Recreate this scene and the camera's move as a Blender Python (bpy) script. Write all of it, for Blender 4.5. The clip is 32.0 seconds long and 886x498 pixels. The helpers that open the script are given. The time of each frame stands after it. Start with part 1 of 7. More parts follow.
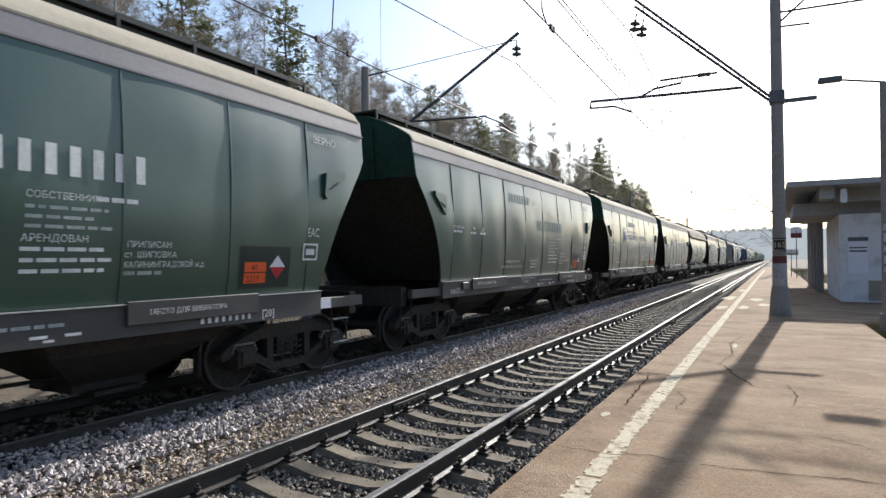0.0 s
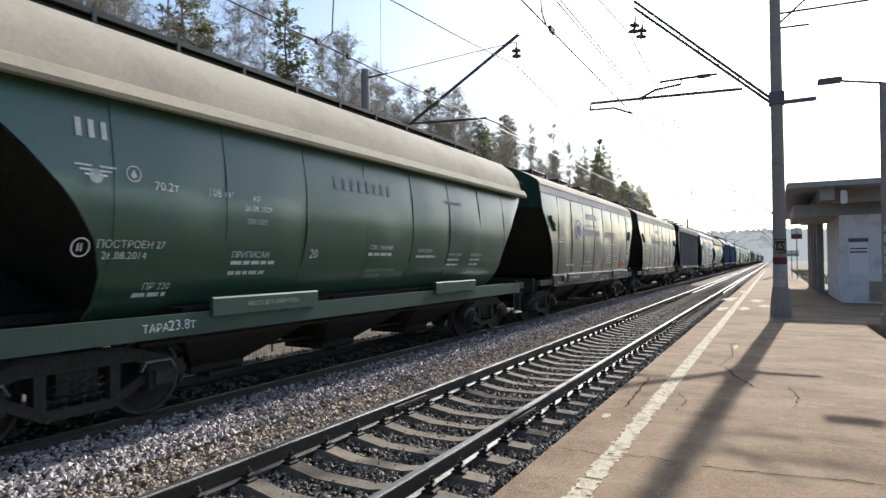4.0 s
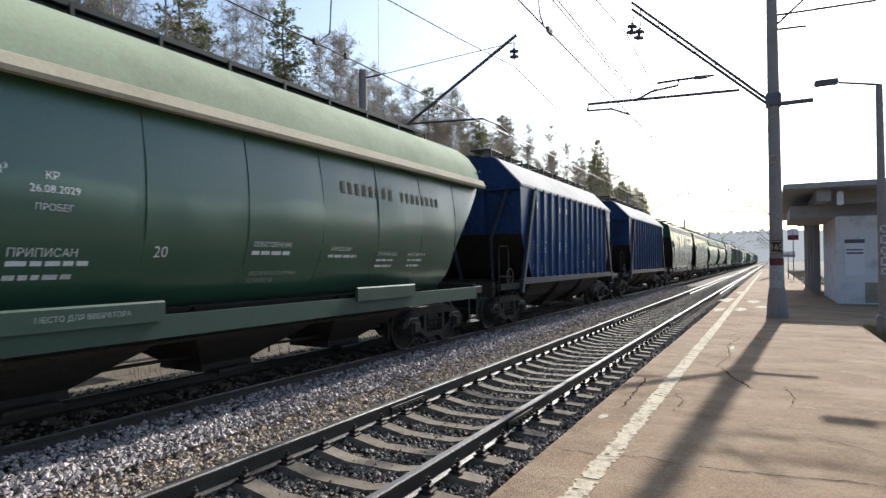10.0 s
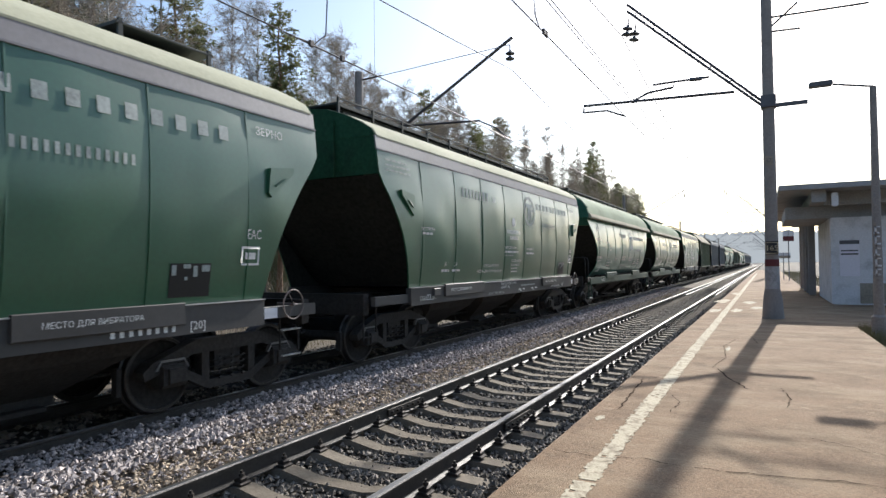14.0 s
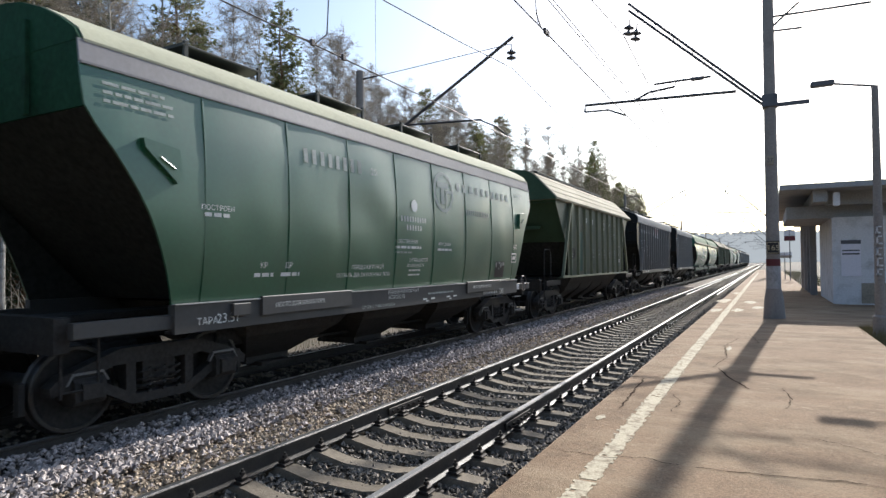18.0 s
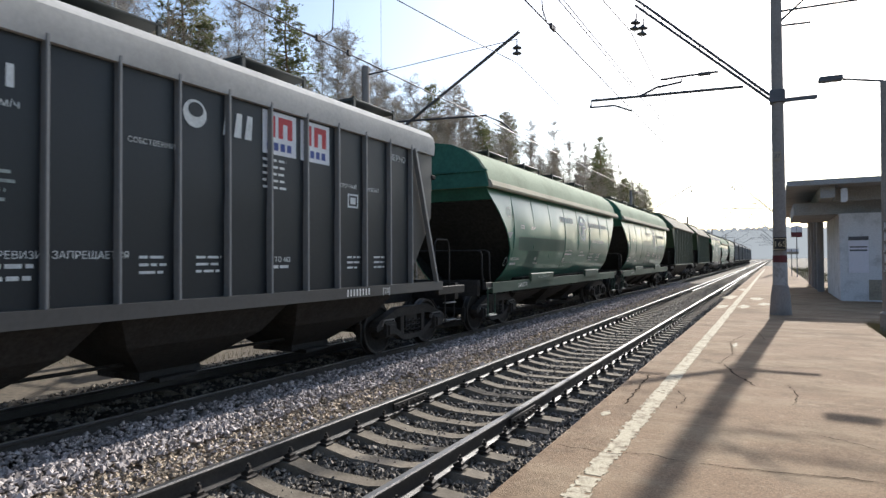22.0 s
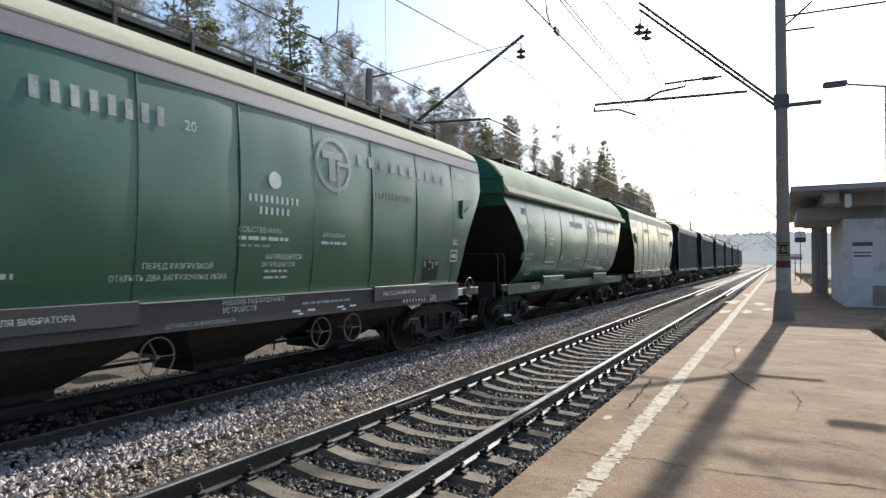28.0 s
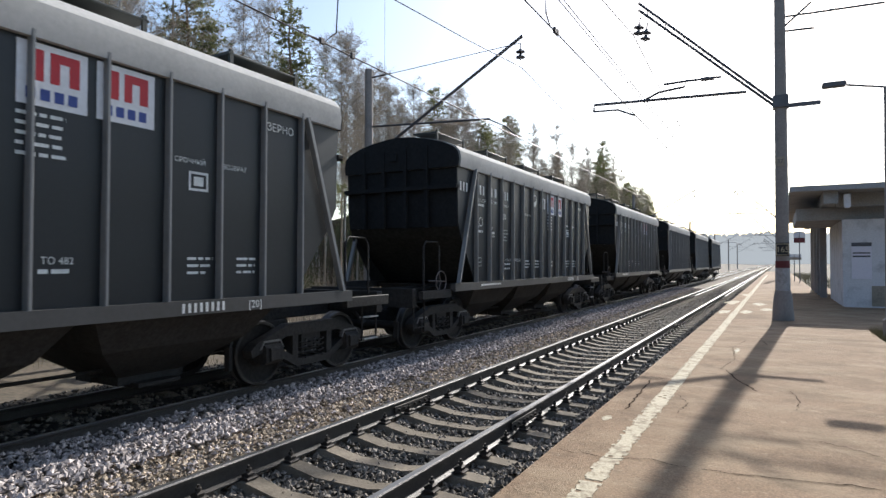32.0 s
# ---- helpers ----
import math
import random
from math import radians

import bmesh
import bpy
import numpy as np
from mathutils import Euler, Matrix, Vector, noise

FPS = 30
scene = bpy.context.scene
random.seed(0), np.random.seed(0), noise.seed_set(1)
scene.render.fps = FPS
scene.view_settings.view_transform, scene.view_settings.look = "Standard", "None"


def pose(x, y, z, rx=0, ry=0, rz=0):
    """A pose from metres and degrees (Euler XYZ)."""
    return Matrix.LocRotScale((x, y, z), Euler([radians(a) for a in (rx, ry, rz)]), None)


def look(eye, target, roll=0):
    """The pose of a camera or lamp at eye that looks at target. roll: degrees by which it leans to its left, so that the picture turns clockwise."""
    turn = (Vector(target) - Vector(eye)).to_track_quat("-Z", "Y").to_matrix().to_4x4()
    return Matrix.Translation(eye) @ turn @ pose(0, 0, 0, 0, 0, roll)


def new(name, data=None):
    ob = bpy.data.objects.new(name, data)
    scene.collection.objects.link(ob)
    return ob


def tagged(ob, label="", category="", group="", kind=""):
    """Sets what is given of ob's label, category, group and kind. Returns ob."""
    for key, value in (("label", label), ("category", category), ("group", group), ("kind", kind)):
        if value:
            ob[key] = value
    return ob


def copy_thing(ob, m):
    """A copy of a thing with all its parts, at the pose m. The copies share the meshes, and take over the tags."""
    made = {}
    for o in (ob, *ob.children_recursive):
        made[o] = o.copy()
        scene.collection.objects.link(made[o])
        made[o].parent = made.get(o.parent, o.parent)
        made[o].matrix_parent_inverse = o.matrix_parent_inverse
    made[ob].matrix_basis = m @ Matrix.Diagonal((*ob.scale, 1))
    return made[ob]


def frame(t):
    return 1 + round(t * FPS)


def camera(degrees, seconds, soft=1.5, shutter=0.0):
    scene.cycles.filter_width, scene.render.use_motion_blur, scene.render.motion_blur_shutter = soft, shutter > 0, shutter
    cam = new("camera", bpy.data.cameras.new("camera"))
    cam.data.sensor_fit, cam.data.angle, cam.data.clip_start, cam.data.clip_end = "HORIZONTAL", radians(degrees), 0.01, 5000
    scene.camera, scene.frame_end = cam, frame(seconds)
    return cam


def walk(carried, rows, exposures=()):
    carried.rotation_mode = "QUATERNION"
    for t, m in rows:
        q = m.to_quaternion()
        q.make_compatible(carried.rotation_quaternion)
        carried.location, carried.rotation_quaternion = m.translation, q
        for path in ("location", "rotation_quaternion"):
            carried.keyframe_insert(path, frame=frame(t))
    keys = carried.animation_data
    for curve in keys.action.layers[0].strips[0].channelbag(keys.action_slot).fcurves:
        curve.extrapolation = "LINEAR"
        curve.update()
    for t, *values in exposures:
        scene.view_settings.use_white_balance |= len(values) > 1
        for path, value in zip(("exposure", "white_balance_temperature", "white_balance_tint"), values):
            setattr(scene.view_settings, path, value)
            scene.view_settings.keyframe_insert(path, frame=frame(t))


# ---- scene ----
# ---- camera ----
# seconds, turn to the left of the track, tilt up, lean
PATH = (
    (0.0, 28.633, 1.067, -0.383),
    (0.5, 28.637, 1.076, -0.407),
    (1.0, 28.641, 1.079, -0.414),
    (1.5, 28.638, 1.078, -0.425),
    (2.0, 28.647, 1.092, -0.438),
    (2.5, 28.666, 1.119, -0.458),
    (3.0, 28.673, 1.155, -0.475),
    (3.5, 28.670, 1.221, -0.506),
    (5.5, 28.640, 1.256, -0.505),
    (6.0, 28.625, 1.263, -0.495),
    (6.5, 28.603, 1.276, -0.498),
    (7.0, 28.581, 1.292, -0.503),
    (7.5, 28.562, 1.296, -0.496),
    (8.0, 28.529, 1.293, -0.475),
    (8.5, 28.487, 1.295, -0.446),
    (9.0, 28.468, 1.285, -0.412),
    (9.5, 28.450, 1.268, -0.390),
    (10.0, 28.411, 1.276, -0.410),
    (10.5, 28.364, 1.310, -0.432),
    (11.0, 28.312, 1.331, -0.424),
    (11.5, 28.255, 1.337, -0.434),
    (12.0, 28.200, 1.354, -0.460),
    (12.5, 28.164, 1.382, -0.496),
    (13.0, 28.138, 1.409, -0.507),
    (13.5, 28.106, 1.428, -0.547),
    (14.0, 28.076, 1.458, -0.564),
    (14.5, 28.066, 1.516, -0.538),
    (16.5, 28.030, 1.468, -0.506),
    (17.0, 28.023, 1.437, -0.505),
    (17.5, 28.076, 1.408, -0.502),
    (18.0, 28.167, 1.387, -0.481),
    (18.5, 28.222, 1.351, -0.441),
    (19.0, 28.263, 1.290, -0.430),
    (19.5, 28.341, 1.193, -0.416),
    (20.0, 28.458, 1.066, -0.388),
    (20.5, 28.571, 0.979, -0.399),
    (21.0, 28.628, 0.949, -0.416),
    (21.5, 28.647, 0.951, -0.413),
    (22.0, 28.661, 0.990, -0.376),
    (22.5, 28.661, 1.063, -0.315),
    (23.0, 28.657, 1.153, -0.286),
    (23.5, 28.671, 1.228, -0.268),
    (24.0, 28.679, 1.252, -0.216),
    (24.5, 28.690, 1.254, -0.176),
    (25.0, 28.727, 1.269, -0.125),
    (25.5, 28.766, 1.277, -0.077),
    (27.5, 28.889, 1.280, -0.019),
    (28.0, 28.912, 1.255, 0.027),
    (28.5, 28.936, 1.255, 0.037),
    (29.0, 28.946, 1.257, 0.055),
    (29.5, 28.943, 1.251, 0.079),
    (30.0, 28.926, 1.250, 0.085),
    (30.5, 28.904, 1.251, 0.093),
    (31.0, 28.888, 1.258, 0.104),
    (31.5, 28.874, 1.271, 0.114),
    (32.0, 28.855, 1.289, 0.025),
)
EYE = (4.275, 0.0, 1.781)
cam = camera(72.3, 32.0, soft=1.45, shutter=0.05)


def aim(turn, tilt, lean):
    a, b = radians(turn), radians(tilt)
    way = (-math.sin(a) * math.cos(b), math.cos(a) * math.cos(b), math.sin(b))
    return look(EYE, [EYE[i] + way[i] for i in range(3)], lean)


walk(cam, [(t, aim(a, b, c)) for t, a, b, c in PATH])

# ---- world and sun ----
SUN_UP, SUN_SIDE = 31.5, 3.3
world = bpy.data.worlds.new("sky")
scene.world = world
world.use_nodes = True
wn = world.node_tree.nodes
sky = wn.new("ShaderNodeTexSky")
sky.sky_type = "NISHITA"
sky.sun_disc = False
sky.sun_elevation, sky.sun_rotation = radians(SUN_UP), radians(SUN_SIDE)
sky.air_density, sky.dust_density, sky.ozone_density = 1.0, 1.15, 1.1
wn["Background"].inputs["Strength"].default_value = 0.14
world.node_tree.links.new(sky.outputs["Color"], wn["Background"].inputs["Color"])
sun_data = bpy.data.lights.new("sun", "SUN")
sun_data.energy, sun_data.angle, sun_data.color = 4.8, radians(0.6), (1.0, 0.97, 0.925)
sun = new("sun", sun_data)
sun.matrix_world = look((0, 0, 0), (-math.sin(radians(SUN_SIDE)) * math.cos(radians(SUN_UP)), -math.cos(radians(SUN_SIDE)) * math.cos(radians(SUN_UP)), -math.sin(radians(SUN_UP))))
scene.view_settings.exposure = 0.6

# ---- materials ----
def material(name, base, rough=0.6, metal=0.0, grain=30.0, spread=0.15, stain=1.2, stain_mix=0.25, stain_tone=0.6, bump=0.1, bump_scale=60.0, own=0.0, spec=0.5, coat=0.0, loose=0.0):
    """A procedural surface: base colour, fine grain, broad stains, relief; own, loose: how much single pieces or loose stones differ."""
    m = bpy.data.materials.new(name)
    m.use_nodes = True
    t = m.node_tree
    n, l = t.nodes, t.links
    b = n["Principled BSDF"]
    b.inputs["Metallic"].default_value = metal
    b.inputs["Specular IOR Level"].default_value = spec
    b.inputs["Coat Weight"].default_value = coat
    b.inputs["Coat Roughness"].default_value = 0.27
    co = n.new("ShaderNodeTexCoord")
    fine, broad = n.new("ShaderNodeTexNoise"), n.new("ShaderNodeTexNoise")
    fine.inputs["Scale"].default_value, fine.inputs["Detail"].default_value = grain, 6
    broad.inputs["Scale"].default_value, broad.inputs["Detail"].default_value = stain, 8
    broad.inputs["Roughness"].default_value = 0.65
    l.new(co.outputs["Object"], fine.inputs["Vector"])
    l.new(co.outputs["Object"], broad.inputs["Vector"])
    r1 = n.new("ShaderNodeMapRange")
    r1.inputs["From Min"].default_value, r1.inputs["From Max"].default_value = 0.3, 0.7
    r1.inputs["To Min"].default_value, r1.inputs["To Max"].default_value = 1 - spread, 1 + spread
    l.new(fine.outputs["Fac"], r1.inputs["Value"])
    r2 = n.new("ShaderNodeMapRange")
    r2.inputs["From Min"].default_value, r2.inputs["From Max"].default_value = 0.48, 0.68
    r2.inputs["To Min"].default_value, r2.inputs["To Max"].default_value = 0.0, stain_mix
    l.new(broad.outputs["Fac"], r2.inputs["Value"])
    mix = n.new("ShaderNodeMix")
    mix.data_type = "RGBA"
    mix.inputs["A"].default_value = (*base, 1)
    mix.inputs["B"].default_value = (*[c * stain_tone for c in base], 1) if not isinstance(stain_tone, tuple) else (*stain_tone, 1)
    l.new(r2.outputs["Result"], mix.inputs["Factor"])
    mul = n.new("ShaderNodeVectorMath")
    mul.operation = "SCALE"
    l.new(mix.outputs["Result"], mul.inputs[0])
    value = r1.outputs["Result"]
    if own:
        info = n.new("ShaderNodeObjectInfo")
        r3 = n.new("ShaderNodeMapRange")
        r3.inputs["To Min"].default_value, r3.inputs["To Max"].default_value = 1 - own, 1 + own
        l.new(info.outputs["Random"], r3.inputs["Value"])
        pm = n.new("ShaderNodeMath")
        pm.operation = "MULTIPLY"
        l.new(value, pm.inputs[0])
        l.new(r3.outputs["Result"], pm.inputs[1])
        value = pm.outputs["Value"]
    if loose:
        geo = n.new("ShaderNodeNewGeometry")
        r4 = n.new("ShaderNodeMapRange")
        r4.inputs["To Min"].default_value, r4.inputs["To Max"].default_value = 1 - loose, 1 + loose
        l.new(geo.outputs["Random Per Island"], r4.inputs["Value"])
        pm = n.new("ShaderNodeMath")
        pm.operation = "MULTIPLY"
        l.new(value, pm.inputs[0])
        l.new(r4.outputs["Result"], pm.inputs[1])
        value = pm.outputs["Value"]
    l.new(value, mul.inputs["Scale"])
    l.new(mul.outputs["Vector"], b.inputs["Base Color"])
    rr = n.new("ShaderNodeMapRange")
    rr.inputs["To Min"].default_value, rr.inputs["To Max"].default_value = max(0.03, rough - 0.12), min(1, rough + 0.12)
    l.new(broad.outputs["Fac"], rr.inputs["Value"])
    l.new(rr.outputs["Result"], b.inputs["Roughness"])
    if bump:
        bn, bu = n.new("ShaderNodeTexNoise"), n.new("ShaderNodeBump")
        bn.inputs["Scale"].default_value, bn.inputs["Detail"].default_value = bump_scale, 5
        bu.inputs["Strength"].default_value, bu.inputs["Distance"].default_value = bump, 0.02
        l.new(co.outputs["Object"], bn.inputs["Vector"])
        l.new(bn.outputs["Fac"], bu.inputs["Height"])
        l.new(bu.outputs["Normal"], b.inputs["Normal"])
    return m


BASES, DULL_ENDS = {}, {}


def paint(name, base, rough=0.38, grime=0.35, coat=0.0, spec=0.4):
    """Wagon paint: a thin film of dust and soot over the colour; coat: gloss that is left."""
    BASES[name] = base
    return material(name, base, rough, 0.0, 18, 0.07, 0.55, grime, (base[0] * 0.5 + 0.012, base[1] * 0.5 + 0.011, base[2] * 0.5 + 0.008), 0.035, 9.0, spec=spec, coat=coat)


RAIL_TOP = material("rail_head_steel", (0.29, 0.285, 0.28), 0.42, 1.0, 80, 0.1, 3, 0.3, 0.6, 0.02)
RAIL = material("rail_web_rust", (0.045, 0.04, 0.036), 0.5, 0.35, 50, 0.25, 4, 0.5, 0.6, 0.2, 120)
CONCRETE = material("sleeper_concrete", (0.19, 0.16, 0.122), 0.9, 0, 40, 0.25, 5, 0.6, 0.5, 0.35, 60, own=0.15, spec=0.2)
BOLT = material("fastening_iron", (0.05, 0.042, 0.036), 0.7, 0.5, 60, 0.2, 6, 0.3, 0.6, 0.1)
STONE = material("ballast_stone", (0.36, 0.318, 0.298), 0.95, 0, 12, 0.3, 4, 0.4, 0.5, 0.4, 40, spec=0.1, loose=0.55)
STONE_BROWN = material("ballast_brown_stone", (0.385, 0.31, 0.23), 0.95, 0, 12, 0.3, 1.1, 0.7, (0.27, 0.22, 0.165), 0.4, 40, spec=0.1, loose=0.65)
STONE_DARK = material("ballast_oily_stone", (0.17, 0.148, 0.122), 0.7, 0, 12, 0.35, 3, 0.4, 0.6, 0.4, 40, spec=0.1, loose=0.7)
BED_BROWN = material("gravel_sand", (0.225, 0.195, 0.16), 1.0, 0, 30, 0.5, 3, 0.6, 0.55, 1.0, 40, spec=0.1)
BED = material("ballast_bed", (0.035, 0.031, 0.027), 0.95, 0, 22, 0.6, 1.5, 0.6, 0.5, 1.0, 24, spec=0.1)

EDGE = material("platform_edge_concrete", (0.30, 0.26, 0.21), 0.9, 0, 30, 0.2, 2, 0.5, 0.6, 0.3, 40)
LINE = material("line_paint", (0.47, 0.41, 0.30), 0.85, 0, 60, 0.2, 11, 0.95, (0.17, 0.13, 0.09), 0.3, 80, spec=0.1)
POLE = material("pole_concrete", (0.25, 0.225, 0.21), 0.85, 0, 25, 0.15, 1.5, 0.5, 0.6, 0.2, 40)
BASE_WHITE = material("grimy_base_paint", (0.34, 0.335, 0.34), 0.9, 0, 20, 0.15, 3, 0.8, (0.14, 0.13, 0.12), 0.3, 30)
PAPER = material("paper_sheet", (0.70, 0.68, 0.74), 0.8, 0, 20, 0.05, 2, 0.3, 0.85, 0.02)
WHITEWASH = material("whitewashed_concrete", (0.62, 0.62, 0.64), 0.9, 0, 20, 0.1, 1.8, 0.6, (0.33, 0.33, 0.34), 0.25, 30)
STEEL = material("catenary_steel", (0.11, 0.11, 0.12), 0.55, 0.6, 30, 0.2, 4, 0.3, 0.6, 0.05)
WIRE = material("wire", (0.09, 0.08, 0.08), 0.5, 0.7, 30, 0.1, 4, 0.1, 0.6, 0)
GROUND = material("forest_ground", (0.10, 0.078, 0.052), 1.0, 0, 8, 0.4, 0.35, 0.7, (0.055, 0.05, 0.03), 0.6, 12)
BLACK_IRON = material("bogie_iron", (0.034, 0.032, 0.03), 0.7, 0.0, 20, 0.3, 3, 0.5, (0.025, 0.021, 0.018), 0.25, 30, spec=0.2)
TYRE = material("wheel_rim_steel", (0.07, 0.066, 0.062), 0.45, 0.8, 40, 0.2, 4, 0.3, 0.5, 0.05)
SILL_GREY = paint("sill_grey", (0.062, 0.06, 0.058), 0.6, 0.65)
BEIGE = paint("roof_beige", (0.385, 0.345, 0.275), 0.85, 0.45, spec=0.08)
WHITE_ROOF = paint("roof_grey", (0.44, 0.43, 0.41), 0.85, 0.45, spec=0.08)
PALE_ROOF = paint("roof_white", (0.58, 0.58, 0.565), 0.6, 0.25)
BAND = paint("band_grey", (0.25, 0.235, 0.24), 0.5, 0.4)
DARK_GREEN = paint("walkway_dark", (0.035, 0.04, 0.038), 0.6, 0.3)
LETTER = material("lettering_white", (0.68, 0.69, 0.67), 0.6, 0, 30, 0.12, 6, 0.6, 0.6, 0)
BARK_PINE = material("pine_bark", (0.20, 0.12, 0.07), 0.95, 0, 14, 0.3, 2, 0.5, 0.5, 0.6, 12)
BARK_BIRCH = material("birch_bark", (0.43, 0.41, 0.37), 0.85, 0, 9, 0.3, 5, 0.8, (0.06, 0.05, 0.045), 0.3, 14)
TWIG = material("bare_twig", (0.45, 0.405, 0.345), 0.9, 0, 10, 0.2, 2, 0.3, 0.6, 0)
THICKET = material("thicket_bark", (0.12, 0.1, 0.072), 0.95, 0, 10, 0.3, 2, 0.4, 0.6, 0)
NEEDLE = material("pine_needle", (0.18, 0.19, 0.09), 0.8, 0, 6, 0.35, 0.8, 0.6, (0.07, 0.085, 0.04), 0)
SPRUCE = material("spruce_needle", (0.12, 0.14, 0.08), 0.8, 0, 6, 0.35, 0.8, 0.6, 0.6, 0)


def dulled(m, keep=0.62):
    """A darker, duller copy of a paint for a wagon's end; keep: how much of the colour is left."""
    if m.name not in DULL_ENDS:
        c = BASES[m.name]
        DULL_ENDS[m.name] = material(m.name + "_dull_end", [v * keep + 0.009 for v in c], 0.8, 0, 14, 0.2, 0.9, 0.75, (0.018 + c[0] * 0.2, 0.018 + c[1] * 0.2, 0.017 + c[2] * 0.2), 0.08, 12, spec=0.12)
    return DULL_ENDS[m.name]


def see_through(m, amount):
    """Lets thin needles pass some of the light that falls on their far side."""
    n, k = m.node_tree.nodes, m.node_tree.links
    b, out = n["Principled BSDF"], n["Material Output"]
    tr, mx = n.new("ShaderNodeBsdfTranslucent"), n.new("ShaderNodeMixShader")
    k.new(b.inputs["Base Color"].links[0].from_socket, tr.inputs["Color"])
    mx.inputs["Fac"].default_value = amount
    k.new(b.outputs["BSDF"], mx.inputs[1])
    k.new(tr.outputs["BSDF"], mx.inputs[2])
    k.new(mx.outputs["Shader"], out.inputs["Surface"])


for leaf in (NEEDLE, SPRUCE, TWIG):
    see_through(leaf, 0.5)

WEED = material("dry_weed", (0.16, 0.14, 0.07), 0.95, 0, 10, 0.4, 2, 0.4, 0.6, 0)
CRACK = material("crack_dirt", (0.03, 0.023, 0.018), 0.95, 0, 60, 0.3, 6, 0.3, 0.6, 0, spec=0.0)
HAZE = bpy.data.materials.new("far_woods_haze_glow")


WHEEL = material("wheel_iron", (0.03, 0.028, 0.026), 0.8, 0.0, 20, 0.3, 3, 0.4, 0.6, 0.1, spec=0.15)


def deck_material():
    """Old asphalt: trodden brown patches, pale dust, dark grit and short streaks across the deck."""
    m = material("platform_asphalt", (0.255, 0.172, 0.107), 0.9, 0, 70, 0.3, 0.7, 0.8, (0.15, 0.10, 0.065), 0.6, 110, spec=0.15)
    n, k = m.node_tree.nodes, m.node_tree.links
    b = n["Principled BSDF"]
    src = b.inputs["Base Color"].links[0].from_socket
    co = n.new("ShaderNodeTexCoord")
    for scale, stretch, lo, hi, tone, amount in ((0.9, (0.8, 1.3, 1), 0.48, 0.62, (0.36, 0.275, 0.18), 0.5), (2.6, (1, 1.2, 1), 0.53, 0.68, (0.125, 0.085, 0.055), 0.42), (7.0, (1, 1, 1), 0.57, 0.68, (0.43, 0.34, 0.23), 0.4), (40.0, (1, 1, 1), 0.56, 0.66, (0.09, 0.065, 0.045), 0.45)):
        mp, t, r, x = n.new("ShaderNodeMapping"), n.new("ShaderNodeTexNoise"), n.new("ShaderNodeMapRange"), n.new("ShaderNodeMix")
        mp.inputs["Scale"].default_value = stretch
        t.inputs["Scale"].default_value, t.inputs["Detail"].default_value, t.inputs["Roughness"].default_value = scale, 7, 0.7
        r.inputs["From Min"].default_value, r.inputs["From Max"].default_value, r.inputs["To Max"].default_value = lo, hi, amount
        x.data_type = "RGBA"
        x.inputs["B"].default_value = (*tone, 1)
        k.new(co.outputs["Object"], mp.inputs["Vector"])
        k.new(mp.outputs["Vector"], t.inputs["Vector"])
        k.new(t.outputs["Fac"], r.inputs["Value"])
        k.new(r.outputs["Result"], x.inputs["Factor"])
        k.new(src, x.inputs["A"])
        src = x.outputs["Result"]
    k.new(src, b.inputs["Base Color"])
    return m


ASPHALT = deck_material()


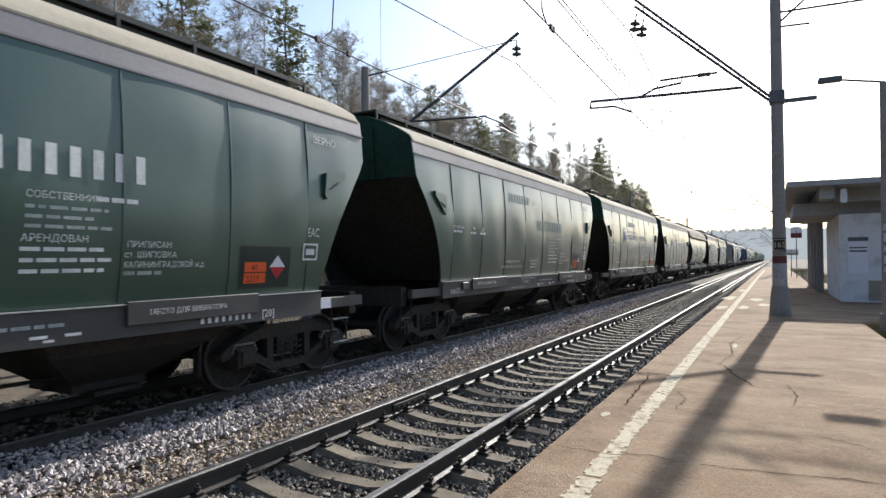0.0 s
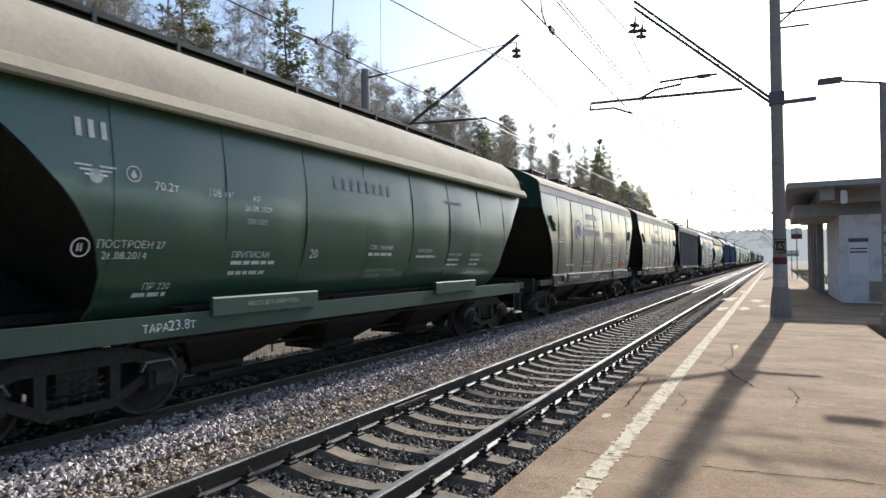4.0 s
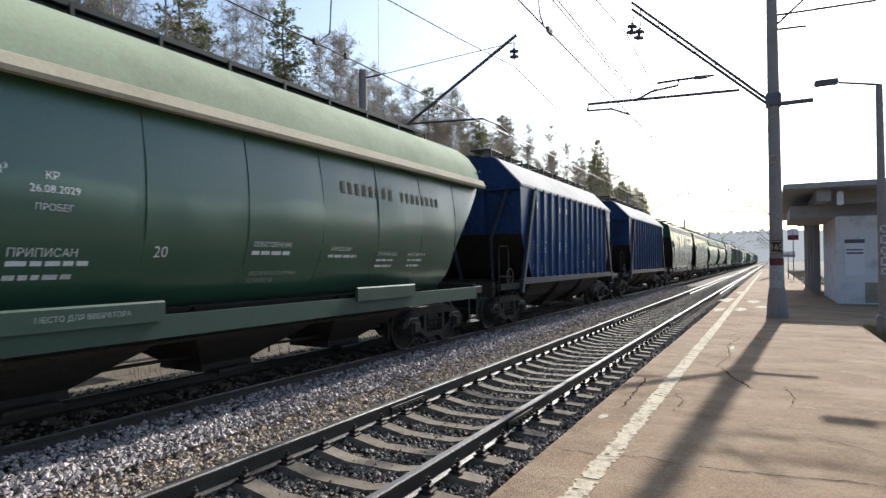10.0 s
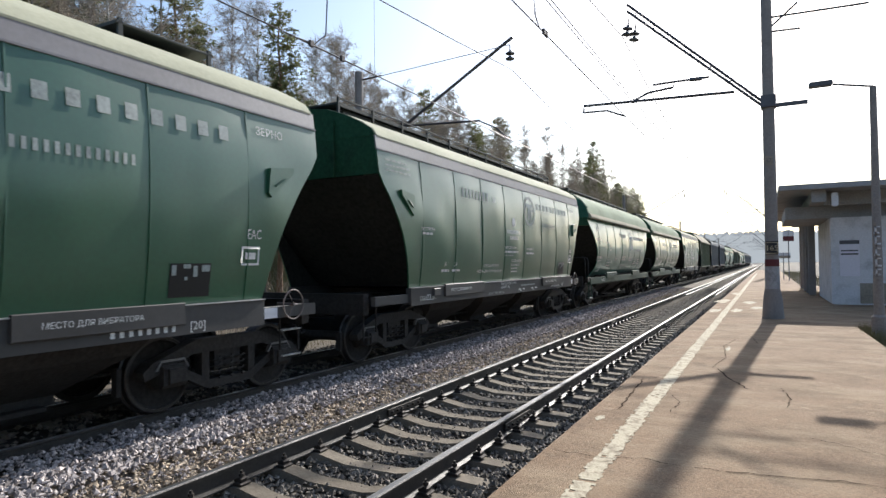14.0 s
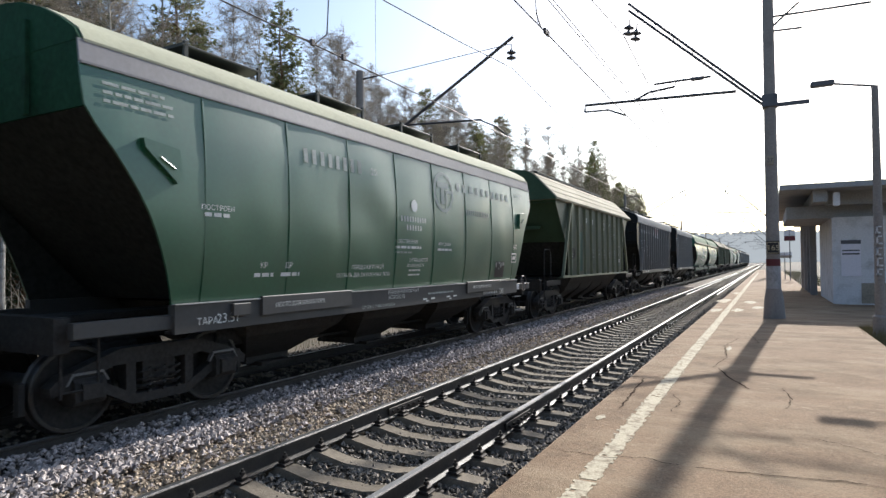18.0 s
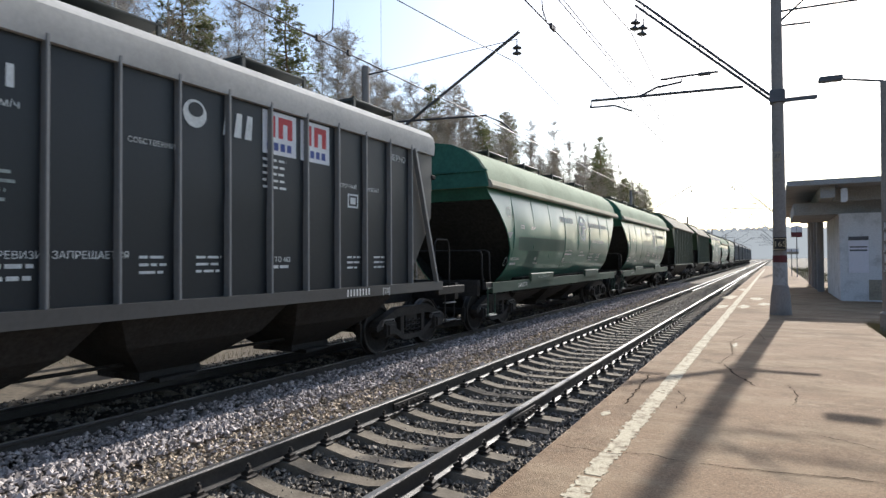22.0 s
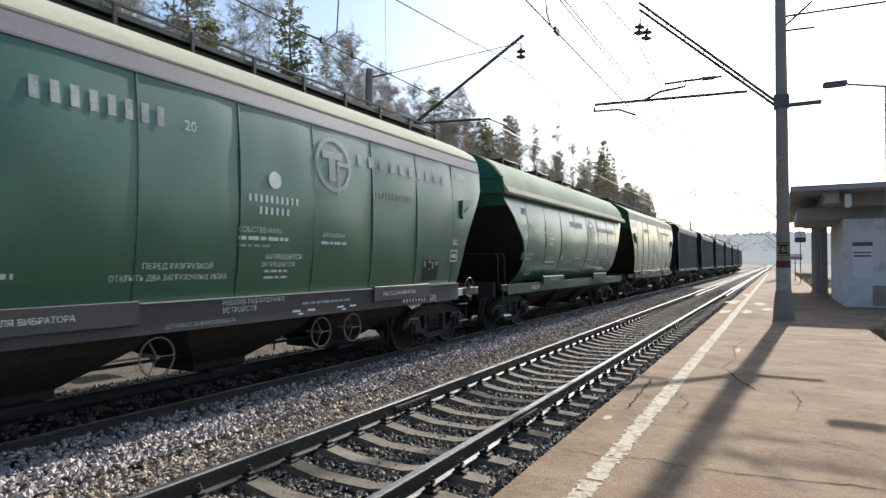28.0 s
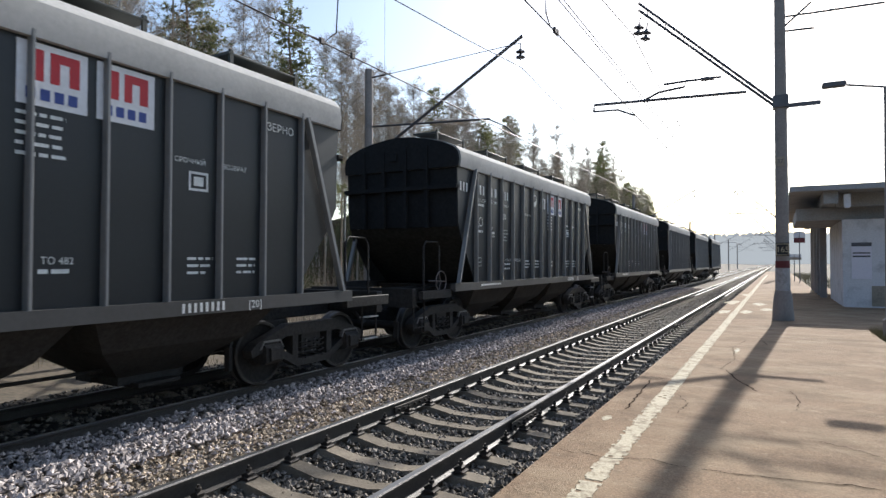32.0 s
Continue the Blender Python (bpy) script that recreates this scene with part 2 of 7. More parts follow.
# ---- mesh helpers ----
class Geo:
    """Collects vertices and faces for one mesh."""

    def __init__(self):
        self.v, self.f, self.m = [], [], []

    def quad(self, a, b, c, d, mat=0):
        i = len(self.v)
        self.v += [a, b, c, d]
        self.f.append((i, i + 1, i + 2, i + 3))
        self.m.append(mat)

    def box(self, x0, x1, y0, y1, z0, z1, mat=0, cut=0.0):
        """A box; cut: width of the chamfer along its upright and level edges at the ends."""
        c = min(cut, (x1 - x0) / 3, (z1 - z0) / 3)
        if c <= 0:
            i = len(self.v)
            self.v += [(x, y, z) for z in (z0, z1) for x, y in ((x0, y0), (x1, y0), (x1, y1), (x0, y1))]
            for f in ((0, 3, 2, 1), (4, 5, 6, 7), (0, 1, 5, 4), (1, 2, 6, 5), (2, 3, 7, 6), (3, 0, 4, 7)):
                self.f.append(tuple(i + k for k in f))
                self.m.append(mat)
            return
        self.prism([(x0 + c, z0), (x1 - c, z0), (x1, z0 + c), (x1, z1 - c), (x1 - c, z1), (x0 + c, z1), (x0, z1 - c), (x0, z0 + c)], y0, y1, mat)

    def prism(self, xz, y0, y1, mat=0, axis="y"):
        """A closed outline (counter-clockwise) pushed along an axis."""
        i, n = len(self.v), len(xz)
        for y in (y0, y1):
            for a, b in xz:
                self.v.append((a, y, b) if axis == "y" else (y, a, b) if axis == "x" else (a, b, y))
        for k in range(n):
            j = (k + 1) % n
            self.f.append((i + k, i + j, i + n + j, i + n + k))
            self.m.append(mat)
        self.f.append(tuple(i + n - 1 - k for k in range(n)))
        self.f.append(tuple(i + n + k for k in range(n)))
        self.m += [mat, mat]

    def tube(self, path, r, sides=6, mat=0, r1=None):
        """A round bar along points."""
        pts = [Vector(p) for p in path]
        i, n = len(self.v), len(pts)
        for k, p in enumerate(pts):
            d = (pts[min(k + 1, n - 1)] - pts[max(k - 1, 0)]).normalized()
            a = d.cross(Vector((0, 0, 1)) if abs(d.z) < 0.9 else Vector((1, 0, 0))).normalized()
            b = d.cross(a)
            rk = r if r1 is None else r + (r1 - r) * k / (n - 1)
            for s in range(sides):
                w = 2 * math.pi * s / sides
                self.v.append(tuple(p + rk * (math.cos(w) * a + math.sin(w) * b)))
        for k in range(n - 1):
            for s in range(sides):
                q = (s + 1) % sides
                self.f.append((i + k * sides + s, i + k * sides + q, i + (k + 1) * sides + q, i + (k + 1) * sides + s))
                self.m.append(mat)
        self.f.append(tuple(i + s for s in reversed(range(sides))))
        self.f.append(tuple(i + (n - 1) * sides + s for s in range(sides)))
        self.m += [mat, mat]

    def ring(self, centre, R, r, axis="x", n=20, sides=5, mat=0):
        """A hoop."""
        i = len(self.v)
        for k in range(n):
            w = 2 * math.pi * k / n
            for s in range(sides):
                q = 2 * math.pi * s / sides
                a, b, c = (R + r * math.cos(q)) * math.cos(w), (R + r * math.cos(q)) * math.sin(w), r * math.sin(q)
                o = (c, a, b) if axis == "x" else (a, b, c)
                self.v.append(tuple(centre[j] + o[j] for j in range(3)))
        for k in range(n):
            for s in range(sides):
                k2, s2 = (k + 1) % n, (s + 1) % sides
                self.f.append((i + k * sides + s, i + k2 * sides + s, i + k2 * sides + s2, i + k * sides + s2))
                self.m.append(mat)

    def lathe(self, centre, outline, axis="x", n=20, mat=0, closed=False):
        """A turned body: outline of (along, radius) about an axis through centre."""
        i, m = len(self.v), len(outline)
        for a, r in outline:
            for k in range(n):
                w = 2 * math.pi * k / n
                c, s = r * math.cos(w), r * math.sin(w)
                o = (a, c, s) if axis == "x" else (c, s, a) if axis == "z" else (c, a, s)
                self.v.append(tuple(centre[j] + o[j] for j in range(3)))
        for q in range(m if closed else m - 1):
            q2 = (q + 1) % m
            for k in range(n):
                k2 = (k + 1) % n
                self.f.append((i + q * n + k, i + q * n + k2, i + q2 * n + k2, i + q2 * n + k))
                self.m.append(mat)
        if closed:
            return
        self.f.append(tuple(i + k for k in reversed(range(n))))
        self.f.append(tuple(i + (m - 1) * n + k for k in range(n)))
        self.m += [mat, mat]

    def twig(self, a, b, r, mat=0):
        """A thin tapering twig."""
        i = len(self.v)
        d = b - a
        s = d.cross(Vector((0.3, 0.5, 0.8))).normalized() * r
        t = d.cross(s).normalized() * r
        self.v += [tuple(a + s), tuple(a - s * 0.5 + t * 0.87), tuple(a - s * 0.5 - t * 0.87), tuple(b)]
        self.f += [(i, i + 1, i + 3), (i + 1, i + 2, i + 3), (i + 2, i, i + 3)]
        self.m += [mat] * 3

    def mesh(self, name, mats, smooth=None):
        me = bpy.data.meshes.new(name)
        me.from_pydata(self.v, [], self.f)
        for m in mats if isinstance(mats, (list, tuple)) else [mats]:
            me.materials.append(m)
        me.polygons.foreach_set("material_index", self.m)
        bm = bmesh.new()
        bm.from_mesh(me)
        if smooth is not None:
            bmesh.ops.remove_doubles(bm, verts=bm.verts, dist=0.0002)
        bmesh.ops.recalc_face_normals(bm, faces=bm.faces)
        bm.to_mesh(me)
        bm.free()
        if smooth is not None:
            me.polygons.foreach_set("use_smooth", [True] * len(me.polygons))
            me.set_sharp_from_angle(angle=radians(smooth))
        return me


SHARED = {}


def part(name, geo, mats, parent=None, label="", at=None, smooth=None, key=None):
    """One mesh object under a thing or a part; key: shares the mesh with all parts of that key."""
    if key is not None and key in SHARED:
        me = SHARED[key]
    else:
        g = geo() if callable(geo) else geo
        me = g if isinstance(g, bpy.types.Mesh) else g.mesh(name, mats, smooth)
        if key is not None:
            SHARED[key] = me
    ob = new(name, me)
    if parent is not None:
        ob.parent = parent
    if at is not None:
        ob.matrix_basis = at
    if label:
        ob["label"] = label
    return ob


def empty(name, at, label, category, group="", kind=""):
    ob = new(name)
    ob.empty_display_size = 0.3
    ob.matrix_basis = at
    return tagged(ob, label, category, group, kind)


def boxes(*items, cut=0.0):
    g = Geo()
    for it in items:
        g.box(*it, cut=cut)
    return g


def tubes(r, *paths, sides=6):
    g = Geo()
    for p in paths:
        g.tube(p, r, sides)
    return g


def lathe_of(*a):
    g = Geo()
    g.lathe(*a)
    return g


PITCH, RAIL_X, RAIL_Z = 14.72, -3.35, -0.037

# ---- ground, tracks, platform ----
Y0, Y1 = -6.0, 420.0


def ground():
    g = Geo()
    xs = [-400, -60, -30, -16, -8.2, -6.6, -5.6, -2.15, 0.0, 1.9, 2.5, 7.4, 9.0, 14, 60, 400]
    zs = [1.0, 0.4, -0.2, -0.75, -0.75, -0.6, -0.26, -0.25, -0.285, -0.285, -0.3, -0.1, -0.15, 0.0, 0.5, 1.0]
    ys = [-300, -60, -20, 0, 20, 50, 100, 200, 400, 900, 1800]
    n = len(xs)
    for y in ys:
        for x, z in zip(xs, zs):
            g.v.append((x, y, z))
    for j in range(len(ys) - 1):
        for i in range(n - 1):
            a = j * n + i
            g.f.append((a, a + 1, a + n + 1, a + n))
            g.m.append(2 if -2.2 < xs[i] < -0.5 else 1 if -6.7 <= xs[i] < 2.5 else 0)
    ob = part("ground", g, [GROUND, BED, BED_BROWN])
    return tagged(ob, "brown forest floor and ballast bed beside the tracks", "ground", kind="structure")


def rail_profile(x, s=1):
    half = [(-0.066, -0.18), (0.066, -0.18), (0.066, -0.168), (0.012, -0.148), (0.009, -0.05), (0.036, -0.038), (0.0375, -0.012), (0.028, -0.002), (-0.028, -0.002), (-0.0375, -0.012), (-0.036, -0.038), (-0.009, -0.05), (-0.012, -0.148), (-0.066, -0.168)]
    return [(x + a, b) for a, b in half]


def track(name, centre, z, near):
    t = empty(name, pose(centre, 0, z), "steel rails on concrete sleepers in crushed stone", "railway track", kind="structure")
    for s in (-1, 1):
        x = s * (0.76 + 0.0375)
        edges = [Y0, 6.9, 19.35, 31.8, 44.3, Y1] if near else [Y0, 200.0, Y1]
        for a, b in zip(edges[:-1], edges[1:]):
            g = Geo()
            g.prism(rail_profile(x), a + 0.004, b - 0.004)
            r = part("rail", g, RAIL, t)
            h = Geo()
            h.prism([(x - 0.03, -0.006), (x + 0.03, -0.006), (x + 0.026, 0.0), (x - 0.026, 0.0)], a + 0.004, b - 0.004)
            part("running_surface", h, RAIL_TOP, r, "polished rail head")
            if near and a > Y0 and a < 45:
                j = Geo()
                for q in (-1, 1):
                    j.box(x + q * 0.03 - 0.012, x + q * 0.03 + 0.012, a - 0.4, a + 0.4, -0.14, -0.055, cut=0.006)
                    for b6 in range(6):
                        j.lathe((x + q * 0.05, a - 0.33 + 0.13 * b6, -0.1), [(-0.02, 0.016), (0.02, 0.016)], "x", 6)
                part("fishplate", j, BOLT, r)

    def sleeper():
        g = Geo()
        prof = [(-1.35, -0.21), (-0.62, -0.178), (-0.3, -0.235), (0.3, -0.235), (0.62, -0.178), (1.35, -0.21)]
        n = len(prof)
        for x, zt in prof:
            g.v += [(x, -0.14, -0.36), (x, -0.09, zt), (x, 0.09, zt), (x, 0.14, -0.36)]
        for k in range(n - 1):
            for j in range(3):
                g.f.append((4 * k + j, 4 * k + j + 1, 4 * k + 5 + j, 4 * k + 4 + j))
        g.f += [(0, 1, 2, 3), (4 * n - 1, 4 * n - 2, 4 * n - 3, 4 * n - 4)]
        g.m = [0] * len(g.f)
        return g

    def clip():
        g = Geo()
        g.box(-0.05, 0.05, -0.06, 0.06, -0.175, -0.15, cut=0.008)
        g.prism([(-0.06, -0.15), (0.02, -0.15), (0.03, -0.12), (-0.01, -0.105), (-0.065, -0.135)], -0.035, 0.035)
        g.lathe((-0.005, 0, -0.1), [(-0.02, 0.013), (0.05, 0.013)], "z", 6)
        g.lathe((-0.005, 0, -0.1), [(0.0, 0.026), (0.025, 0.026)], "z", 6)
        return g
    step, first = 0.5435, 3.991 - 12 * 0.5435
    count = 170 if near else 60
    for i in range(count):
        y = first + step * i
        sl = part("sleeper", sleeper, CONCRETE, t, at=pose(0, y, 0), key="sleeper")
        if near and i < 75:
            for s in (-1, 1):
                for q in (-1, 1):
                    part("rail_clip", clip, BOLT, sl, at=pose(s * 0.7975 + q * 0.115, 0, 0, 0, 0, 0 if q > 0 else 180), key="clip")
    rest = Geo()
    y = first + step * count
    base = sleeper()
    while y < 300:
        i = len(rest.v)
        rest.v += [(a, b + y, c) for a, b, c in base.v]
        rest.f += [tuple(i + k for k in f) for f in base.f]
        rest.m += [0] * len(base.f)
        y += step
    tagged(part("far_sleepers", rest, CONCRETE, t), kind="stuff")
    return t


def stones(name, label, mat, count, xr, yr, height, size, seed, density=None):
    """Loose crushed stones as one heap."""
    rng = np.random.default_rng(seed)
    base = np.array([(1, 0, 0), (-1, 0, 0), (0, 1, 0), (0, -1, 0), (0, 0, 1), (0, 0, -1)], float)
    faces = np.array([(0, 2, 4), (2, 1, 4), (1, 3, 4), (3, 0, 4), (2, 0, 5), (1, 2, 5), (3, 1, 5), (0, 3, 5)])
    x = rng.uniform(*xr, count)
    y = yr[0] + (yr[1] - yr[0]) * rng.uniform(0, 1, count) ** 1.7
    r = rng.uniform(*size, count) * (1 + y / 60)
    z = np.array([height(a) for a in x]) + rng.uniform(-0.3, 0.45, count) * r
    v = base[None] * rng.uniform(0.55, 1.25, (count, 6, 1)) + rng.uniform(-0.3, 0.3, (count, 6, 3))
    v[:, :, 2] *= 0.75
    a = rng.uniform(0, 6.28, count)
    c, s = np.cos(a)[:, None], np.sin(a)[:, None]
    v = np.stack([v[:, :, 0] * c - v[:, :, 1] * s, v[:, :, 0] * s + v[:, :, 1] * c, v[:, :, 2]], 2) * r[:, None, None]
    v += np.stack([x, y, z], 1)[:, None]
    f = faces[None] + 6 * np.arange(count)[:, None, None]
    me = bpy.data.meshes.new(name)
    me.from_pydata(v.reshape(-1, 3).tolist(), [], f.reshape(-1, 3).tolist())
    me.materials.append(mat)
    return tagged(new(name, me), label, "ballast", kind="stuff")


ground()
track("railway_track", 0.76, 0.0, True)
track("railway_track", RAIL_X, RAIL_Z, False)
stones("ballast_stones", "sunlit grey crushed stone between the two tracks", STONE, 18000, (-2.47, -1.25), (1.5, 50), lambda x: -0.2 + 0.035 * math.sin((x + 2.1) / 0.9 * 3.14) + 0.1 * max(0.0, -x - 2.1) / 0.37, (0.02, 0.043), 1)
stones("ballast_stones", "brown weathered crushed stone beside the rail", STONE_BROWN, 17000, (-1.55, -0.06), (1.5, 50), lambda x: -0.225 - 0.014 * (x + 1.5), (0.014, 0.036), 2)
stones("ballast_stones", "scattered grey crushed stone among the brown", STONE, 3200, (-1.3, -0.1), (1.5, 50), lambda x: -0.218, (0.016, 0.036), 6)
stones("ballast_stones", "dark oily crushed stone between the sleepers", STONE_DARK, 24000, (0.0, 1.6), (1.5, 50), lambda x: -0.262 if 0.15 < x < 1.37 else -0.238, (0.018, 0.038), 3)
stones("ballast_stones", "grey-brown crushed stone heaped against the platform wall", STONE_DARK, 17000, (1.6, 2.5), (0.5, 50), lambda x: -0.252 + 0.08 * min(1.0, max(0.0, (x - 1.9) / 0.2)), (0.018, 0.042), 5)
stones("ballast_stones", "shaded oily crushed stone beneath the passing train", STONE_DARK, 9000, (-5.4, -2.05), (1.5, 35), lambda x: -0.225, (0.02, 0.04), 4)

PLAT_X, PLAT_Z = 2.505, 0.136


def platform():
    """Asphalt deck with its worn edge line, cracks and paint blotches."""
    ob = part("platform", boxes((PLAT_X, 6.22, Y0, 18.2, -0.6, PLAT_Z), (PLAT_X, 9.8, 18.2, 46.0, -0.6, PLAT_Z), (PLAT_X, 6.22, 46.0, 130, -0.6, PLAT_Z)), ASPHALT)
    tagged(ob, "worn brownish asphalt station platform with cracks", "platform", kind="structure")
    rng = random.Random(11)
    part("edge_strip", boxes((PLAT_X - 0.012, PLAT_X + 0.0, Y0, 130, -0.3, PLAT_Z - 0.02)), EDGE, ob)
    li = Geo()
    y, w0, w1 = Y0, 2.95, 3.13
    while y < 95:
        s = 0.05 if y < 16 else 0.4
        if rng.random() > (0.015 if y < 16 else 0):
            wear = 0.035 if y < 7 else 0.015
            a, b = w0 + rng.uniform(-0.012, wear), w1 + rng.uniform(-wear, 0.012)
            chip = rng.random()
            if y < 12 and chip < 0.12:
                c = rng.uniform(a, b)
                for p, q in ((a, c - 0.02), (c + 0.02, b)):
                    if q > p:
                        li.box(p, q, y, y + s * 0.98, PLAT_Z, PLAT_Z + 0.004)
            else:
                li.box(a, b, y, y + s, PLAT_Z, PLAT_Z + 0.004)
        y += s
    part("edge_line", li, LINE, ob, "worn white painted safety line")

    def crack(points, width):
        g = Geo()
        rough = []
        for (xa, ya), (xb, yb) in zip(points[:-1], points[1:]):
            n = max(2, int(math.hypot(xb - xa, yb - ya) / 0.07))
            rough += [(xa + (xb - xa) * i / n + rng.uniform(-0.02, 0.02), ya + (yb - ya) * i / n + rng.uniform(-0.025, 0.025)) for i in range(n)]
        for (xa, ya), (xb, yb) in zip(rough[:-1], rough[1:]):
            w = 0.8 * width * rng.uniform(0.3, 1.0)
            d = Vector((xb - xa, yb - ya)).normalized()
            nx, ny = -d.y * w, d.x * w
            z = PLAT_Z + 0.006
            g.quad((xa - nx, ya - ny, z), (xb - nx, yb - ny, z), (xb + nx, yb + ny, z), (xa + nx, ya + ny, z))
        part("crack", g, CRACK, ob)
    crack([(2.55, 5.2), (3.0, 5.18), (3.32, 5.3), (3.7, 5.2)], 0.008)
    crack([(2.7, 8.9), (2.74, 8.0), (2.78, 6.9)], 0.014)
    crack([(3.75, 5.25), (4.2, 5.3), (4.75, 5.4), (5.6, 5.3)], 0.009)
    crack([(3.6, 10.2), (3.72, 9.6), (4.05, 8.7)], 0.02)
    crack([(4.4, 9.0), (4.5, 8.3), (4.42, 7.7)], 0.008)
    crack([(3.5, 10.3), (3.62, 11.5), (3.5, 13.0), (3.7, 14.5)], 0.009)
    crack([(3.2, 8.0), (3.35, 7.6), (3.3, 7.0)], 0.007)
    crack([(4.6, 6.6), (5.2, 6.2), (6.1, 6.4)], 0.007)
    crack([(3.3, 16.0), (3.9, 15.2), (4.1, 13.6)], 0.008)

    def blotch(x, y, rx, ry):
        g = Geo()
        n = 14
        g.v = [(x + rx * math.cos(6.283 * i / n) * rng.uniform(0.6, 1.1), y + ry * math.sin(6.283 * i / n) * rng.uniform(0.6, 1.1), PLAT_Z + 0.005) for i in range(n)]
        g.f, g.m = [tuple(range(n))], [0]
        part("paint_blotch", g, LINE, ob, "faded white paint blotch")
    for b in ((2.72, 22.4, 0.22, 0.9), (3.35, 22.7, 0.2, 0.9), (2.62, 27.8, 0.3, 1.3), (3.62, 27.2, 0.3, 1.0), (3.95, 24.1, 0.22, 0.7), (2.9, 34.5, 0.3, 1.2), (3.6, 12.6, 0.05, 0.35), (2.68, 6.5, 0.05, 0.12)):
        blotch(*b)
    return ob


platform()


def weeds(name, label, spots, seed):
    """Tufts of dry grass as one mass."""
    rng = random.Random(seed)
    g = Geo()
    for x0, x1, y0, y1, z, count, tall in spots:
        for _ in range(count):
            x, y = rng.uniform(x0, x1), rng.uniform(y0, y1)
            h = tall * rng.uniform(0.4, 1.2)
            dx, dy = rng.gauss(0, 0.3) * h, rng.gauss(0, 0.3) * h
            i = len(g.v)
            g.v += [(x - 0.006, y, z), (x + 0.006, y, z), (x + dx, y + dy, z + h)]
            g.f.append((i, i + 1, i + 2))
            g.m.append(0)
    return tagged(part(name, g, WEED), label, "grass", kind="stuff")


weeds("dry_grass", "dry pale grass along the platform's back edge", [(6.2, 7.6, 4, 18.2, -0.08, 4200, 0.22), (6.2, 6.6, 16, 18.4, -0.05, 700, 0.3), (6.3, 9, 47, 110, -0.1, 3000, 0.5), (7.6, 14, 5, 40, -0.15, 3500, 0.3)], 3)
weeds("dry_grass", "dry pale grass beyond the far track", [(-13, -6.8, 8, 60, -0.75, 6000, 0.35)], 4)


# ---- catenary ----
def insulator(parent, at, n=2):
    g = Geo()
    g.tube([(0, 0, 0.0), (0, 0, -0.28 - 0.16 * n)], 0.02, 6)
    for i in range(n):
        g.lathe((0, 0, -0.3 - 0.19 * i), [(-0.06, 0.05), (-0.03, 0.16), (0.0, 0.16), (0.05, 0.05), (0.09, 0.05)], "z", 14)
    part("insulator", g, STEEL, parent, "dark disc insulators", at=at, smooth=40)


def right_mast(y, full):
    m = empty("catenary_mast", pose(4.41, y, PLAT_Z if y < 120 else -0.1), "concrete catenary mast with steel bracket arms on the platform", "mast", "catenary masts")
    part("shaft", lambda: lathe_of((0, 0, 0), [(0.0, 0.20), (0.01, 0.185), (10.6, 0.135), (10.62, 0.0)], "z", 18), POLE, m, key="shaft", smooth=40)
    b = -PLAT_Z
    X = lambda x: x - 4.41
    g = Geo()
    for dz in (0.0, 0.22):
        g.tube([(X(4.25), 0, 6.34 + b + dz * 0.6), (X(0.45), 0, 9.92 + b + dz)], 0.042, 6)
    for q in range(7):
        s = (q + 0.5) / 7
        g.tube([(X(4.25 - 3.8 * s), 0, 6.34 + b + 3.58 * s + 0.02), (X(4.25 - 3.8 * s), 0, 6.34 + b + 3.58 * s + 0.2)], 0.015, 4)
    part("bracket_arm", g, STEEL, m, key=("barm"))
    part("register_arm", lambda: tubes(0.045, [(X(3.53), 0, 6.85 + b), (X(-1.0), 0, 7.02 + b), (X(-1.02), 0, 6.79 + b)]), STEEL, m, key="rarm")
    part("steady_arm", lambda: tubes(0.033, [(X(-1.0), 0, 6.8 + b), (X(-0.24), 0, 6.77 + b), (X(0.32), 0, 6.52 + b)]), STEEL, m, key="sarm")
    part("support_strut", lambda: tubes(0.036, [(X(0.62), 0, 6.98 + b), (X(1.05), 0, 7.17 + b), (X(1.81), 0, 7.24 + b), (X(1.85), 0, 7.41 + b), (X(2.85), 0, 7.4 + b)], [(X(1.2), 0, 7.4 + b), (X(1.85), 0, 7.41 + b)]), STEEL, m, key="strut_r")
    part("rod_insulator", lambda: tubes(0.06, [(X(2.3), 0, 7.4 + b), (X(2.65), 0, 7.39 + b)], sides=10), STEEL, m, key="rodins")
    part("side_arm", lambda: boxes((X(4.5), X(5.4), -0.04, 0.04, 6.25 + b, 6.36 + b), cut=0.01), STEEL, m, key="sidearm")
    part("clamp", lambda: boxes((-0.2, 0.2, -0.2, 0.2, 6.25 + b, 6.6 + b), cut=0.02), STEEL, m, key="clamp")
    part("feeder_arm", lambda: tubes(0.03, [(X(4.5), 0, 8.9 + b), (X(6.9), 0, 8.83 + b)], [(X(4.5), 0, 8.6 + b), (X(5.2), 0, 9.2 + b)], [(X(4.5), 0, 8.48 + b), (X(5.26), 0, 8.44 + b)]), STEEL, m, key="feeder")
    for x, z in ((0.5, 9.66), (0.72, 9.45)):
        insulator(m, pose(X(x), 0, z + b, 0, 8, 0))
    return m


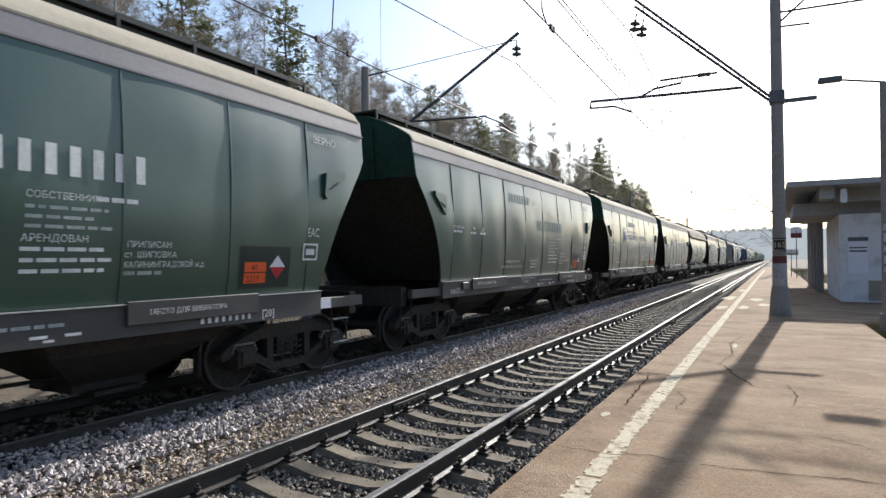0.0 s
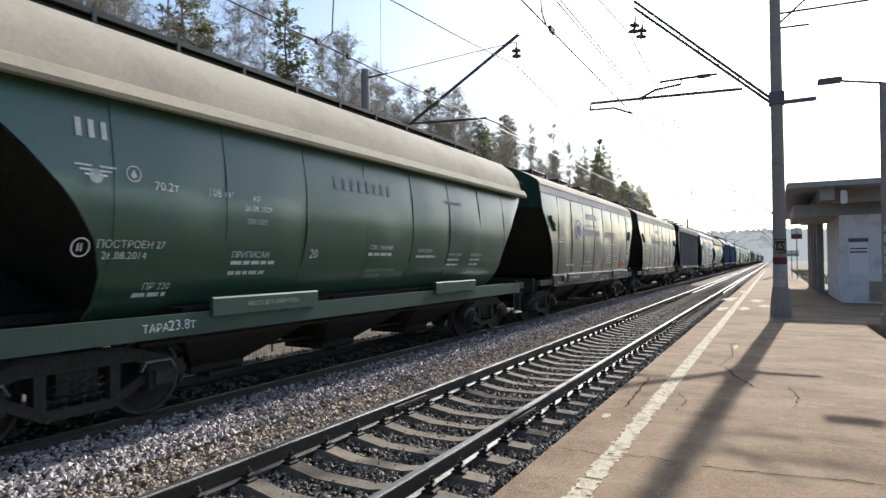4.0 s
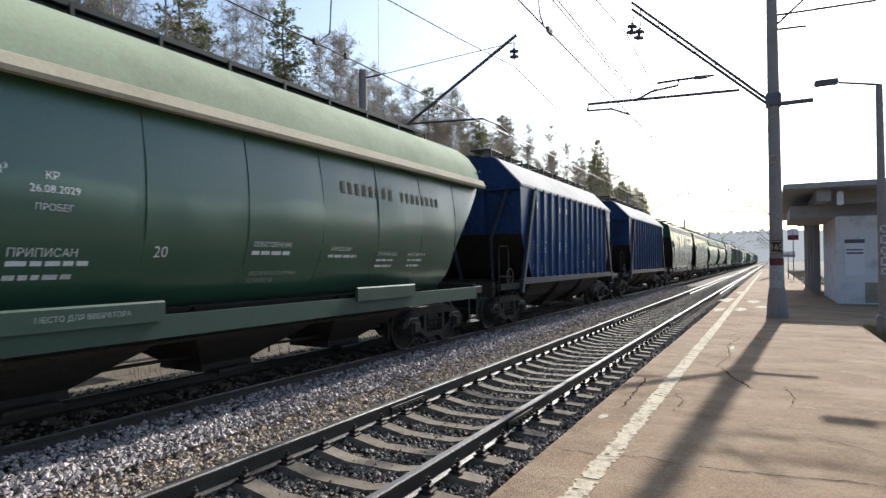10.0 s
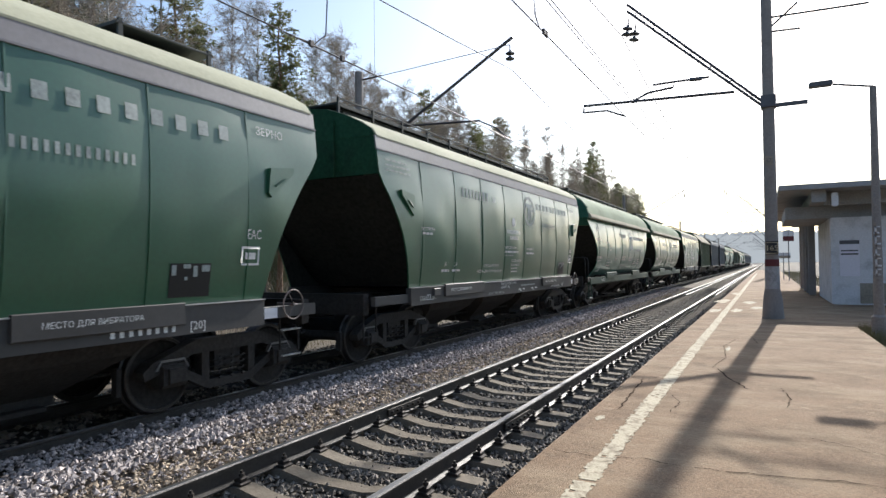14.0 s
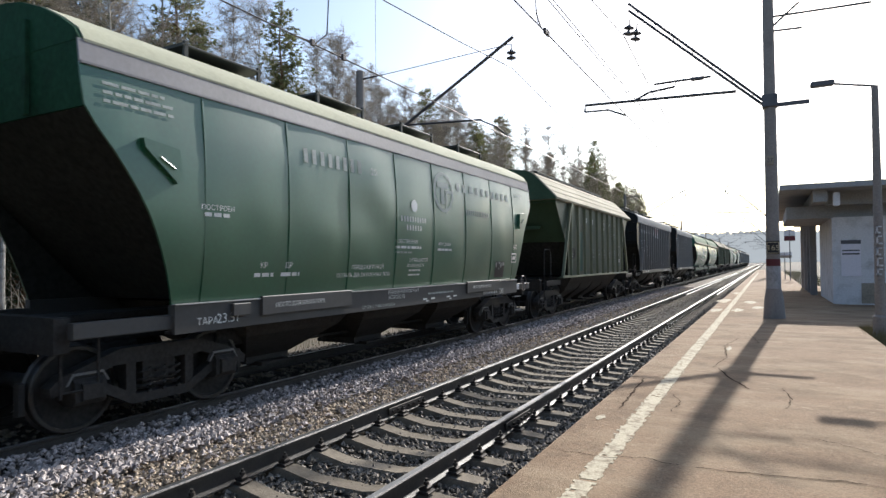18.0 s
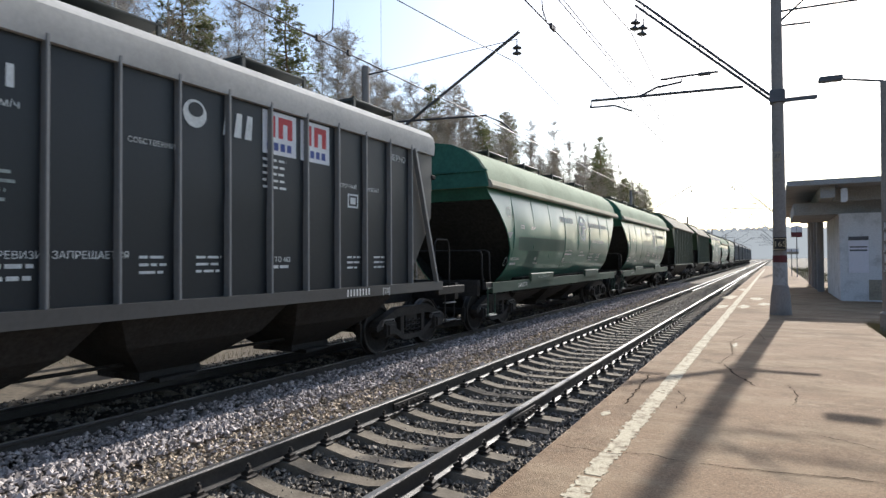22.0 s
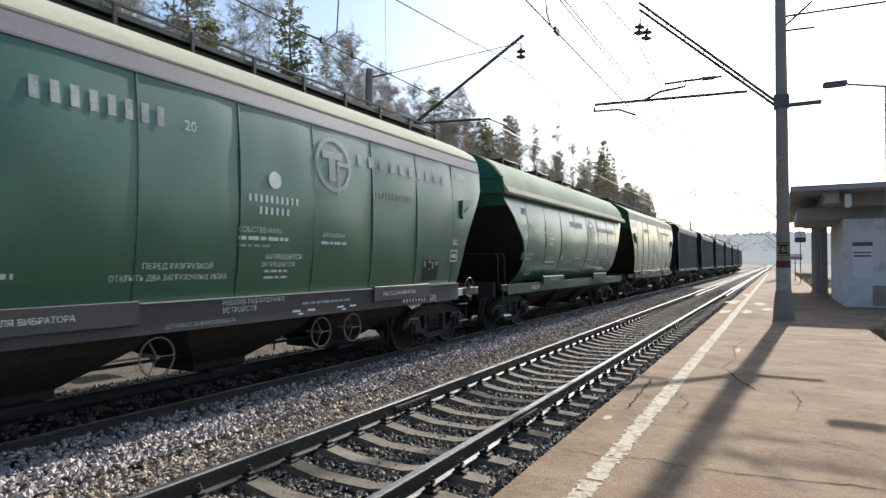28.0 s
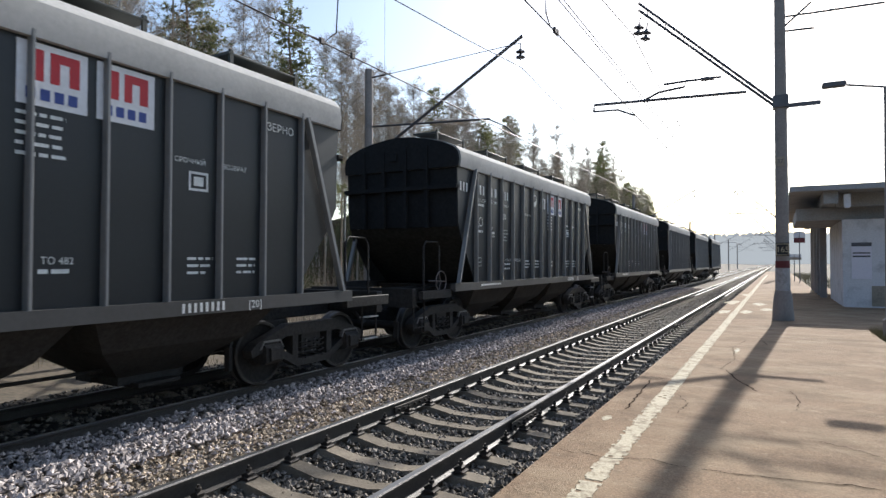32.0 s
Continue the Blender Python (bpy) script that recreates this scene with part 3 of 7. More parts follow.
def left_mast(y):
    m = empty("catenary_mast", pose(-9.97, y, -0.75), "weathered concrete catenary mast with long bracket arm beside the forest", "mast", "catenary masts")
    X, b = lambda x: x + 9.97, 0.75
    part("shaft", lambda: lathe_of((0, 0, 0), [(0.0, 0.20), (10.25, 0.155), (10.27, 0.0)], "z", 16), POLE, m, key="lshaft", smooth=40)
    part("bracket_arm", lambda: tubes(0.055, [(X(-9.9), 0, 5.9 + b), (X(-3.4), 0, 9.7 + b)]), STEEL, m, key="lbarm")
    part("tie_rod", lambda: tubes(0.014, [(X(-9.8), 0, 9.15 + b), (X(-3.5), 0, 9.45 + b)]), STEEL, m, key="ltie")
    part("tie_clamp", lambda: tubes(0.03, [(X(-9.9), 0, 9.17 + b), (X(-8.9), 0, 9.2 + b)]), STEEL, m, key="ltc")
    part("register_arm", lambda: tubes(0.04, [(X(-9.9), 0, 7.2 + b), (X(-4.67), 0, 6.92 + b)]), STEEL, m, key="lrarm")
    part("steady_arm", lambda: tubes(0.028, [(X(-4.7), 0, 6.9 + b), (X(-4.08), 0, 6.6 + b), (X(-3.6), 0, 6.17 + b)]), STEEL, m, key="lsarm")
    insulator(m, pose(X(-3.5), 0, 9.45 + b))
    return m


MASTS = [20.0, 71.0, 122.0, 173.0, 224.0, 275.0]
for i, y in enumerate(MASTS):
    mast = right_mast(y, i == 0)
    if i == 0:
        FIRST_MAST = mast
    left_mast(y - 0.3)


def sag(x, za, zb, low, y0, y1, n=12):
    return [(x, y0 + (y1 - y0) * i / n, za + (zb - za) * i / n - low * 4 * (i / n) * (1 - i / n)) for i in range(n + 1)]


def catenary(x, name_label, hang, low):
    c = empty("contact_line", pose(0, 0, 0), name_label, "overhead line", kind="structure")
    ys = [-31.0] + MASTS
    for a, b in zip(ys[:-1], ys[1:]):
        part("contact_wire", tubes(0.017, [(x, a, low), (x, b, low)], sides=4), WIRE, c)
        mess = sag(x, hang, hang, 1.3, a, b)
        part("messenger_wire", tubes(0.016, mess, sides=4), WIRE, c)
        if a < 130:
            for i in range(2, 11, 2):
                part("dropper", tubes(0.005, [mess[i], (x, mess[i][1], low)], sides=3), WIRE, c)
    return c


catenary(-3.6, "dark contact and messenger wires above the far track", 8.7, 6.16)
catenary(0.3, "dark contact and messenger wires above the near track", 9.1, 6.56)
aux = empty("feeder_wire", pose(0, 0, 0), "thin parallel feeder wires above the near track", "overhead line", kind="structure")
for x, z in ((0.3, 7.3), (0.42, 7.26)):
    part("wire", tubes(0.013, [(x, -10, z), (x, 122, z + 0.1)], sides=4), WIRE, aux)
part("jumper", tubes(0.014, [(-3.6, 8.9, 6.17), (-3.6, 9.4, 6.2), (-3.6, 9.75, 6.5), (-3.6, 9.8, 7.2), (-3.6, 9.7, 8.1)], sides=5), WIRE, aux)
part("jumper", tubes(0.014, [(0.3, 11.7, 6.57), (0.3, 11.45, 6.75), (0.3, 11.35, 7.25), (0.3, 11.35, 8.2)], sides=5), WIRE, aux)
for y in (12.0, 12.15):
    part("wire_clamp", boxes((0.27, 0.33, y - 0.05, y + 0.05, 6.52, 6.64), cut=0.01), WIRE, aux)
for y in (9.3, 10.3):
    part("wire_clamp", boxes((-3.63, -3.57, y - 0.05, y + 0.05, 6.12, 6.24), cut=0.01), WIRE, aux)

# ---- shelter, lamp and signs ----
SLAB = material("weathered_slab_concrete", (0.30, 0.305, 0.315), 0.9, 0, 20, 0.15, 1.2, 0.6, (0.22, 0.20, 0.18), 0.3, 30)


def shelter():
    s = empty("platform_shelter", pose(6.4, 27.0, PLAT_Z), "flat-roofed concrete platform shelter with dirty whitewashed walls", "shelter")
    X, Y, Z = (lambda x: x - 6.4), (lambda y: y - 27.0), (lambda z: z - PLAT_Z)
    part("roof_slab", boxes((X(4.7), X(9.8), Y(25.2), Y(45), Z(4.34), Z(4.53)), cut=0.03), SLAB, s, "weathered grey concrete roof slab")
    part("roof_beam", boxes((X(5.75), X(6.2), Y(25.6), Y(44.5), Z(3.9), Z(4.34)), cut=0.02), SLAB, s)
    part("roof_beam", boxes((X(6.21), X(9.6), Y(26.6), Y(27.0), Z(3.85), Z(4.34)), cut=0.02), SLAB, s)
    part("lintel", boxes((X(4.95), X(9.6), Y(27.4), Y(33.2), Z(3.41), Z(3.88)), cut=0.02), SLAB, s)
    part("front_wall", boxes((X(6.42), X(9.6), Y(27.05), Y(27.3), 0, Z(3.4)), cut=0.06), WHITEWASH, s)
    part("side_wall", boxes((X(6.42), X(6.65), Y(27.31), Y(33.2), 0, Z(3.4)), cut=0.02), WHITEWASH, s)
    part("back_wall", boxes((X(9.4), X(9.6), Y(27.31), Y(44.5), 0, Z(4.34))), WHITEWASH, s)
    for y in (33.9, 36.3, 39.2, 42.6):
        part("column", boxes((X(6.05), X(6.33), Y(y), Y(y + 0.3), 0, Z(4.34)), cut=0.03), SLAB, s)
    part("bench", boxes((X(7.2), X(7.65), Y(35), Y(40), 0.38, 0.45), (X(7.3), X(7.5), Y(35.3), Y(35.5), 0, 0.38), (X(7.3), X(7.5), Y(39.5), Y(39.7), 0, 0.38)), SLAB, s)
    part("wall_lamp", boxes((X(6.36), X(6.56), Y(25.5), Y(25.7), Z(3.72), Z(4.2)), cut=0.04), WHITEWASH, s, "pale box lamp under the roof edge")
    part("wall_stain", boxes((X(7.3), X(9.0), Y(27.045), Y(27.05), 0.05, 0.8), cut=0.0), EDGE, s, "bare patch where whitewash has flaked off")
    return s


shelter()
board = empty("notice_board", pose(7.0, 27.02, 1.19), "white paper notice with dark heading on the shelter wall", "notice")
part("sheet", boxes((-0.31, 0.31, -0.008, 0.008, 0.0, 1.25), cut=0.004), PAPER, board)
part("heading", boxes((-0.31, 0.31, -0.014, -0.009, 1.2, 1.34)), STEEL, board)
for i, (a, b) in enumerate(((0.93, 0.98), (0.8, 0.86))):
    part("text_bar", boxes((-0.27, 0.27, -0.013, -0.009, a, b)), STEEL, board)


def platform_lamp():
    m = empty("platform_lamp", pose(6.52, 16.95, PLAT_Z), "slim concrete lamp post with long horizontal arm lamp", "lamp post")
    part("post", lathe_of((0, 0, 0), [(-0.3, 0.16), (0.35, 0.15), (0.4, 0.105), (5.66, 0.068), (5.68, 0)], "z", 14), POLE, m, smooth=40)
    part("arm", tubes(0.025, [(0.0, 0, 5.66), (-0.78, 0, 5.82)]), STEEL, m)
    part("lamp_head", boxes((-1.27, -0.78, -0.11, 0.11, 5.8, 5.91), cut=0.03), STEEL, m)
    for i, (a, b) in enumerate(((2.25, 2.42), (2.0, 2.2), (1.75, 1.93), (1.5, 1.7), (1.3, 1.45))):
        part("paint_mark", boxes((-0.075 + 0.03 * (i % 2), 0.03 + 0.03 * (i % 2), -0.104, -0.1, a, a + 0.04), (-0.06, -0.02, -0.104, -0.1, a, b), (-0.06, 0.05, -0.104, -0.1, b - 0.03, b)), WHITEWASH, m)
    return m


platform_lamp()


BLACK_PAINT = paint("black_paint", (0.02, 0.02, 0.02), 0.6, 0.3)
RED_PAINT = paint("red_paint", (0.125, 0.03, 0.033), 0.8, 0.85)


def number_mesh(text, size):
    c = bpy.data.curves.new("word", "FONT")
    c.body, c.size, c.extrude = text, size, 0.002
    tmp = new("word", c)
    me = bpy.data.meshes.new_from_object(tmp)
    bpy.data.objects.remove(tmp)
    return me


def mast_signs(m):
    """Plates and painted bands on the nearest mast; places are in the mast's own space."""
    p = part("number_plate", boxes((-0.1, 0.1, -0.01, 0.02, -0.13, 0.13), cut=0.004), EDGE, m, "small pale number plate", at=pose(-0.03, -0.19, 4.55))
    me = number_mesh("37", 0.16)
    me.materials.append(STEEL)
    part("number", me, STEEL, p, at=pose(-0.08, -0.014, -0.05, 90, 0, 0))
    q = part("number_panel", boxes((-0.17, 0.17, -0.02, 0.04, -0.02, 0.36), cut=0.004), BLACK_PAINT, m, "black panel with a hand-painted number", at=pose(0.0, -0.2, 1.86))
    me = number_mesh("165", 0.22)
    me.materials.append(LINE)
    part("number", me, LINE, q, at=pose(-0.16, -0.024, 0.09, 90, 0, 0))
    part("frame_line", boxes((-0.16, 0.16, -0.024, -0.021, 0.0, 0.02), (-0.16, 0.16, -0.024, -0.021, 0.31, 0.33), (-0.16, -0.14, -0.024, -0.021, 0.02, 0.31), (0.14, 0.16, -0.024, -0.021, 0.02, 0.31)), LINE, q)
    part("red_band", lathe_of((0, 0, 0), [(1.5, 0.188), (1.7, 0.186)], "z", 18), RED_PAINT, m, "worn red painted band", smooth=40)
    part("white_band", lathe_of((0, 0, 0), [(0.85, 0.195), (1.49, 0.189)], "z", 18), BASE_WHITE, m, "dirty white painted band", smooth=40)
    part("collar", lathe_of((0, 0, 0), [(0.0, 0.29), (0.1, 0.28), (0.55, 0.25), (0.84, 0.205)], "z", 18), POLE, m, smooth=40)


mast_signs(FIRST_MAST)


def sign(x, y, z, w, h, words, mat):
    s = empty("platform_sign", pose(x, y, PLAT_Z), words, "sign")
    part("post", tubes(0.04, [(0, 0, 0), (0, 0, z + h)]), STEEL, s)
    part("panel", boxes((-w / 2, w / 2, -0.03, -0.01, z, z + h), cut=0.005), WHITEWASH, s)
    part("stripe", boxes((-w / 2, w / 2, -0.036, -0.031, z, z + h * 0.45)), mat, s)


sign(5.9, 58.0, 3.3, 0.8, 0.9, "white and red sign on a post on the platform", RED_PAINT)
sign(5.6, 62.0, 1.9, 1.1, 0.5, "small grey sign board on a post", EDGE)


def kilometre_board():
    b = empty("kilometre_board", pose(-8.5, 13.03, -0.75), "black and white kilometre board beside the forest", "sign")
    part("post", tubes(0.03, [(0, 0, 0), (0, 0, 3.4)]), STEEL, b)
    part("panel", boxes((-0.42, 0.42, -0.05, -0.03, 2.82, 3.44), cut=0.005), BLACK_PAINT, b)
    me = number_mesh("165 км", 0.2)
    me.materials.append(WHITEWASH)
    tagged(part("number", me, WHITEWASH, b, at=pose(-0.34, -0.058, 2.88, 90, 0, 0)), kind="stuff")


kilometre_board()
# ---- forest ----
def tree_bare(seed, height, birch=True):
    """A leafless tree: trunk, limbs and fine twigs."""
    rng = random.Random(seed)
    trunk, twigs = Geo(), Geo()
    lean = rng.uniform(-0.03, 0.03)
    pts = [(lean * height * (i / 8) ** 1.5 + rng.uniform(-0.06, 0.06), rng.uniform(-0.06, 0.06), height * i / 8) for i in range(9)]
    r = 0.005 * height
    trunk.tube(pts, r, 7, r1=0.012)
    n = int(height * 3.4)
    for b in range(n):
        s = rng.uniform(0.4, 0.98)
        i = min(7, int(s * 8))
        p = Vector(pts[i]).lerp(Vector(pts[i + 1]), s * 8 - i)
        a = rng.uniform(0, 6.28)
        ln = height * (1.02 - s) * rng.uniform(0.16, 0.34) + 0.6
        q = [p]
        d = Vector((math.cos(a), math.sin(a), rng.uniform(0.6, 1.5))).normalized()
        for k in range(3):
            d = (d + Vector((rng.uniform(-0.25, 0.25), rng.uniform(-0.25, 0.25), rng.uniform(-0.2, 0.3)))).normalized()
            q.append(q[-1] + d * ln / 3)
        twigs.tube(q, 0.010 + 0.006 * ln, 3, r1=0.004)
        for t in range(12):
            k = rng.randint(0, 2)
            o = q[k].lerp(q[k + 1], rng.random())
            e = Vector((rng.uniform(-1, 1), rng.uniform(-1, 1), rng.uniform(-0.3, 1.0))) * (ln * rng.uniform(0.12, 0.34) + 0.15)
            twigs.twig(o, o + e, 0.009)
            for u in range(5):
                o2 = o + e * rng.uniform(0.25, 1.0)
                twigs.twig(o2, o2 + Vector((rng.uniform(-1, 1), rng.uniform(-1, 1), rng.uniform(-0.6, 0.7))) * rng.uniform(0.2, 0.6), 0.0075)
    return trunk, twigs


def tree_pine(seed, height, spruce=False):
    """An evergreen: trunk, limbs and many small needle tufts."""
    rng = random.Random(seed)
    trunk = Geo()
    pts = [(rng.uniform(-0.08, 0.08), rng.uniform(-0.08, 0.08), height * i / 8) for i in range(9)]
    trunk.tube(pts, 0.011 * height, 7, r1=0.02)
    v, f = [], []

    def tuft(c, size):
        for _ in range(7):
            d = Vector((rng.gauss(0, 1), rng.gauss(0, 1), rng.gauss(0.25, 0.6))).normalized() * size * rng.uniform(0.6, 1.2)
            sd = d.cross(Vector((rng.gauss(0, 1), rng.gauss(0, 1), rng.gauss(0, 1)))).normalized() * size * 0.15
            i = len(v)
            v.extend([tuple(c - sd), tuple(c + sd), tuple(c + d + sd * 0.3)])
            f.append((i, i + 1, i + 2))
    low = 0.12 if spruce else 0.35
    whorls = int(height * 2.0)
    for wv in range(whorls):
        s = low + (1 - low) * wv / whorls
        z = s * height
        reach = height * (0.2 if spruce else 0.205) * (1 - s) ** 0.75 * rng.uniform(0.75, 1.15) + 0.25
        for b in range(rng.randint(4, 6)):
            if rng.random() < 0.15:
                continue
            a = rng.uniform(0, 6.28)
            drop = -0.3 if spruce else rng.uniform(-0.05, 0.35)
            tip = Vector((math.cos(a) * reach, math.sin(a) * reach, z + drop * reach))
            o = Vector((0, 0, z))
            trunk.tube([o, o.lerp(tip, 0.6), tip], 0.02, 3, r1=0.006)
            m = max(4, int(reach * 21))
            for k in range(m):
                q = o.lerp(tip, 0.25 + 0.8 * (k + rng.random()) / m)
                q += Vector((rng.gauss(0, 0.16), rng.gauss(0, 0.16), rng.gauss(0, 0.12))) * (0.5 + reach * 0.4)
                tuft(q, rng.uniform(0.1, 0.22))
    crown = Geo()
    crown.v, crown.f, crown.m = v, f, [0] * len(f)
    return trunk, crown


def plant(kind, seed, height):
    bare = kind in ("birch", "aspen")
    a, b = tree_bare(seed, height) if bare else tree_pine(seed, height, kind == "spruce")
    words = {"birch": "leafless white-barked birch tree in early spring", "aspen": "leafless grey-brown tree with fine bare twigs", "pine": "tall pine tree with sparse dark green crown", "spruce": "dark green narrow spruce tree"}[kind]
    t = empty(kind + "_tree", pose(0, -40, -60), words, "tree", "trees of the forest edge")
    part("trunk", a, BARK_BIRCH if kind == "birch" else TWIG if kind == "aspen" else BARK_PINE, t)
    part("crown", b, TWIG if bare else SPRUCE if kind == "spruce" else NEEDLE, t)
    return t


def forest():
    rng = random.Random(5)
    stock = {k: [plant(k, 10 * i + j, h) for j, h in enumerate(hs)] for i, (k, hs) in enumerate({"birch": (13, 15, 12, 14), "aspen": (14, 12, 15), "pine": (15, 17, 13), "spruce": (14, 16)}.items())}
    used = set()

    def put(kind, x, y, scale=1.0, which=None):
        src = stock[kind][which] if which is not None else rng.choice(stock[kind])
        m = pose(x, y, -0.78 + max(0, (-x - 16) * 0.035), 0, 0, rng.uniform(0, 360))
        if src not in used:
            used.add(src)
            ob = src
            ob.matrix_basis = m
        else:
            ob = copy_thing(src, m)
        ob.scale = (scale, scale, scale)
    for x, y, kind, s in ((-15, 20.6, "pine", 0.97), (-16, 15.9, "pine", 1.0), (-17.5, 17.9, "pine", 0.86), (-16.5, 9.6, "pine", 1.0), (-15, 6.8, "pine", 0.95), (-18, 11.2, "pine", 0.9), (-18, 48.0, "pine", 0.98), (-20, 97.0, "pine", 1.3), (-13.4, 8.6, "birch", 0.95), (-13.8, 9.4, "birch", 1.0), (-18, 10.0, "spruce", 1.0), (-19, 14.5, "spruce", 1.0)):
        put(kind, x, y, s, 1 if y > 90 else 0 if kind == "pine" and y > 15 else None)
    y = 5.0
    while y < 82:
        for row in range(5 if y < 48 else 6):
            x = -15.5 - row * 2.9 + rng.uniform(-1.4, 1.4)
            far = row > 2
            kind = rng.choices(["birch", "aspen", "pine", "spruce"], [3.5, 3, 2.6, 1.2 if far else 0.35] if y < 16 else [5, 5, 0.5, 0.3] if y < 44 else [4, 5, 1.6, 0.7])[0]
            tall = {"birch": 1.05, "aspen": 1.05, "pine": 0.9, "spruce": 0.95}[kind]
            put(kind, x, y + rng.uniform(-1.6, 1.6), rng.uniform(0.85, 1.08) * tall * (1 + max(0, -x - 16) * 0.025) * (0.93 if 20 < y < 44 else 1.03))
        y += 2.7 + y * 0.012
    for i in range(22):
        put(rng.choices(["aspen", "pine"], [2, 1])[0], -17.5 - rng.uniform(0, 6), rng.uniform(66, 100), rng.uniform(0.95, 1.25))
    for i in range(52):
        put(rng.choices(["aspen", "birch", "pine", "spruce"], [3, 1, 3, 0.6])[0], -18.5 - rng.uniform(0, 5), rng.uniform(100, 142), rng.uniform(1.0, 1.3))
    for i in range(64):
        put("spruce", -16.5 - rng.uniform(0, 17), rng.uniform(1, 46), rng.uniform(0.25, 0.5))
    thick = Geo()
    for i in range(2400):
        x, y = -23 - rng.uniform(0, 26), rng.uniform(-6, 70)
        h = rng.uniform(2.0, 5.0)
        a, b = rng.gauss(0, 0.12) * h, rng.gauss(0, 0.12) * h
        thick.tube([(x, y, -0.6), (x + a * 0.5, y + b * 0.5, h * 0.5), (x + a, y + b, h)], rng.uniform(0.02, 0.075), 3, r1=0.008)
        for j in range(7):
            k = rng.uniform(0.25, 0.95)
            o = Vector((x + a * k, y + b * k, -0.6 + (h + 0.6) * k))
            thick.twig(o, o + Vector((rng.gauss(0, 0.7), rng.gauss(0, 0.7), rng.uniform(0.1, 1.2))), 0.018)
    tagged(part("young_growth", thick, THICKET), "dense thicket of young bare stems deep in the forest", "thicket", kind="stuff")
    g = Geo()
    for i in range(5200):
        x, y = -12.2 - rng.random() ** 1.4 * 20, 3 + rng.random() ** 1.3 * 70
        h = rng.uniform(0.6, 2.6)
        a, b = rng.gauss(0, 0.3) * h, rng.gauss(0, 0.3) * h
        g.tube([(x, y, -0.75), (x + a * 0.4, y + b * 0.4, -0.75 + h * 0.6), (x + a, y + b, -0.75 + h)], 0.012, 3, r1=0.004)
        for j in range(2):
            k = rng.uniform(0.4, 0.9)
            g.tube([(x + a * k, y + b * k, -0.75 + h * k), (x + a * k + rng.gauss(0, 0.3), y + b * k + rng.gauss(0, 0.3), -0.75 + h * k + rng.uniform(0.0, 0.6))], 0.007, 3, r1=0.003)
    tagged(part("undergrowth", g, TWIG), "tangled leafless brushwood at the forest edge", "bushes", kind="stuff")


forest()


def far_woods():
    """The far woods behind everything where the line ends; haze painted as pale glow."""
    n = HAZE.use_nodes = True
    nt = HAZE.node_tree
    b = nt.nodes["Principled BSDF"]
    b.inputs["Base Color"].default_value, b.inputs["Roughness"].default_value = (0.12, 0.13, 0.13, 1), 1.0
    # emission stands in for the haze lying over the woods
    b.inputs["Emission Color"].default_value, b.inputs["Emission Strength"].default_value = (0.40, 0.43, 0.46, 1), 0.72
    rng = random.Random(8)
    g = Geo()
    outline, x, top = [], -520.0, 30.0
    while x < 520:
        top = min(46, max(38, top + rng.gauss(0, 1.4)))
        w = rng.uniform(5, 11)
        for i in range(6):
            outline.append((x + w * i / 6, top + 2.6 * math.sin(math.pi * i / 6) ** 0.6 + rng.uniform(-0.5, 0.5)))
        x += w
    for (xa, za), (xb, zb) in zip(outline[:-1], outline[1:]):
        g.prism([(xa, -1), (xb, -1), (xb, zb), (xa, za)], 0, 8)
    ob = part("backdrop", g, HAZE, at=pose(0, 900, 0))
    tagged(ob, "distant woods beyond the line end, painted with pale bluish haze", "woods", kind="structure")


far_woods()
BLOCK_TONE = material("block_wall_dark", (0.065, 0.062, 0.045), 1.0, 0, 0.5, 0.5, 0.12, 0.6, (0.035, 0.045, 0.025), 0.6, 1.0, spec=0.0)


def sky_block_walls():
    """Plain dark walls added all round to block low sky light, mostly unseen."""
    rng = random.Random(12)
    g = Geo()
    # right and back walls are never in view; the left one backs the forest
    for x0, y0, x1, y1, low, high in ((62, -36, 62, 300, 5, 9), (-52, -36, 62, -36, 13, 20), (-52, -36, -52, 260, 6.5, 9.5)):
        n = 60
        tops = [rng.uniform(low, high) for _ in range(n + 1)]
        for i in range(n):
            a, b = i / n, (i + 1) / n
            xa, ya, xb, yb = x0 + (x1 - x0) * a, y0 + (y1 - y0) * a, x0 + (x1 - x0) * b, y0 + (y1 - y0) * b
            g.quad((xa, ya, -0.5), (xb, yb, -0.5), (xb, yb, tops[i + 1]), (xa, ya, tops[i]))
    tagged(part("backdrop", g, BLOCK_TONE), "added dark walls all round that block low sky light", "woods", kind="structure")


sky_block_walls()
# ---- wagons ----


def curve_at(points, z):
    zs = [p[0] for p in points]
    return [float(np.interp(z, zs, [p[i] for p in points])) for i in (1, 2)]


def side_x(levels, u, z, seams, dent, seed):
    """How far a wagon's side stands out at a place, dents and the bulge between seams included."""
    w, _ = curve_at(levels, z)
    if not dent:
        return w
    z0, z1 = levels[0][0], levels[-1][0]
    d = dent * (noise.noise(Vector((seed * 7.3 + u * 0.7, z * 0.9, 3.1))) + 0.55 * noise.noise(Vector((seed * 3.1 + u * 1.9, z * 1.3, 5.0))))
    d *= math.sin(math.pi * min(1, max(0, (z - z0) / (z1 - z0))))
    a, b = seams[0], seams[-1]
    for p, q in zip(seams[:-1], seams[1:]):
        if p <= u <= q:
            a, b = p, q
    return w + d + dent * 0.3 * math.sin(math.pi * min(1, max(0, (u - a) / (b - a))))


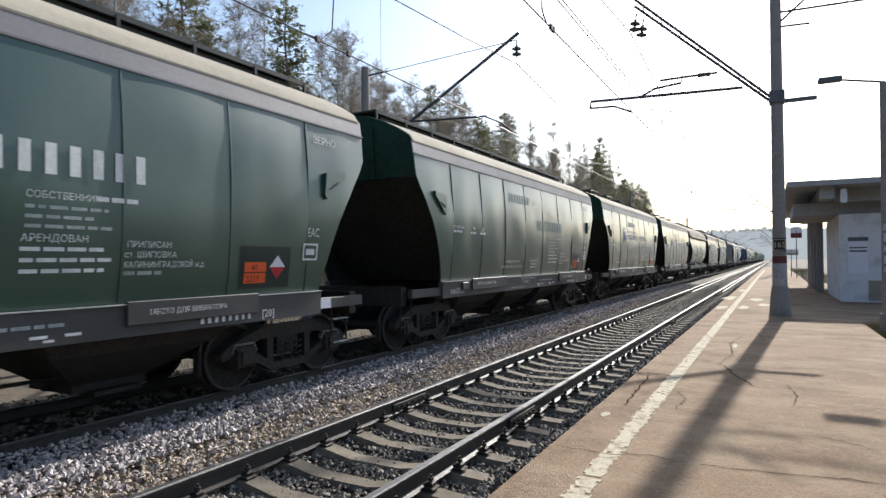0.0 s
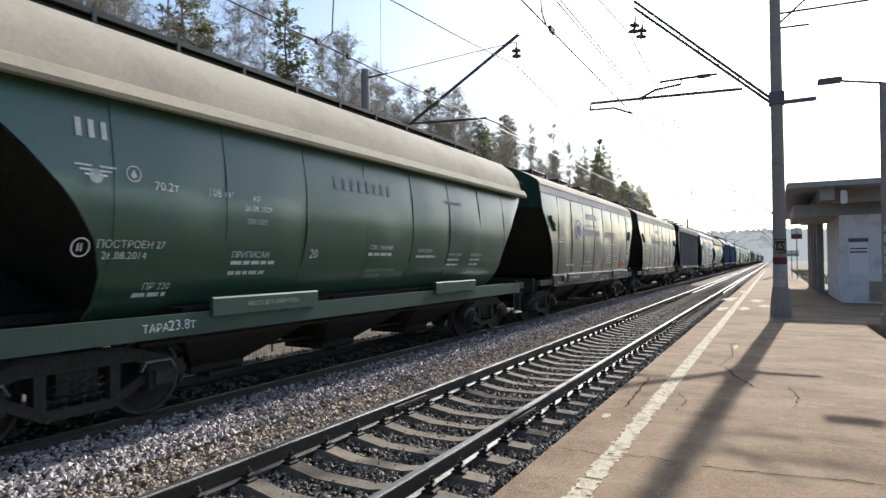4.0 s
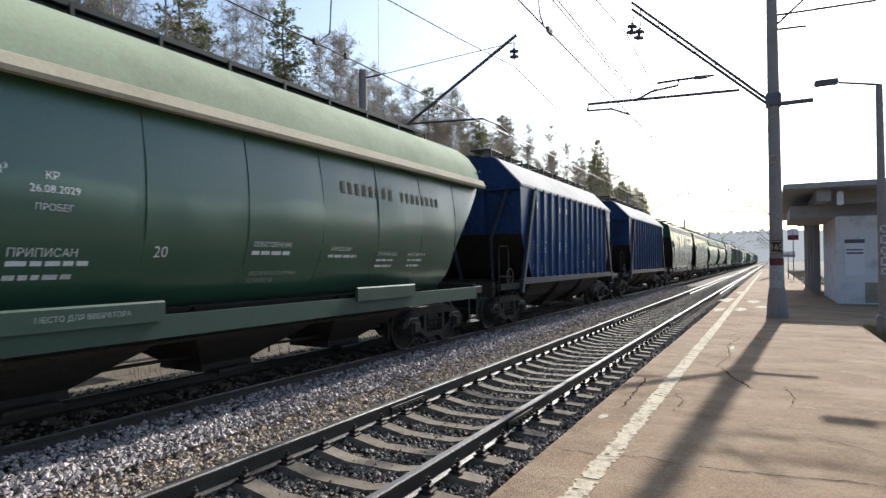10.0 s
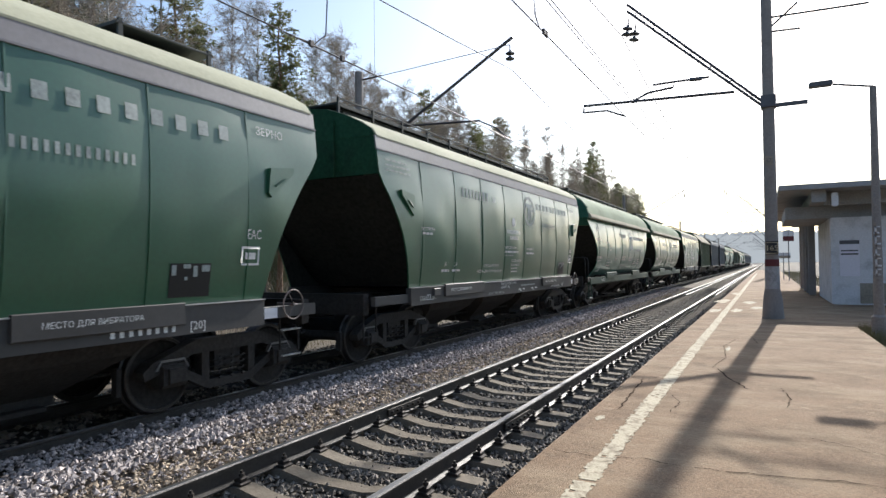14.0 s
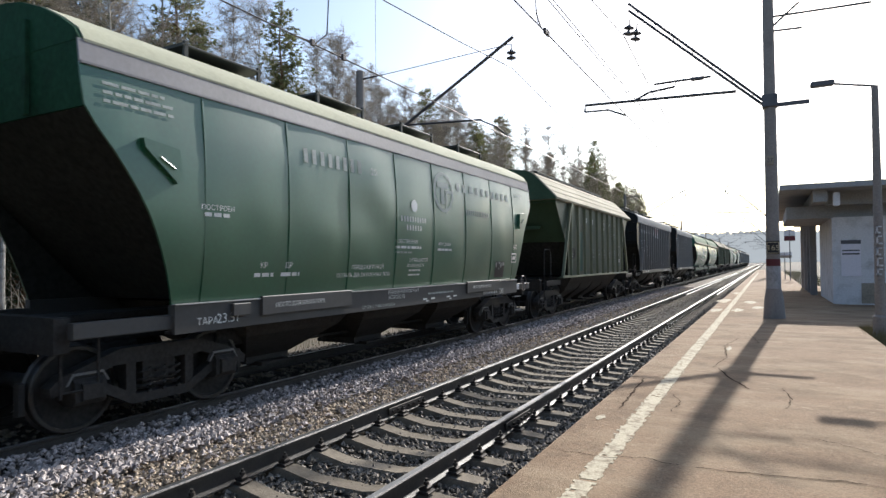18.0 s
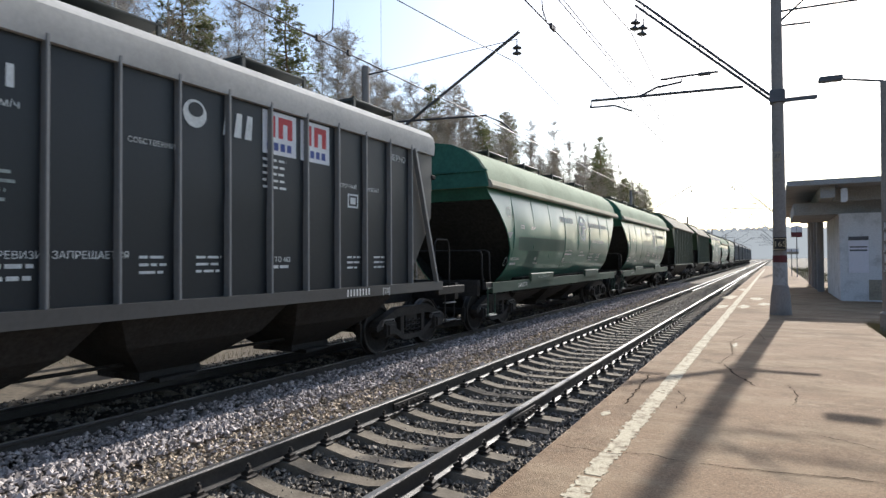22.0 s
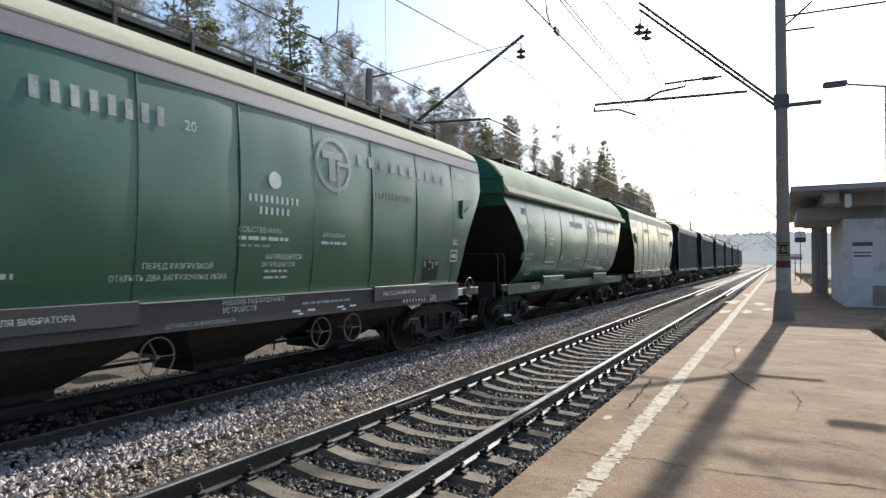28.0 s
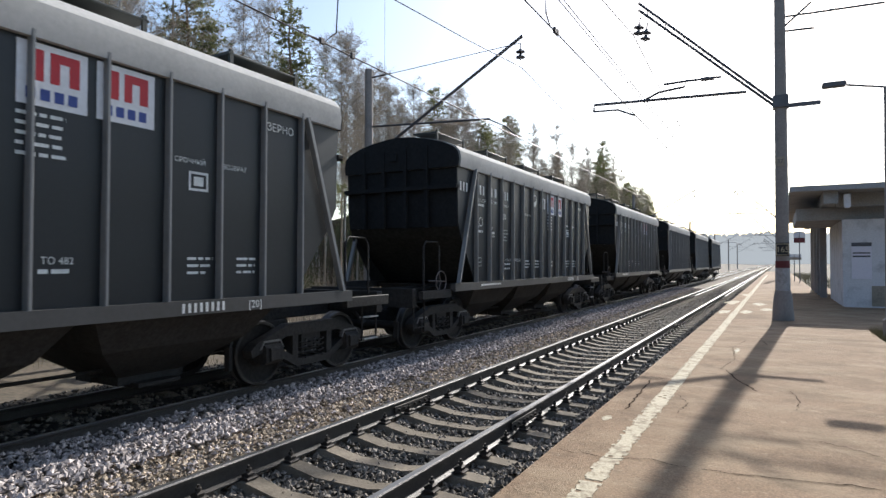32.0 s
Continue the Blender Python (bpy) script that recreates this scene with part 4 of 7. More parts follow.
def side_slab(levels, z0, z1, u0, u1, side, rows=9, cols=4, dent=0.0, seed=0, thick=0.03, seams=None):
    """A plate of a wagon's side between two seams, with its dents; it follows the section and the sloping ends."""
    g = Geo()
    grid = []
    for inner in (0, 1):
        for i in range(rows + 1):
            z = z0 + (z1 - z0) * i / rows
            w, ue = curve_at(levels, z)
            a, b = max(u0, -ue), min(u1, ue)
            for j in range(cols + 1):
                s = j / cols
                u = a + (b - a) * s
                d = side_x(levels, u, z, seams or [u0, u1], dent, seed) - w if dent else 0.0
                g.v.append((side * (w + d - inner * thick), a + (b - a) * s, z))
    n, m = rows + 1, cols + 1
    at = lambda k, i, j: k * n * m + i * m + j
    for k in (0, 1):
        for i in range(rows):
            for j in range(cols):
                g.f.append((at(k, i, j), at(k, i, j + 1), at(k, i + 1, j + 1), at(k, i + 1, j)))
                g.m.append(k)
    for i in range(rows):
        for j in (0, cols):
            g.f.append((at(0, i, j), at(0, i + 1, j), at(1, i + 1, j), at(1, i, j)))
    for j in range(cols):
        for i in (0, rows):
            g.f.append((at(0, i, j), at(0, i, j + 1), at(1, i, j + 1), at(1, i, j)))
    g.m += [0] * (len(g.f) - len(g.m))
    return g


def end_slab(levels, ends, z0, z1, end, rows=9, cols=8, thick=0.03):
    g = Geo()
    for inner in (0, 1):
        for i in range(rows + 1):
            z = z0 + (z1 - z0) * i / rows
            w = curve_at(levels, z)[0]
            ue = float(np.interp(z, [e[0] for e in ends], [e[1] for e in ends]))
            for j in range(cols + 1):
                g.v.append(((w - 0.031) * (2 * j / cols - 1), end * (ue - inner * thick), z))
    n, m = rows + 1, cols + 1
    at = lambda k, i, j: k * n * m + i * m + j
    for k in (0, 1):
        for i in range(rows):
            for j in range(cols):
                g.f.append((at(k, i, j), at(k, i, j + 1), at(k, i + 1, j + 1), at(k, i + 1, j)))
    for i in range(rows):
        for j in (0, cols):
            g.f.append((at(0, i, j), at(0, i + 1, j), at(1, i + 1, j), at(1, i, j)))
    for j in range(cols):
        for i in (0, rows):
            g.f.append((at(0, i, j), at(0, i, j + 1), at(1, i, j + 1), at(1, i, j)))
    g.m = [0] * len(g.f)
    return g


def roof_shell(section, ue, z_low):
    """The roof: a half section of (across, up) mirrored and pushed along the wagon."""
    right = [(x, z) for x, z in section]
    left = [(-x, z) for x, z in reversed(section) if x > 0]
    g = Geo()
    g.prism(right + left + [(-section[0][0], z_low), (section[0][0], z_low)], -ue, ue)
    return g


# wheels and bogies, the same under every wagon
WHEEL_R, AXLE = 0.475, 0.925


def wheelset(parent, at):
    g = Geo()
    g.lathe((0, 0, 0), [(-1.02, 0.07), (-0.86, 0.08), (-0.8, 0.09), (0.8, 0.09), (0.86, 0.08), (1.02, 0.07)], "x", 10)
    ws = part("wheelset", g, BLACK_IRON, parent, at=at, key="axle", smooth=40)
    for s in (-1, 1):
        def disc():
            d = Geo()
            d.lathe((0, 0, 0), [(-0.07, 0.12), (-0.07, 0.16), (-0.015, 0.2), (-0.02, 0.4), (-0.06, 0.425), (0.055, 0.43), (0.03, 0.4), (0.02, 0.2), (0.09, 0.16), (0.09, 0.12)], "x", 24)
            return d
        part("wheel_disc", disc, WHEEL, ws, at=pose(s * 0.815, 0, 0, 0, 0, 0 if s > 0 else 180), key="disc", smooth=30)

        def tread():
            d = Geo()
            d.lathe((0, 0, 0), [(-0.065, 0.43), (-0.065, 0.465), (-0.055, WHEEL_R), (0.03, WHEEL_R), (0.045, 0.5), (0.068, 0.5), (0.068, 0.43)], "x", 28, closed=True)
            return d
        part("tyre", tread, TYRE, ws, at=pose(s * 0.815, 0, 0, 0, 0, 180 if s > 0 else 0), key="tyre", smooth=30)
        part("hub_cap", lambda: lathe_of((0, 0, 0), [(0.0, 0.15), (0.05, 0.15), (0.07, 0.11), (0.075, 0.05)], "x", 10), BLACK_IRON, ws, at=pose(s * 1.02, 0, 0, 0, 0, 0 if s > 0 else 180), key="hub", smooth=30)
    return ws


# Pale tone of worn treads; on the sill strip it paints a sun glint
LEDGE = material("pale_edge_glint_wear", (0.42, 0.41, 0.39), 0.5, 0.2, 30, 0.25, 5, 0.6, 0.5, 0.1)
# Lighter arches added to paint the sunlit edges of the bogie frames
EDGE_GLINT = material("painted_edge_glint", (0.19, 0.185, 0.18), 0.6, 0.3, 30, 0.3, 8, 0.8, 0.25, 0.1)


def edge_arch():
    g = Geo()
    g.prism([(0.24, 0.56), (0.17, 0.68), (-0.17, 0.68), (-0.24, 0.56), (-0.21, 0.56), (-0.16, 0.655), (0.16, 0.655), (0.21, 0.56)], -0.03, 0.03, axis="x")
    return g


def bogie(parent, y):
    """Cast three-piece bogie: side frames, bolster, springs, brake beams, two wheelsets."""
    bo = part("bogie", lambda: boxes((-1.05, 1.05, -0.22, 0.22, 0.42, 0.72), (-0.2, 0.2, -0.3, 0.3, 0.7, 0.86), cut=0.03), BLACK_IRON, parent, at=pose(0, y, 0), key="bolster")

    def frame_side():
        g = Geo()
        arch = [(-1.32, 0.56), (-1.2, 0.66), (-0.55, 0.88), (0.55, 0.88), (1.2, 0.66), (1.32, 0.56), (1.3, 0.46), (1.15, 0.5), (0.62, 0.7), (-0.62, 0.7), (-1.15, 0.5), (-1.3, 0.46)]
        g.prism([(a, b) for a, b in reversed(arch)], -0.09, 0.09, axis="x")
        low = [(-1.0, 0.56), (-0.38, 0.22), (0.38, 0.22), (1.0, 0.56), (0.86, 0.6), (0.34, 0.33), (-0.34, 0.33), (-0.86, 0.6)]
        g.prism([(a, b) for a, b in reversed(low)], -0.08, 0.08, axis="x")
        for q in (-0.4, 0.4):
            g.box(-0.07, 0.07, q - 0.06, q + 0.06, 0.26, 0.82)
        return g
    for s in (-1, 1):
        part("side_frame", frame_side, BLACK_IRON, bo, at=pose(s * 1.02, 0, 0), key="side_frame")
        for q in (-AXLE, AXLE):
            part("axle_box", lambda: boxes((-0.13, 0.13, -0.17, 0.17, 0.34, 0.62), (0.1, 0.17, -0.11, 0.11, 0.38, 0.58), cut=0.04), BLACK_IRON, bo, at=pose(s * 1.05, q, 0, 0, 0, 0 if s > 0 else 180), key="axle_box")
        for q in (-AXLE, AXLE):
            part("adapter_strap", lambda: edge_arch(), EDGE_GLINT, bo, "added strip painting the sunlit edge over the axle box", at=pose(s * 1.1, q, 0), key="edge_arch")
        for q in (-0.2, 0.0, 0.2):
            def coil():
                g = Geo()
                g.tube([(0.075 * math.cos(a * 0.9), 0.075 * math.sin(a * 0.9), 0.33 + 0.012 * a) for a in range(26)], 0.016, 4)
                return g
            part("spring", coil, BLACK_IRON, bo, at=pose(s * 1.04, q, 0), key="spring")
        for q in (-1.45, 1.45):
            part("brake_shoe", lambda: boxes((-0.05, 0.05, -0.03, 0.03, 0.28, 0.62), cut=0.01), BLACK_IRON, bo, at=pose(s * 0.8, q, 0), key="shoe")
    for q in (-AXLE, AXLE):
        WHEELSETS.append(wheelset(bo, pose(0, q, WHEEL_R)))
    return bo


WHEELSETS = []


def coupler(parent, y, s):
    def head():
        g = boxes((-0.1, 0.1, -0.75, 0.0, 0.93, 1.13), cut=0.02)
        g.prism([(-0.2, -0.02), (0.16, -0.02), (0.2, 0.16), (0.05, 0.2), (0.0, 0.32), (-0.12, 0.34), (-0.2, 0.2)], 0.88, 1.2, axis="z")
        return g
    part("coupler", head, BLACK_IRON, parent, at=pose(0, y, 0, 0, 0, 0 if s > 0 else 180), key="coupler")

    def hose():
        g = Geo()
        g.tube([(0.35, -0.1, 0.95), (0.36, 0.1, 0.8), (0.36, 0.3, 0.62), (0.34, 0.42, 0.66)], 0.028, 6)
        return g
    part("brake_hose", hose, BLACK_IRON, parent, at=pose(0, y, 0, 0, 0, 0 if s > 0 else 180), key="hose", smooth=60)


def running_gear(w, bogie_y, half, sill_z=(1.02, 1.36), sill_w=1.56, sill_half=5.55, sill_mat=None, chutes=(-2.8, 0.0, 2.8), end_half=6.75):
    """Underframe, bogies, couplings, brake gear and discharge chutes of one wagon."""
    part("centre_sill", lambda: boxes((-0.18, 0.18, -end_half, end_half, 0.86, 1.2), (-0.3, 0.3, -end_half, end_half, 1.16, 1.24), cut=0.01), BLACK_IRON, w, key=("centre", end_half))
    for s in (-1, 1):
        part("side_sill", lambda: boxes((-0.06, 0.06, -sill_half, sill_half, *sill_z), (-0.12, 0.02, -sill_half, sill_half, sill_z[0], sill_z[0] + 0.03)), sill_mat, w, at=pose(s * (sill_w - 0.06), 0, 0, 0, 0, 0 if s > 0 else 180), key=("sill", sill_z, sill_half, sill_mat.name))
        part("buffer_beam", lambda: boxes((-1.3, 1.3, -0.08, 0.08, 0.92, 1.3), cut=0.015), BLACK_IRON, w, at=pose(0, s * end_half, 0), key="beam")
        for q in (-1, 1):
            part("end_sill", lambda: boxes((-0.05, 0.05, -(end_half - sill_half) / 2, (end_half - sill_half) / 2, 1.08, 1.25), cut=0.01), SILL_GREY if end_half < 6.6 else BLACK_IRON, w, at=pose(q * 1.45, s * (end_half + sill_half) / 2, 0), key=("end_sill", end_half, sill_half))
        bogie(w, s * bogie_y)
        coupler(w, s * (half - 0.14), s)
    wide = 3.9 / len(chutes)
    for q in chutes:
        def chute():
            g = Geo()
            rings = [(1.42, wide * 1.06, 1.3), (1.05, wide * 0.8, 0.8), (0.45, wide * 0.36, 0.38), (0.45, wide * 0.36, 0.28)]
            for a, b, z in rings:
                g.v += [(-a, -b, z), (a, -b, z), (a, b, z), (-a, b, z)]
            for k in range(3):
                for j in range(4):
                    j2 = (j + 1) % 4
                    g.f.append((4 * k + j, 4 * k + j2, 4 * k + 4 + j2, 4 * k + 4 + j))
            g.f += [(0, 3, 2, 1), (12, 13, 14, 15)]
            g.m = [0] * len(g.f)
            return g
        part("discharge_chute", chute, BLACK_IRON, w, at=pose(0, q, 0), key=("chute", len(chutes)))
        part("chute_gate", lambda: boxes((-0.62, 0.62, -0.3, 0.3, 0.24, 0.3), (-0.03, 0.03, -0.55, 0.55, 0.3, 0.36), cut=0.01), BLACK_IRON, w, at=pose(0, q, 0), key="chute_gate")
    part("air_cylinder", lambda: lathe_of((0, 0, 0), [(-0.5, 0.05), (-0.48, 0.2), (0.48, 0.2), (0.5, 0.05)], "y", 12), BLACK_IRON, w, at=pose(0.7, -3.75, 0.85), key="cylinder", smooth=40)
    part("brake_rod", lambda: tubes(0.025, [(0, -4.0, 0.55), (0, 4.0, 0.5)]), BLACK_IRON, w, at=pose(0.45, 0, 0), key="rod")


HAND_GREY = paint("hand_wheel_grey", (0.18, 0.145, 0.13), 0.5, 0.4)


def hand_wheel(w, x, y, z, r=0.3):
    def g():
        k = Geo()
        k.ring((0, 0, 0), r, 0.012, "x", 24, 5)
        for a in range(3):
            c, s = r * math.cos(a * 2.1), r * math.sin(a * 2.1)
            k.tube([(0, 0, 0), (0, c, s)], 0.008, 4)
        k.tube([(-0.3, 0, 0), (0.02, 0, 0)], 0.025, 6)
        return k
    part("hand_wheel", g, HAND_GREY, w, "grey spoked hand wheel", at=pose(x, y, z), key=("handwheel", r), smooth=60)


def ladder(w, x, y, z0, z1, name="ladder", mat=None, width=0.42, along=True):
    n = max(2, int((z1 - z0) / 0.32))
    def g():
        k = Geo()
        for s in (-1, 1):
            k.tube([(0, s * width / 2, z0), (0, s * width / 2, z1)], 0.018, 5)
        for i in range(n):
            z = z0 + 0.06 + (z1 - z0 - 0.1) * i / (n - 1)
            k.tube([(0, -width / 2, z), (0, width / 2, z)], 0.014, 5)
        return k
    steps = part(name, g, mat or BLACK_IRON, w, at=pose(x, y, 0, 0, 0, 0 if along else 90), key=("ladder", z0, z1, width, (mat or BLACK_IRON).name))
    if name == "step_ladder" or name == "step" and y > 0:
        for z in (z0 + 0.02, z0 + 0.4) if name == "step" else (z0 + 0.02,):
            part("tread", lambda: boxes((-0.05, 0.06, -width / 2, width / 2, 0.0, 0.02)), LEDGE, steps, "worn bright tread", at=pose(0, 0, z), key=("tread", width))


def walkway(w, half, z, long=True, spots=(-3.75, -0.93, 1.9, 4.7), x=0.2, railed=False):
    """A grated walk along the ridge, or single platforms beside round hatches."""
    if long:
        part("roof_walkway", lambda: boxes((-0.5, 0.5, -half, half, z - 0.03, z), (0.47, 0.5, -half, half, z - 0.07, z - 0.03), cut=0.0), DARK_GREEN, w, key=("walk", half, z))
        part("loading_hatch", lambda: boxes((-0.4, 0.4, -half + 0.3, half - 0.3, z - 0.25, z - 0.05), cut=0.04), DARK_GREEN, w, "long dark slot hatch", key=("slot", half, z))
        n = int(half * 2 / 1.1)
        for i in range(n + 1):
            part("walkway_post", lambda: boxes((-0.02, 0.02, -0.025, 0.025, z - 0.24, z - 0.03 + (0.13 if railed else 0))), DARK_GREEN, w, at=pose(0.49, (half - 0.03) * (2 * i / n - 1), 0), key=("wpost", z, railed))
        if railed:
            part("walkway_rail", lambda: boxes((-0.015, 0.015, -half, half, z + 0.07, z + 0.1)), DARK_GREEN, w, at=pose(0.49, 0, 0), key=("wrail", half, z))
    else:
        reach = 0.75 if len(spots) < 6 else 0.55
        for q in spots:
            part("hatch_platform", lambda: boxes((-0.33, 0.33, -reach, reach, z + 0.02, z + 0.06), cut=0.012), DARK_GREEN, w, at=pose(x, q, 0), key=("hplat", z, reach))
            for a in (-1, 1):
                part("platform_leg", lambda: boxes((-0.02, 0.02, -0.03, 0.03, z - 0.4, z + 0.1)), DARK_GREEN, w, at=pose(x + 0.31, q + a * (reach - 0.06), 0), key=("hleg", z))
            part("loading_hatch", lambda: lathe_of((0, 0, 0), [(-0.2, 0.34), (-0.04, 0.34), (0.0, 0.3), (0.03, 0.1)], "z", 16), DARK_GREEN, w, "round dark hatch lid", at=pose(x - 0.55, q, z - 0.02), key="hatch", smooth=40)


# section and end outline of each kind: (up, half width, half length)
SMOOTH = [(1.36, 1.50, 5.42), (1.7, 1.555, 5.51), (2.1, 1.59, 5.65), (2.5, 1.605, 5.83), (2.96, 1.6, 6.13), (3.3, 1.585, 6.4), (3.46, 1.575, 6.5), (3.88, 1.53, 6.52), (4.15, 1.49, 6.52)]
SMOOTH_END = [(1.36, 4.5), (3.46, 6.48), (4.15, 6.5)]
SMOOTH_ROOF = [(1.49, 4.15), (1.4, 4.28), (1.16, 4.43), (0.8, 4.61), (0.4, 4.75), (0.0, 4.81)]
EAVED = [(1.22, 1.02, 5.15), (1.45, 1.26, 5.15), (1.75, 1.43, 5.2), (2.1, 1.54, 5.32), (2.5, 1.58, 5.58), (3.0, 1.55, 6.05), (3.35, 1.49, 6.45), (3.5, 1.46, 6.62), (3.62, 1.44, 6.66)]
EAVED_END = [(1.22, 4.2), (3.3, 6.4), (3.62, 6.6)]
EAVED_ROOF = [(1.63, 3.6), (1.62, 3.66), (1.53, 3.72), (1.45, 4.02), (1.25, 4.3), (0.95, 4.53), (0.5, 4.72), (0.0, 4.8)]
RIBBED = [(1.35, 1.48, 4.35), (2.45, 1.49, 5.15), (2.6, 1.5, 5.25), (4.0, 1.5, 5.3)]
RIBBED_END = [(1.35, 3.7), (2.5, 5.15), (2.62, 5.24), (4.0, 5.28)]
RIBBED_ROOF = [(1.57, 3.93), (1.59, 4.1), (1.56, 4.27), (1.45, 4.39), (1.15, 4.52), (0.75, 4.62), (0.35, 4.68), (0.0, 4.7)]
FACET_ROOF = [(1.55, 3.95), (1.53, 4.02), (0.82, 4.76), (0.7, 4.82), (0.0, 4.85)]
SLANTED = [(1.38, 1.46, 4.26), (2.2, 1.465, 4.3), (3.9, 1.48, 5.78)]
SLANTED_END = [(1.38, 3.2), (2.2, 4.1), (3.9, 5.7)]
SLANTED_ROOF = [(1.62, 3.9), (1.64, 3.95), (1.52, 4.08), (0.85, 4.78), (0.6, 4.9), (0.0, 4.98)]
LONG = [(1.35, 1.48, 5.3), (2.2, 1.49, 5.58), (2.8, 1.5, 6.22), (4.0, 1.5, 6.24)]
LONG_END = [(1.35, 4.2), (2.3, 5.2), (2.85, 6.2), (4.0, 6.22)]
SMOOTH_SEAMS = [-6.6, -5.02, -3.55, -2.12, -0.7, 0.72, 2.2, 3.65, 5.1, 6.6]
EAVED_SEAMS = [-7.0, -5.12, -3.63, -2.13, -0.63, 0.88, 2.38, 3.88, 5.3, 7.0]
DENT = 0.028


def smooth_hopper(name, at, label, body, roof, band, sill, long_walk, seed, group):
    """Smooth-sided grain hopper with a rounded belly and upright seams."""
    w = empty(name, at, label, "grain wagon", group)
    end_mat = dulled(body)
    seams = SMOOTH_SEAMS
    for s in (1, -1):
        for i in range(len(seams) - 1) if s > 0 else ():
            part("side_plate", side_slab(SMOOTH, 1.36, 3.9, seams[i], seams[i + 1], s, 12, 7, DENT, seed, seams=seams), [body, SHADE_GRIME], w, smooth=50)
        if s < 0:
            part("side_plate", lambda: side_slab(SMOOTH, 1.36, 3.9, -7.0, 7.0, s, 8, 10), [body, SHADE_GRIME], w, key=("smooth_far", body.name), smooth=50)
            # thin added strip, its pale colour is the glint on the sill top
            part("sill_ledge", lambda: boxes((1.5, 1.585, -5.42, 5.42, 1.36, 1.372)), LEDGE, w, "pale strip painting a sun glint along the sill", key="sill_ledge")
        for q in seams[1:-1] if s > 0 else ():
            part("seam", lambda: seam_strip(SMOOTH, q, s, 1.38, 3.9), body, w, key=("seam", q, s, body.name))
        part("upper_band", lambda: side_slab(SMOOTH, 3.9, 4.15, -6.53, 6.53, s, 2, 12, thick=0.025), [band, SHADE_GRIME], w, key=("band", s, band.name))
        part("upper_band_lip", lambda: boxes((-0.02, 0.015, -6.52, 6.52, 3.885, 3.91)), band, w, at=pose(s * 1.535, 0, 0, 0, 0, 0 if s > 0 else 180), key=("lip", band.name))
        part("end_wall", lambda: end_slab(SMOOTH, SMOOTH_END, 3.46, 4.15, s, 4), end_mat, w, key=("smooth_end", s, body.name))
        part("end_slope_sheet", lambda: end_slab(SMOOTH, SMOOTH_END, 1.36, 3.45, s, 8), SHADE_GRIME, w, "slope sheet blackened by grime and painted shade", key=("smooth_slope", s))
        def gable():
            g = Geo()
            g.prism([(x, z) for x, z in SMOOTH_ROOF] + [(-x, z) for x, z in reversed(SMOOTH_ROOF[:-1])], -0.03, 0.03)
            return g
        part("end_gable", gable, end_mat, w, at=pose(0, s * 6.475, 0), key=("gable", body.name))
        for q in (-0.95, -0.2, 0.55):
            part("end_stiffener", lambda: boxes((-0.035, 0.035, 0.0, 0.05, 3.47, 4.52), cut=0.012), end_mat, w, at=pose(q, s * 6.5, 0, 0, 0, 0 if s > 0 else 180), key=("stiff", body.name))
    part("roof", lambda: roof_shell([(x + 0.008, z + 0.008) for x, z in SMOOTH_ROOF], 6.46, 4.13), roof, w, key=("smooth_roof", roof.name), smooth=25)
    walkway(w, 6.3 if long_walk else 0, 4.93 if long_walk else 4.86, long_walk, railed=seed > 7)
    running_gear(w, 5.24, 7.36, sill_mat=sill, sill_half=5.42, end_half=6.55)
    # vibrator boards and inspection flaps on the visible side
    for y0, y1 in ((-4.08, -2.1), (2.25, 4.1)):
        part("vibrator_board", lambda: boxes((0.0, 0.05, y0, y1, 1.14, 1.4), cut=0.01), sill, w, at=pose(1.56, 0, 0), key=("vib", y0, sill.name))
    part("sill_bracket", lambda: boxes((0.0, 0.06, -0.14, 0.14, 1.17, 1.33), cut=0.01), sill, w, at=pose(1.56, -4.45, 0), key=("brk", sill.name))
    for s in (-1, 1):
        def flap():
            g = Geo()
            g.prism([(0.0, 3.22), (0.46, 3.16), (0.5, 2.82), (0.44, 2.76), (0.02, 3.12)], 0, 0.085, axis="x")
            g.tube([(0.1, 0.2, 3.03), (0.1, 0.38, 2.92)], 0.014, 5)
            return g
        part("end_flap", flap, body, w, "bolted triangular flap", at=pose(1.585, -5.9, 0) if s < 0 else Matrix.Translation((1.585, 5.9, 0)) @ Matrix.Diagonal((1, -1, 1, 1)), key=("flap", s, body.name))
    for q in (-1.8, 1.0, 1.78) if seed in (10, 26, 28) else ():
        hand_wheel(w, 1.5, q, 0.75, 0.22)
    if seed not in (2, 10, 28):
        hand_wheel(w, 1.53, 6.03, 1.26, 0.21)
    ladder(w, -1.2, 6.6, 1.2, 4.4, along=False)
    ladder(w, 1.2, 6.3, 0.45, 1.2, "step", width=0.4)
    ladder(w, 1.2, -6.3, 0.45, 1.2, "step", width=0.4)
    return w


def seam_strip(levels, u, side, z0, z1, width=0.022, deep=0.012):
    g = Geo()
    n = 8
    for i in range(n):
        a, b = z0 + (z1 - z0) * i / n, z0 + (z1 - z0) * (i + 1) / n
        (wa, ua), (wb, ub) = curve_at(levels, a), curve_at(levels, b)
        if abs(u) > ua - 0.02 or abs(u) > ub - 0.02:
            continue
        xa, xb = side * wa, side * wb
        o = side * deep
        p = [(xa + o, u - width / 2, a), (xa + o, u + width / 2, a), (xb + o, u + width / 2, b), (xb + o, u - width / 2, b)]
        q = [(x - o * 2, y, z) for x, y, z in p]
        g.quad(*p)
        for k in range(4):
            j = (k + 1) % 4
            g.quad(p[k], q[k], q[j], p[j])
    return g


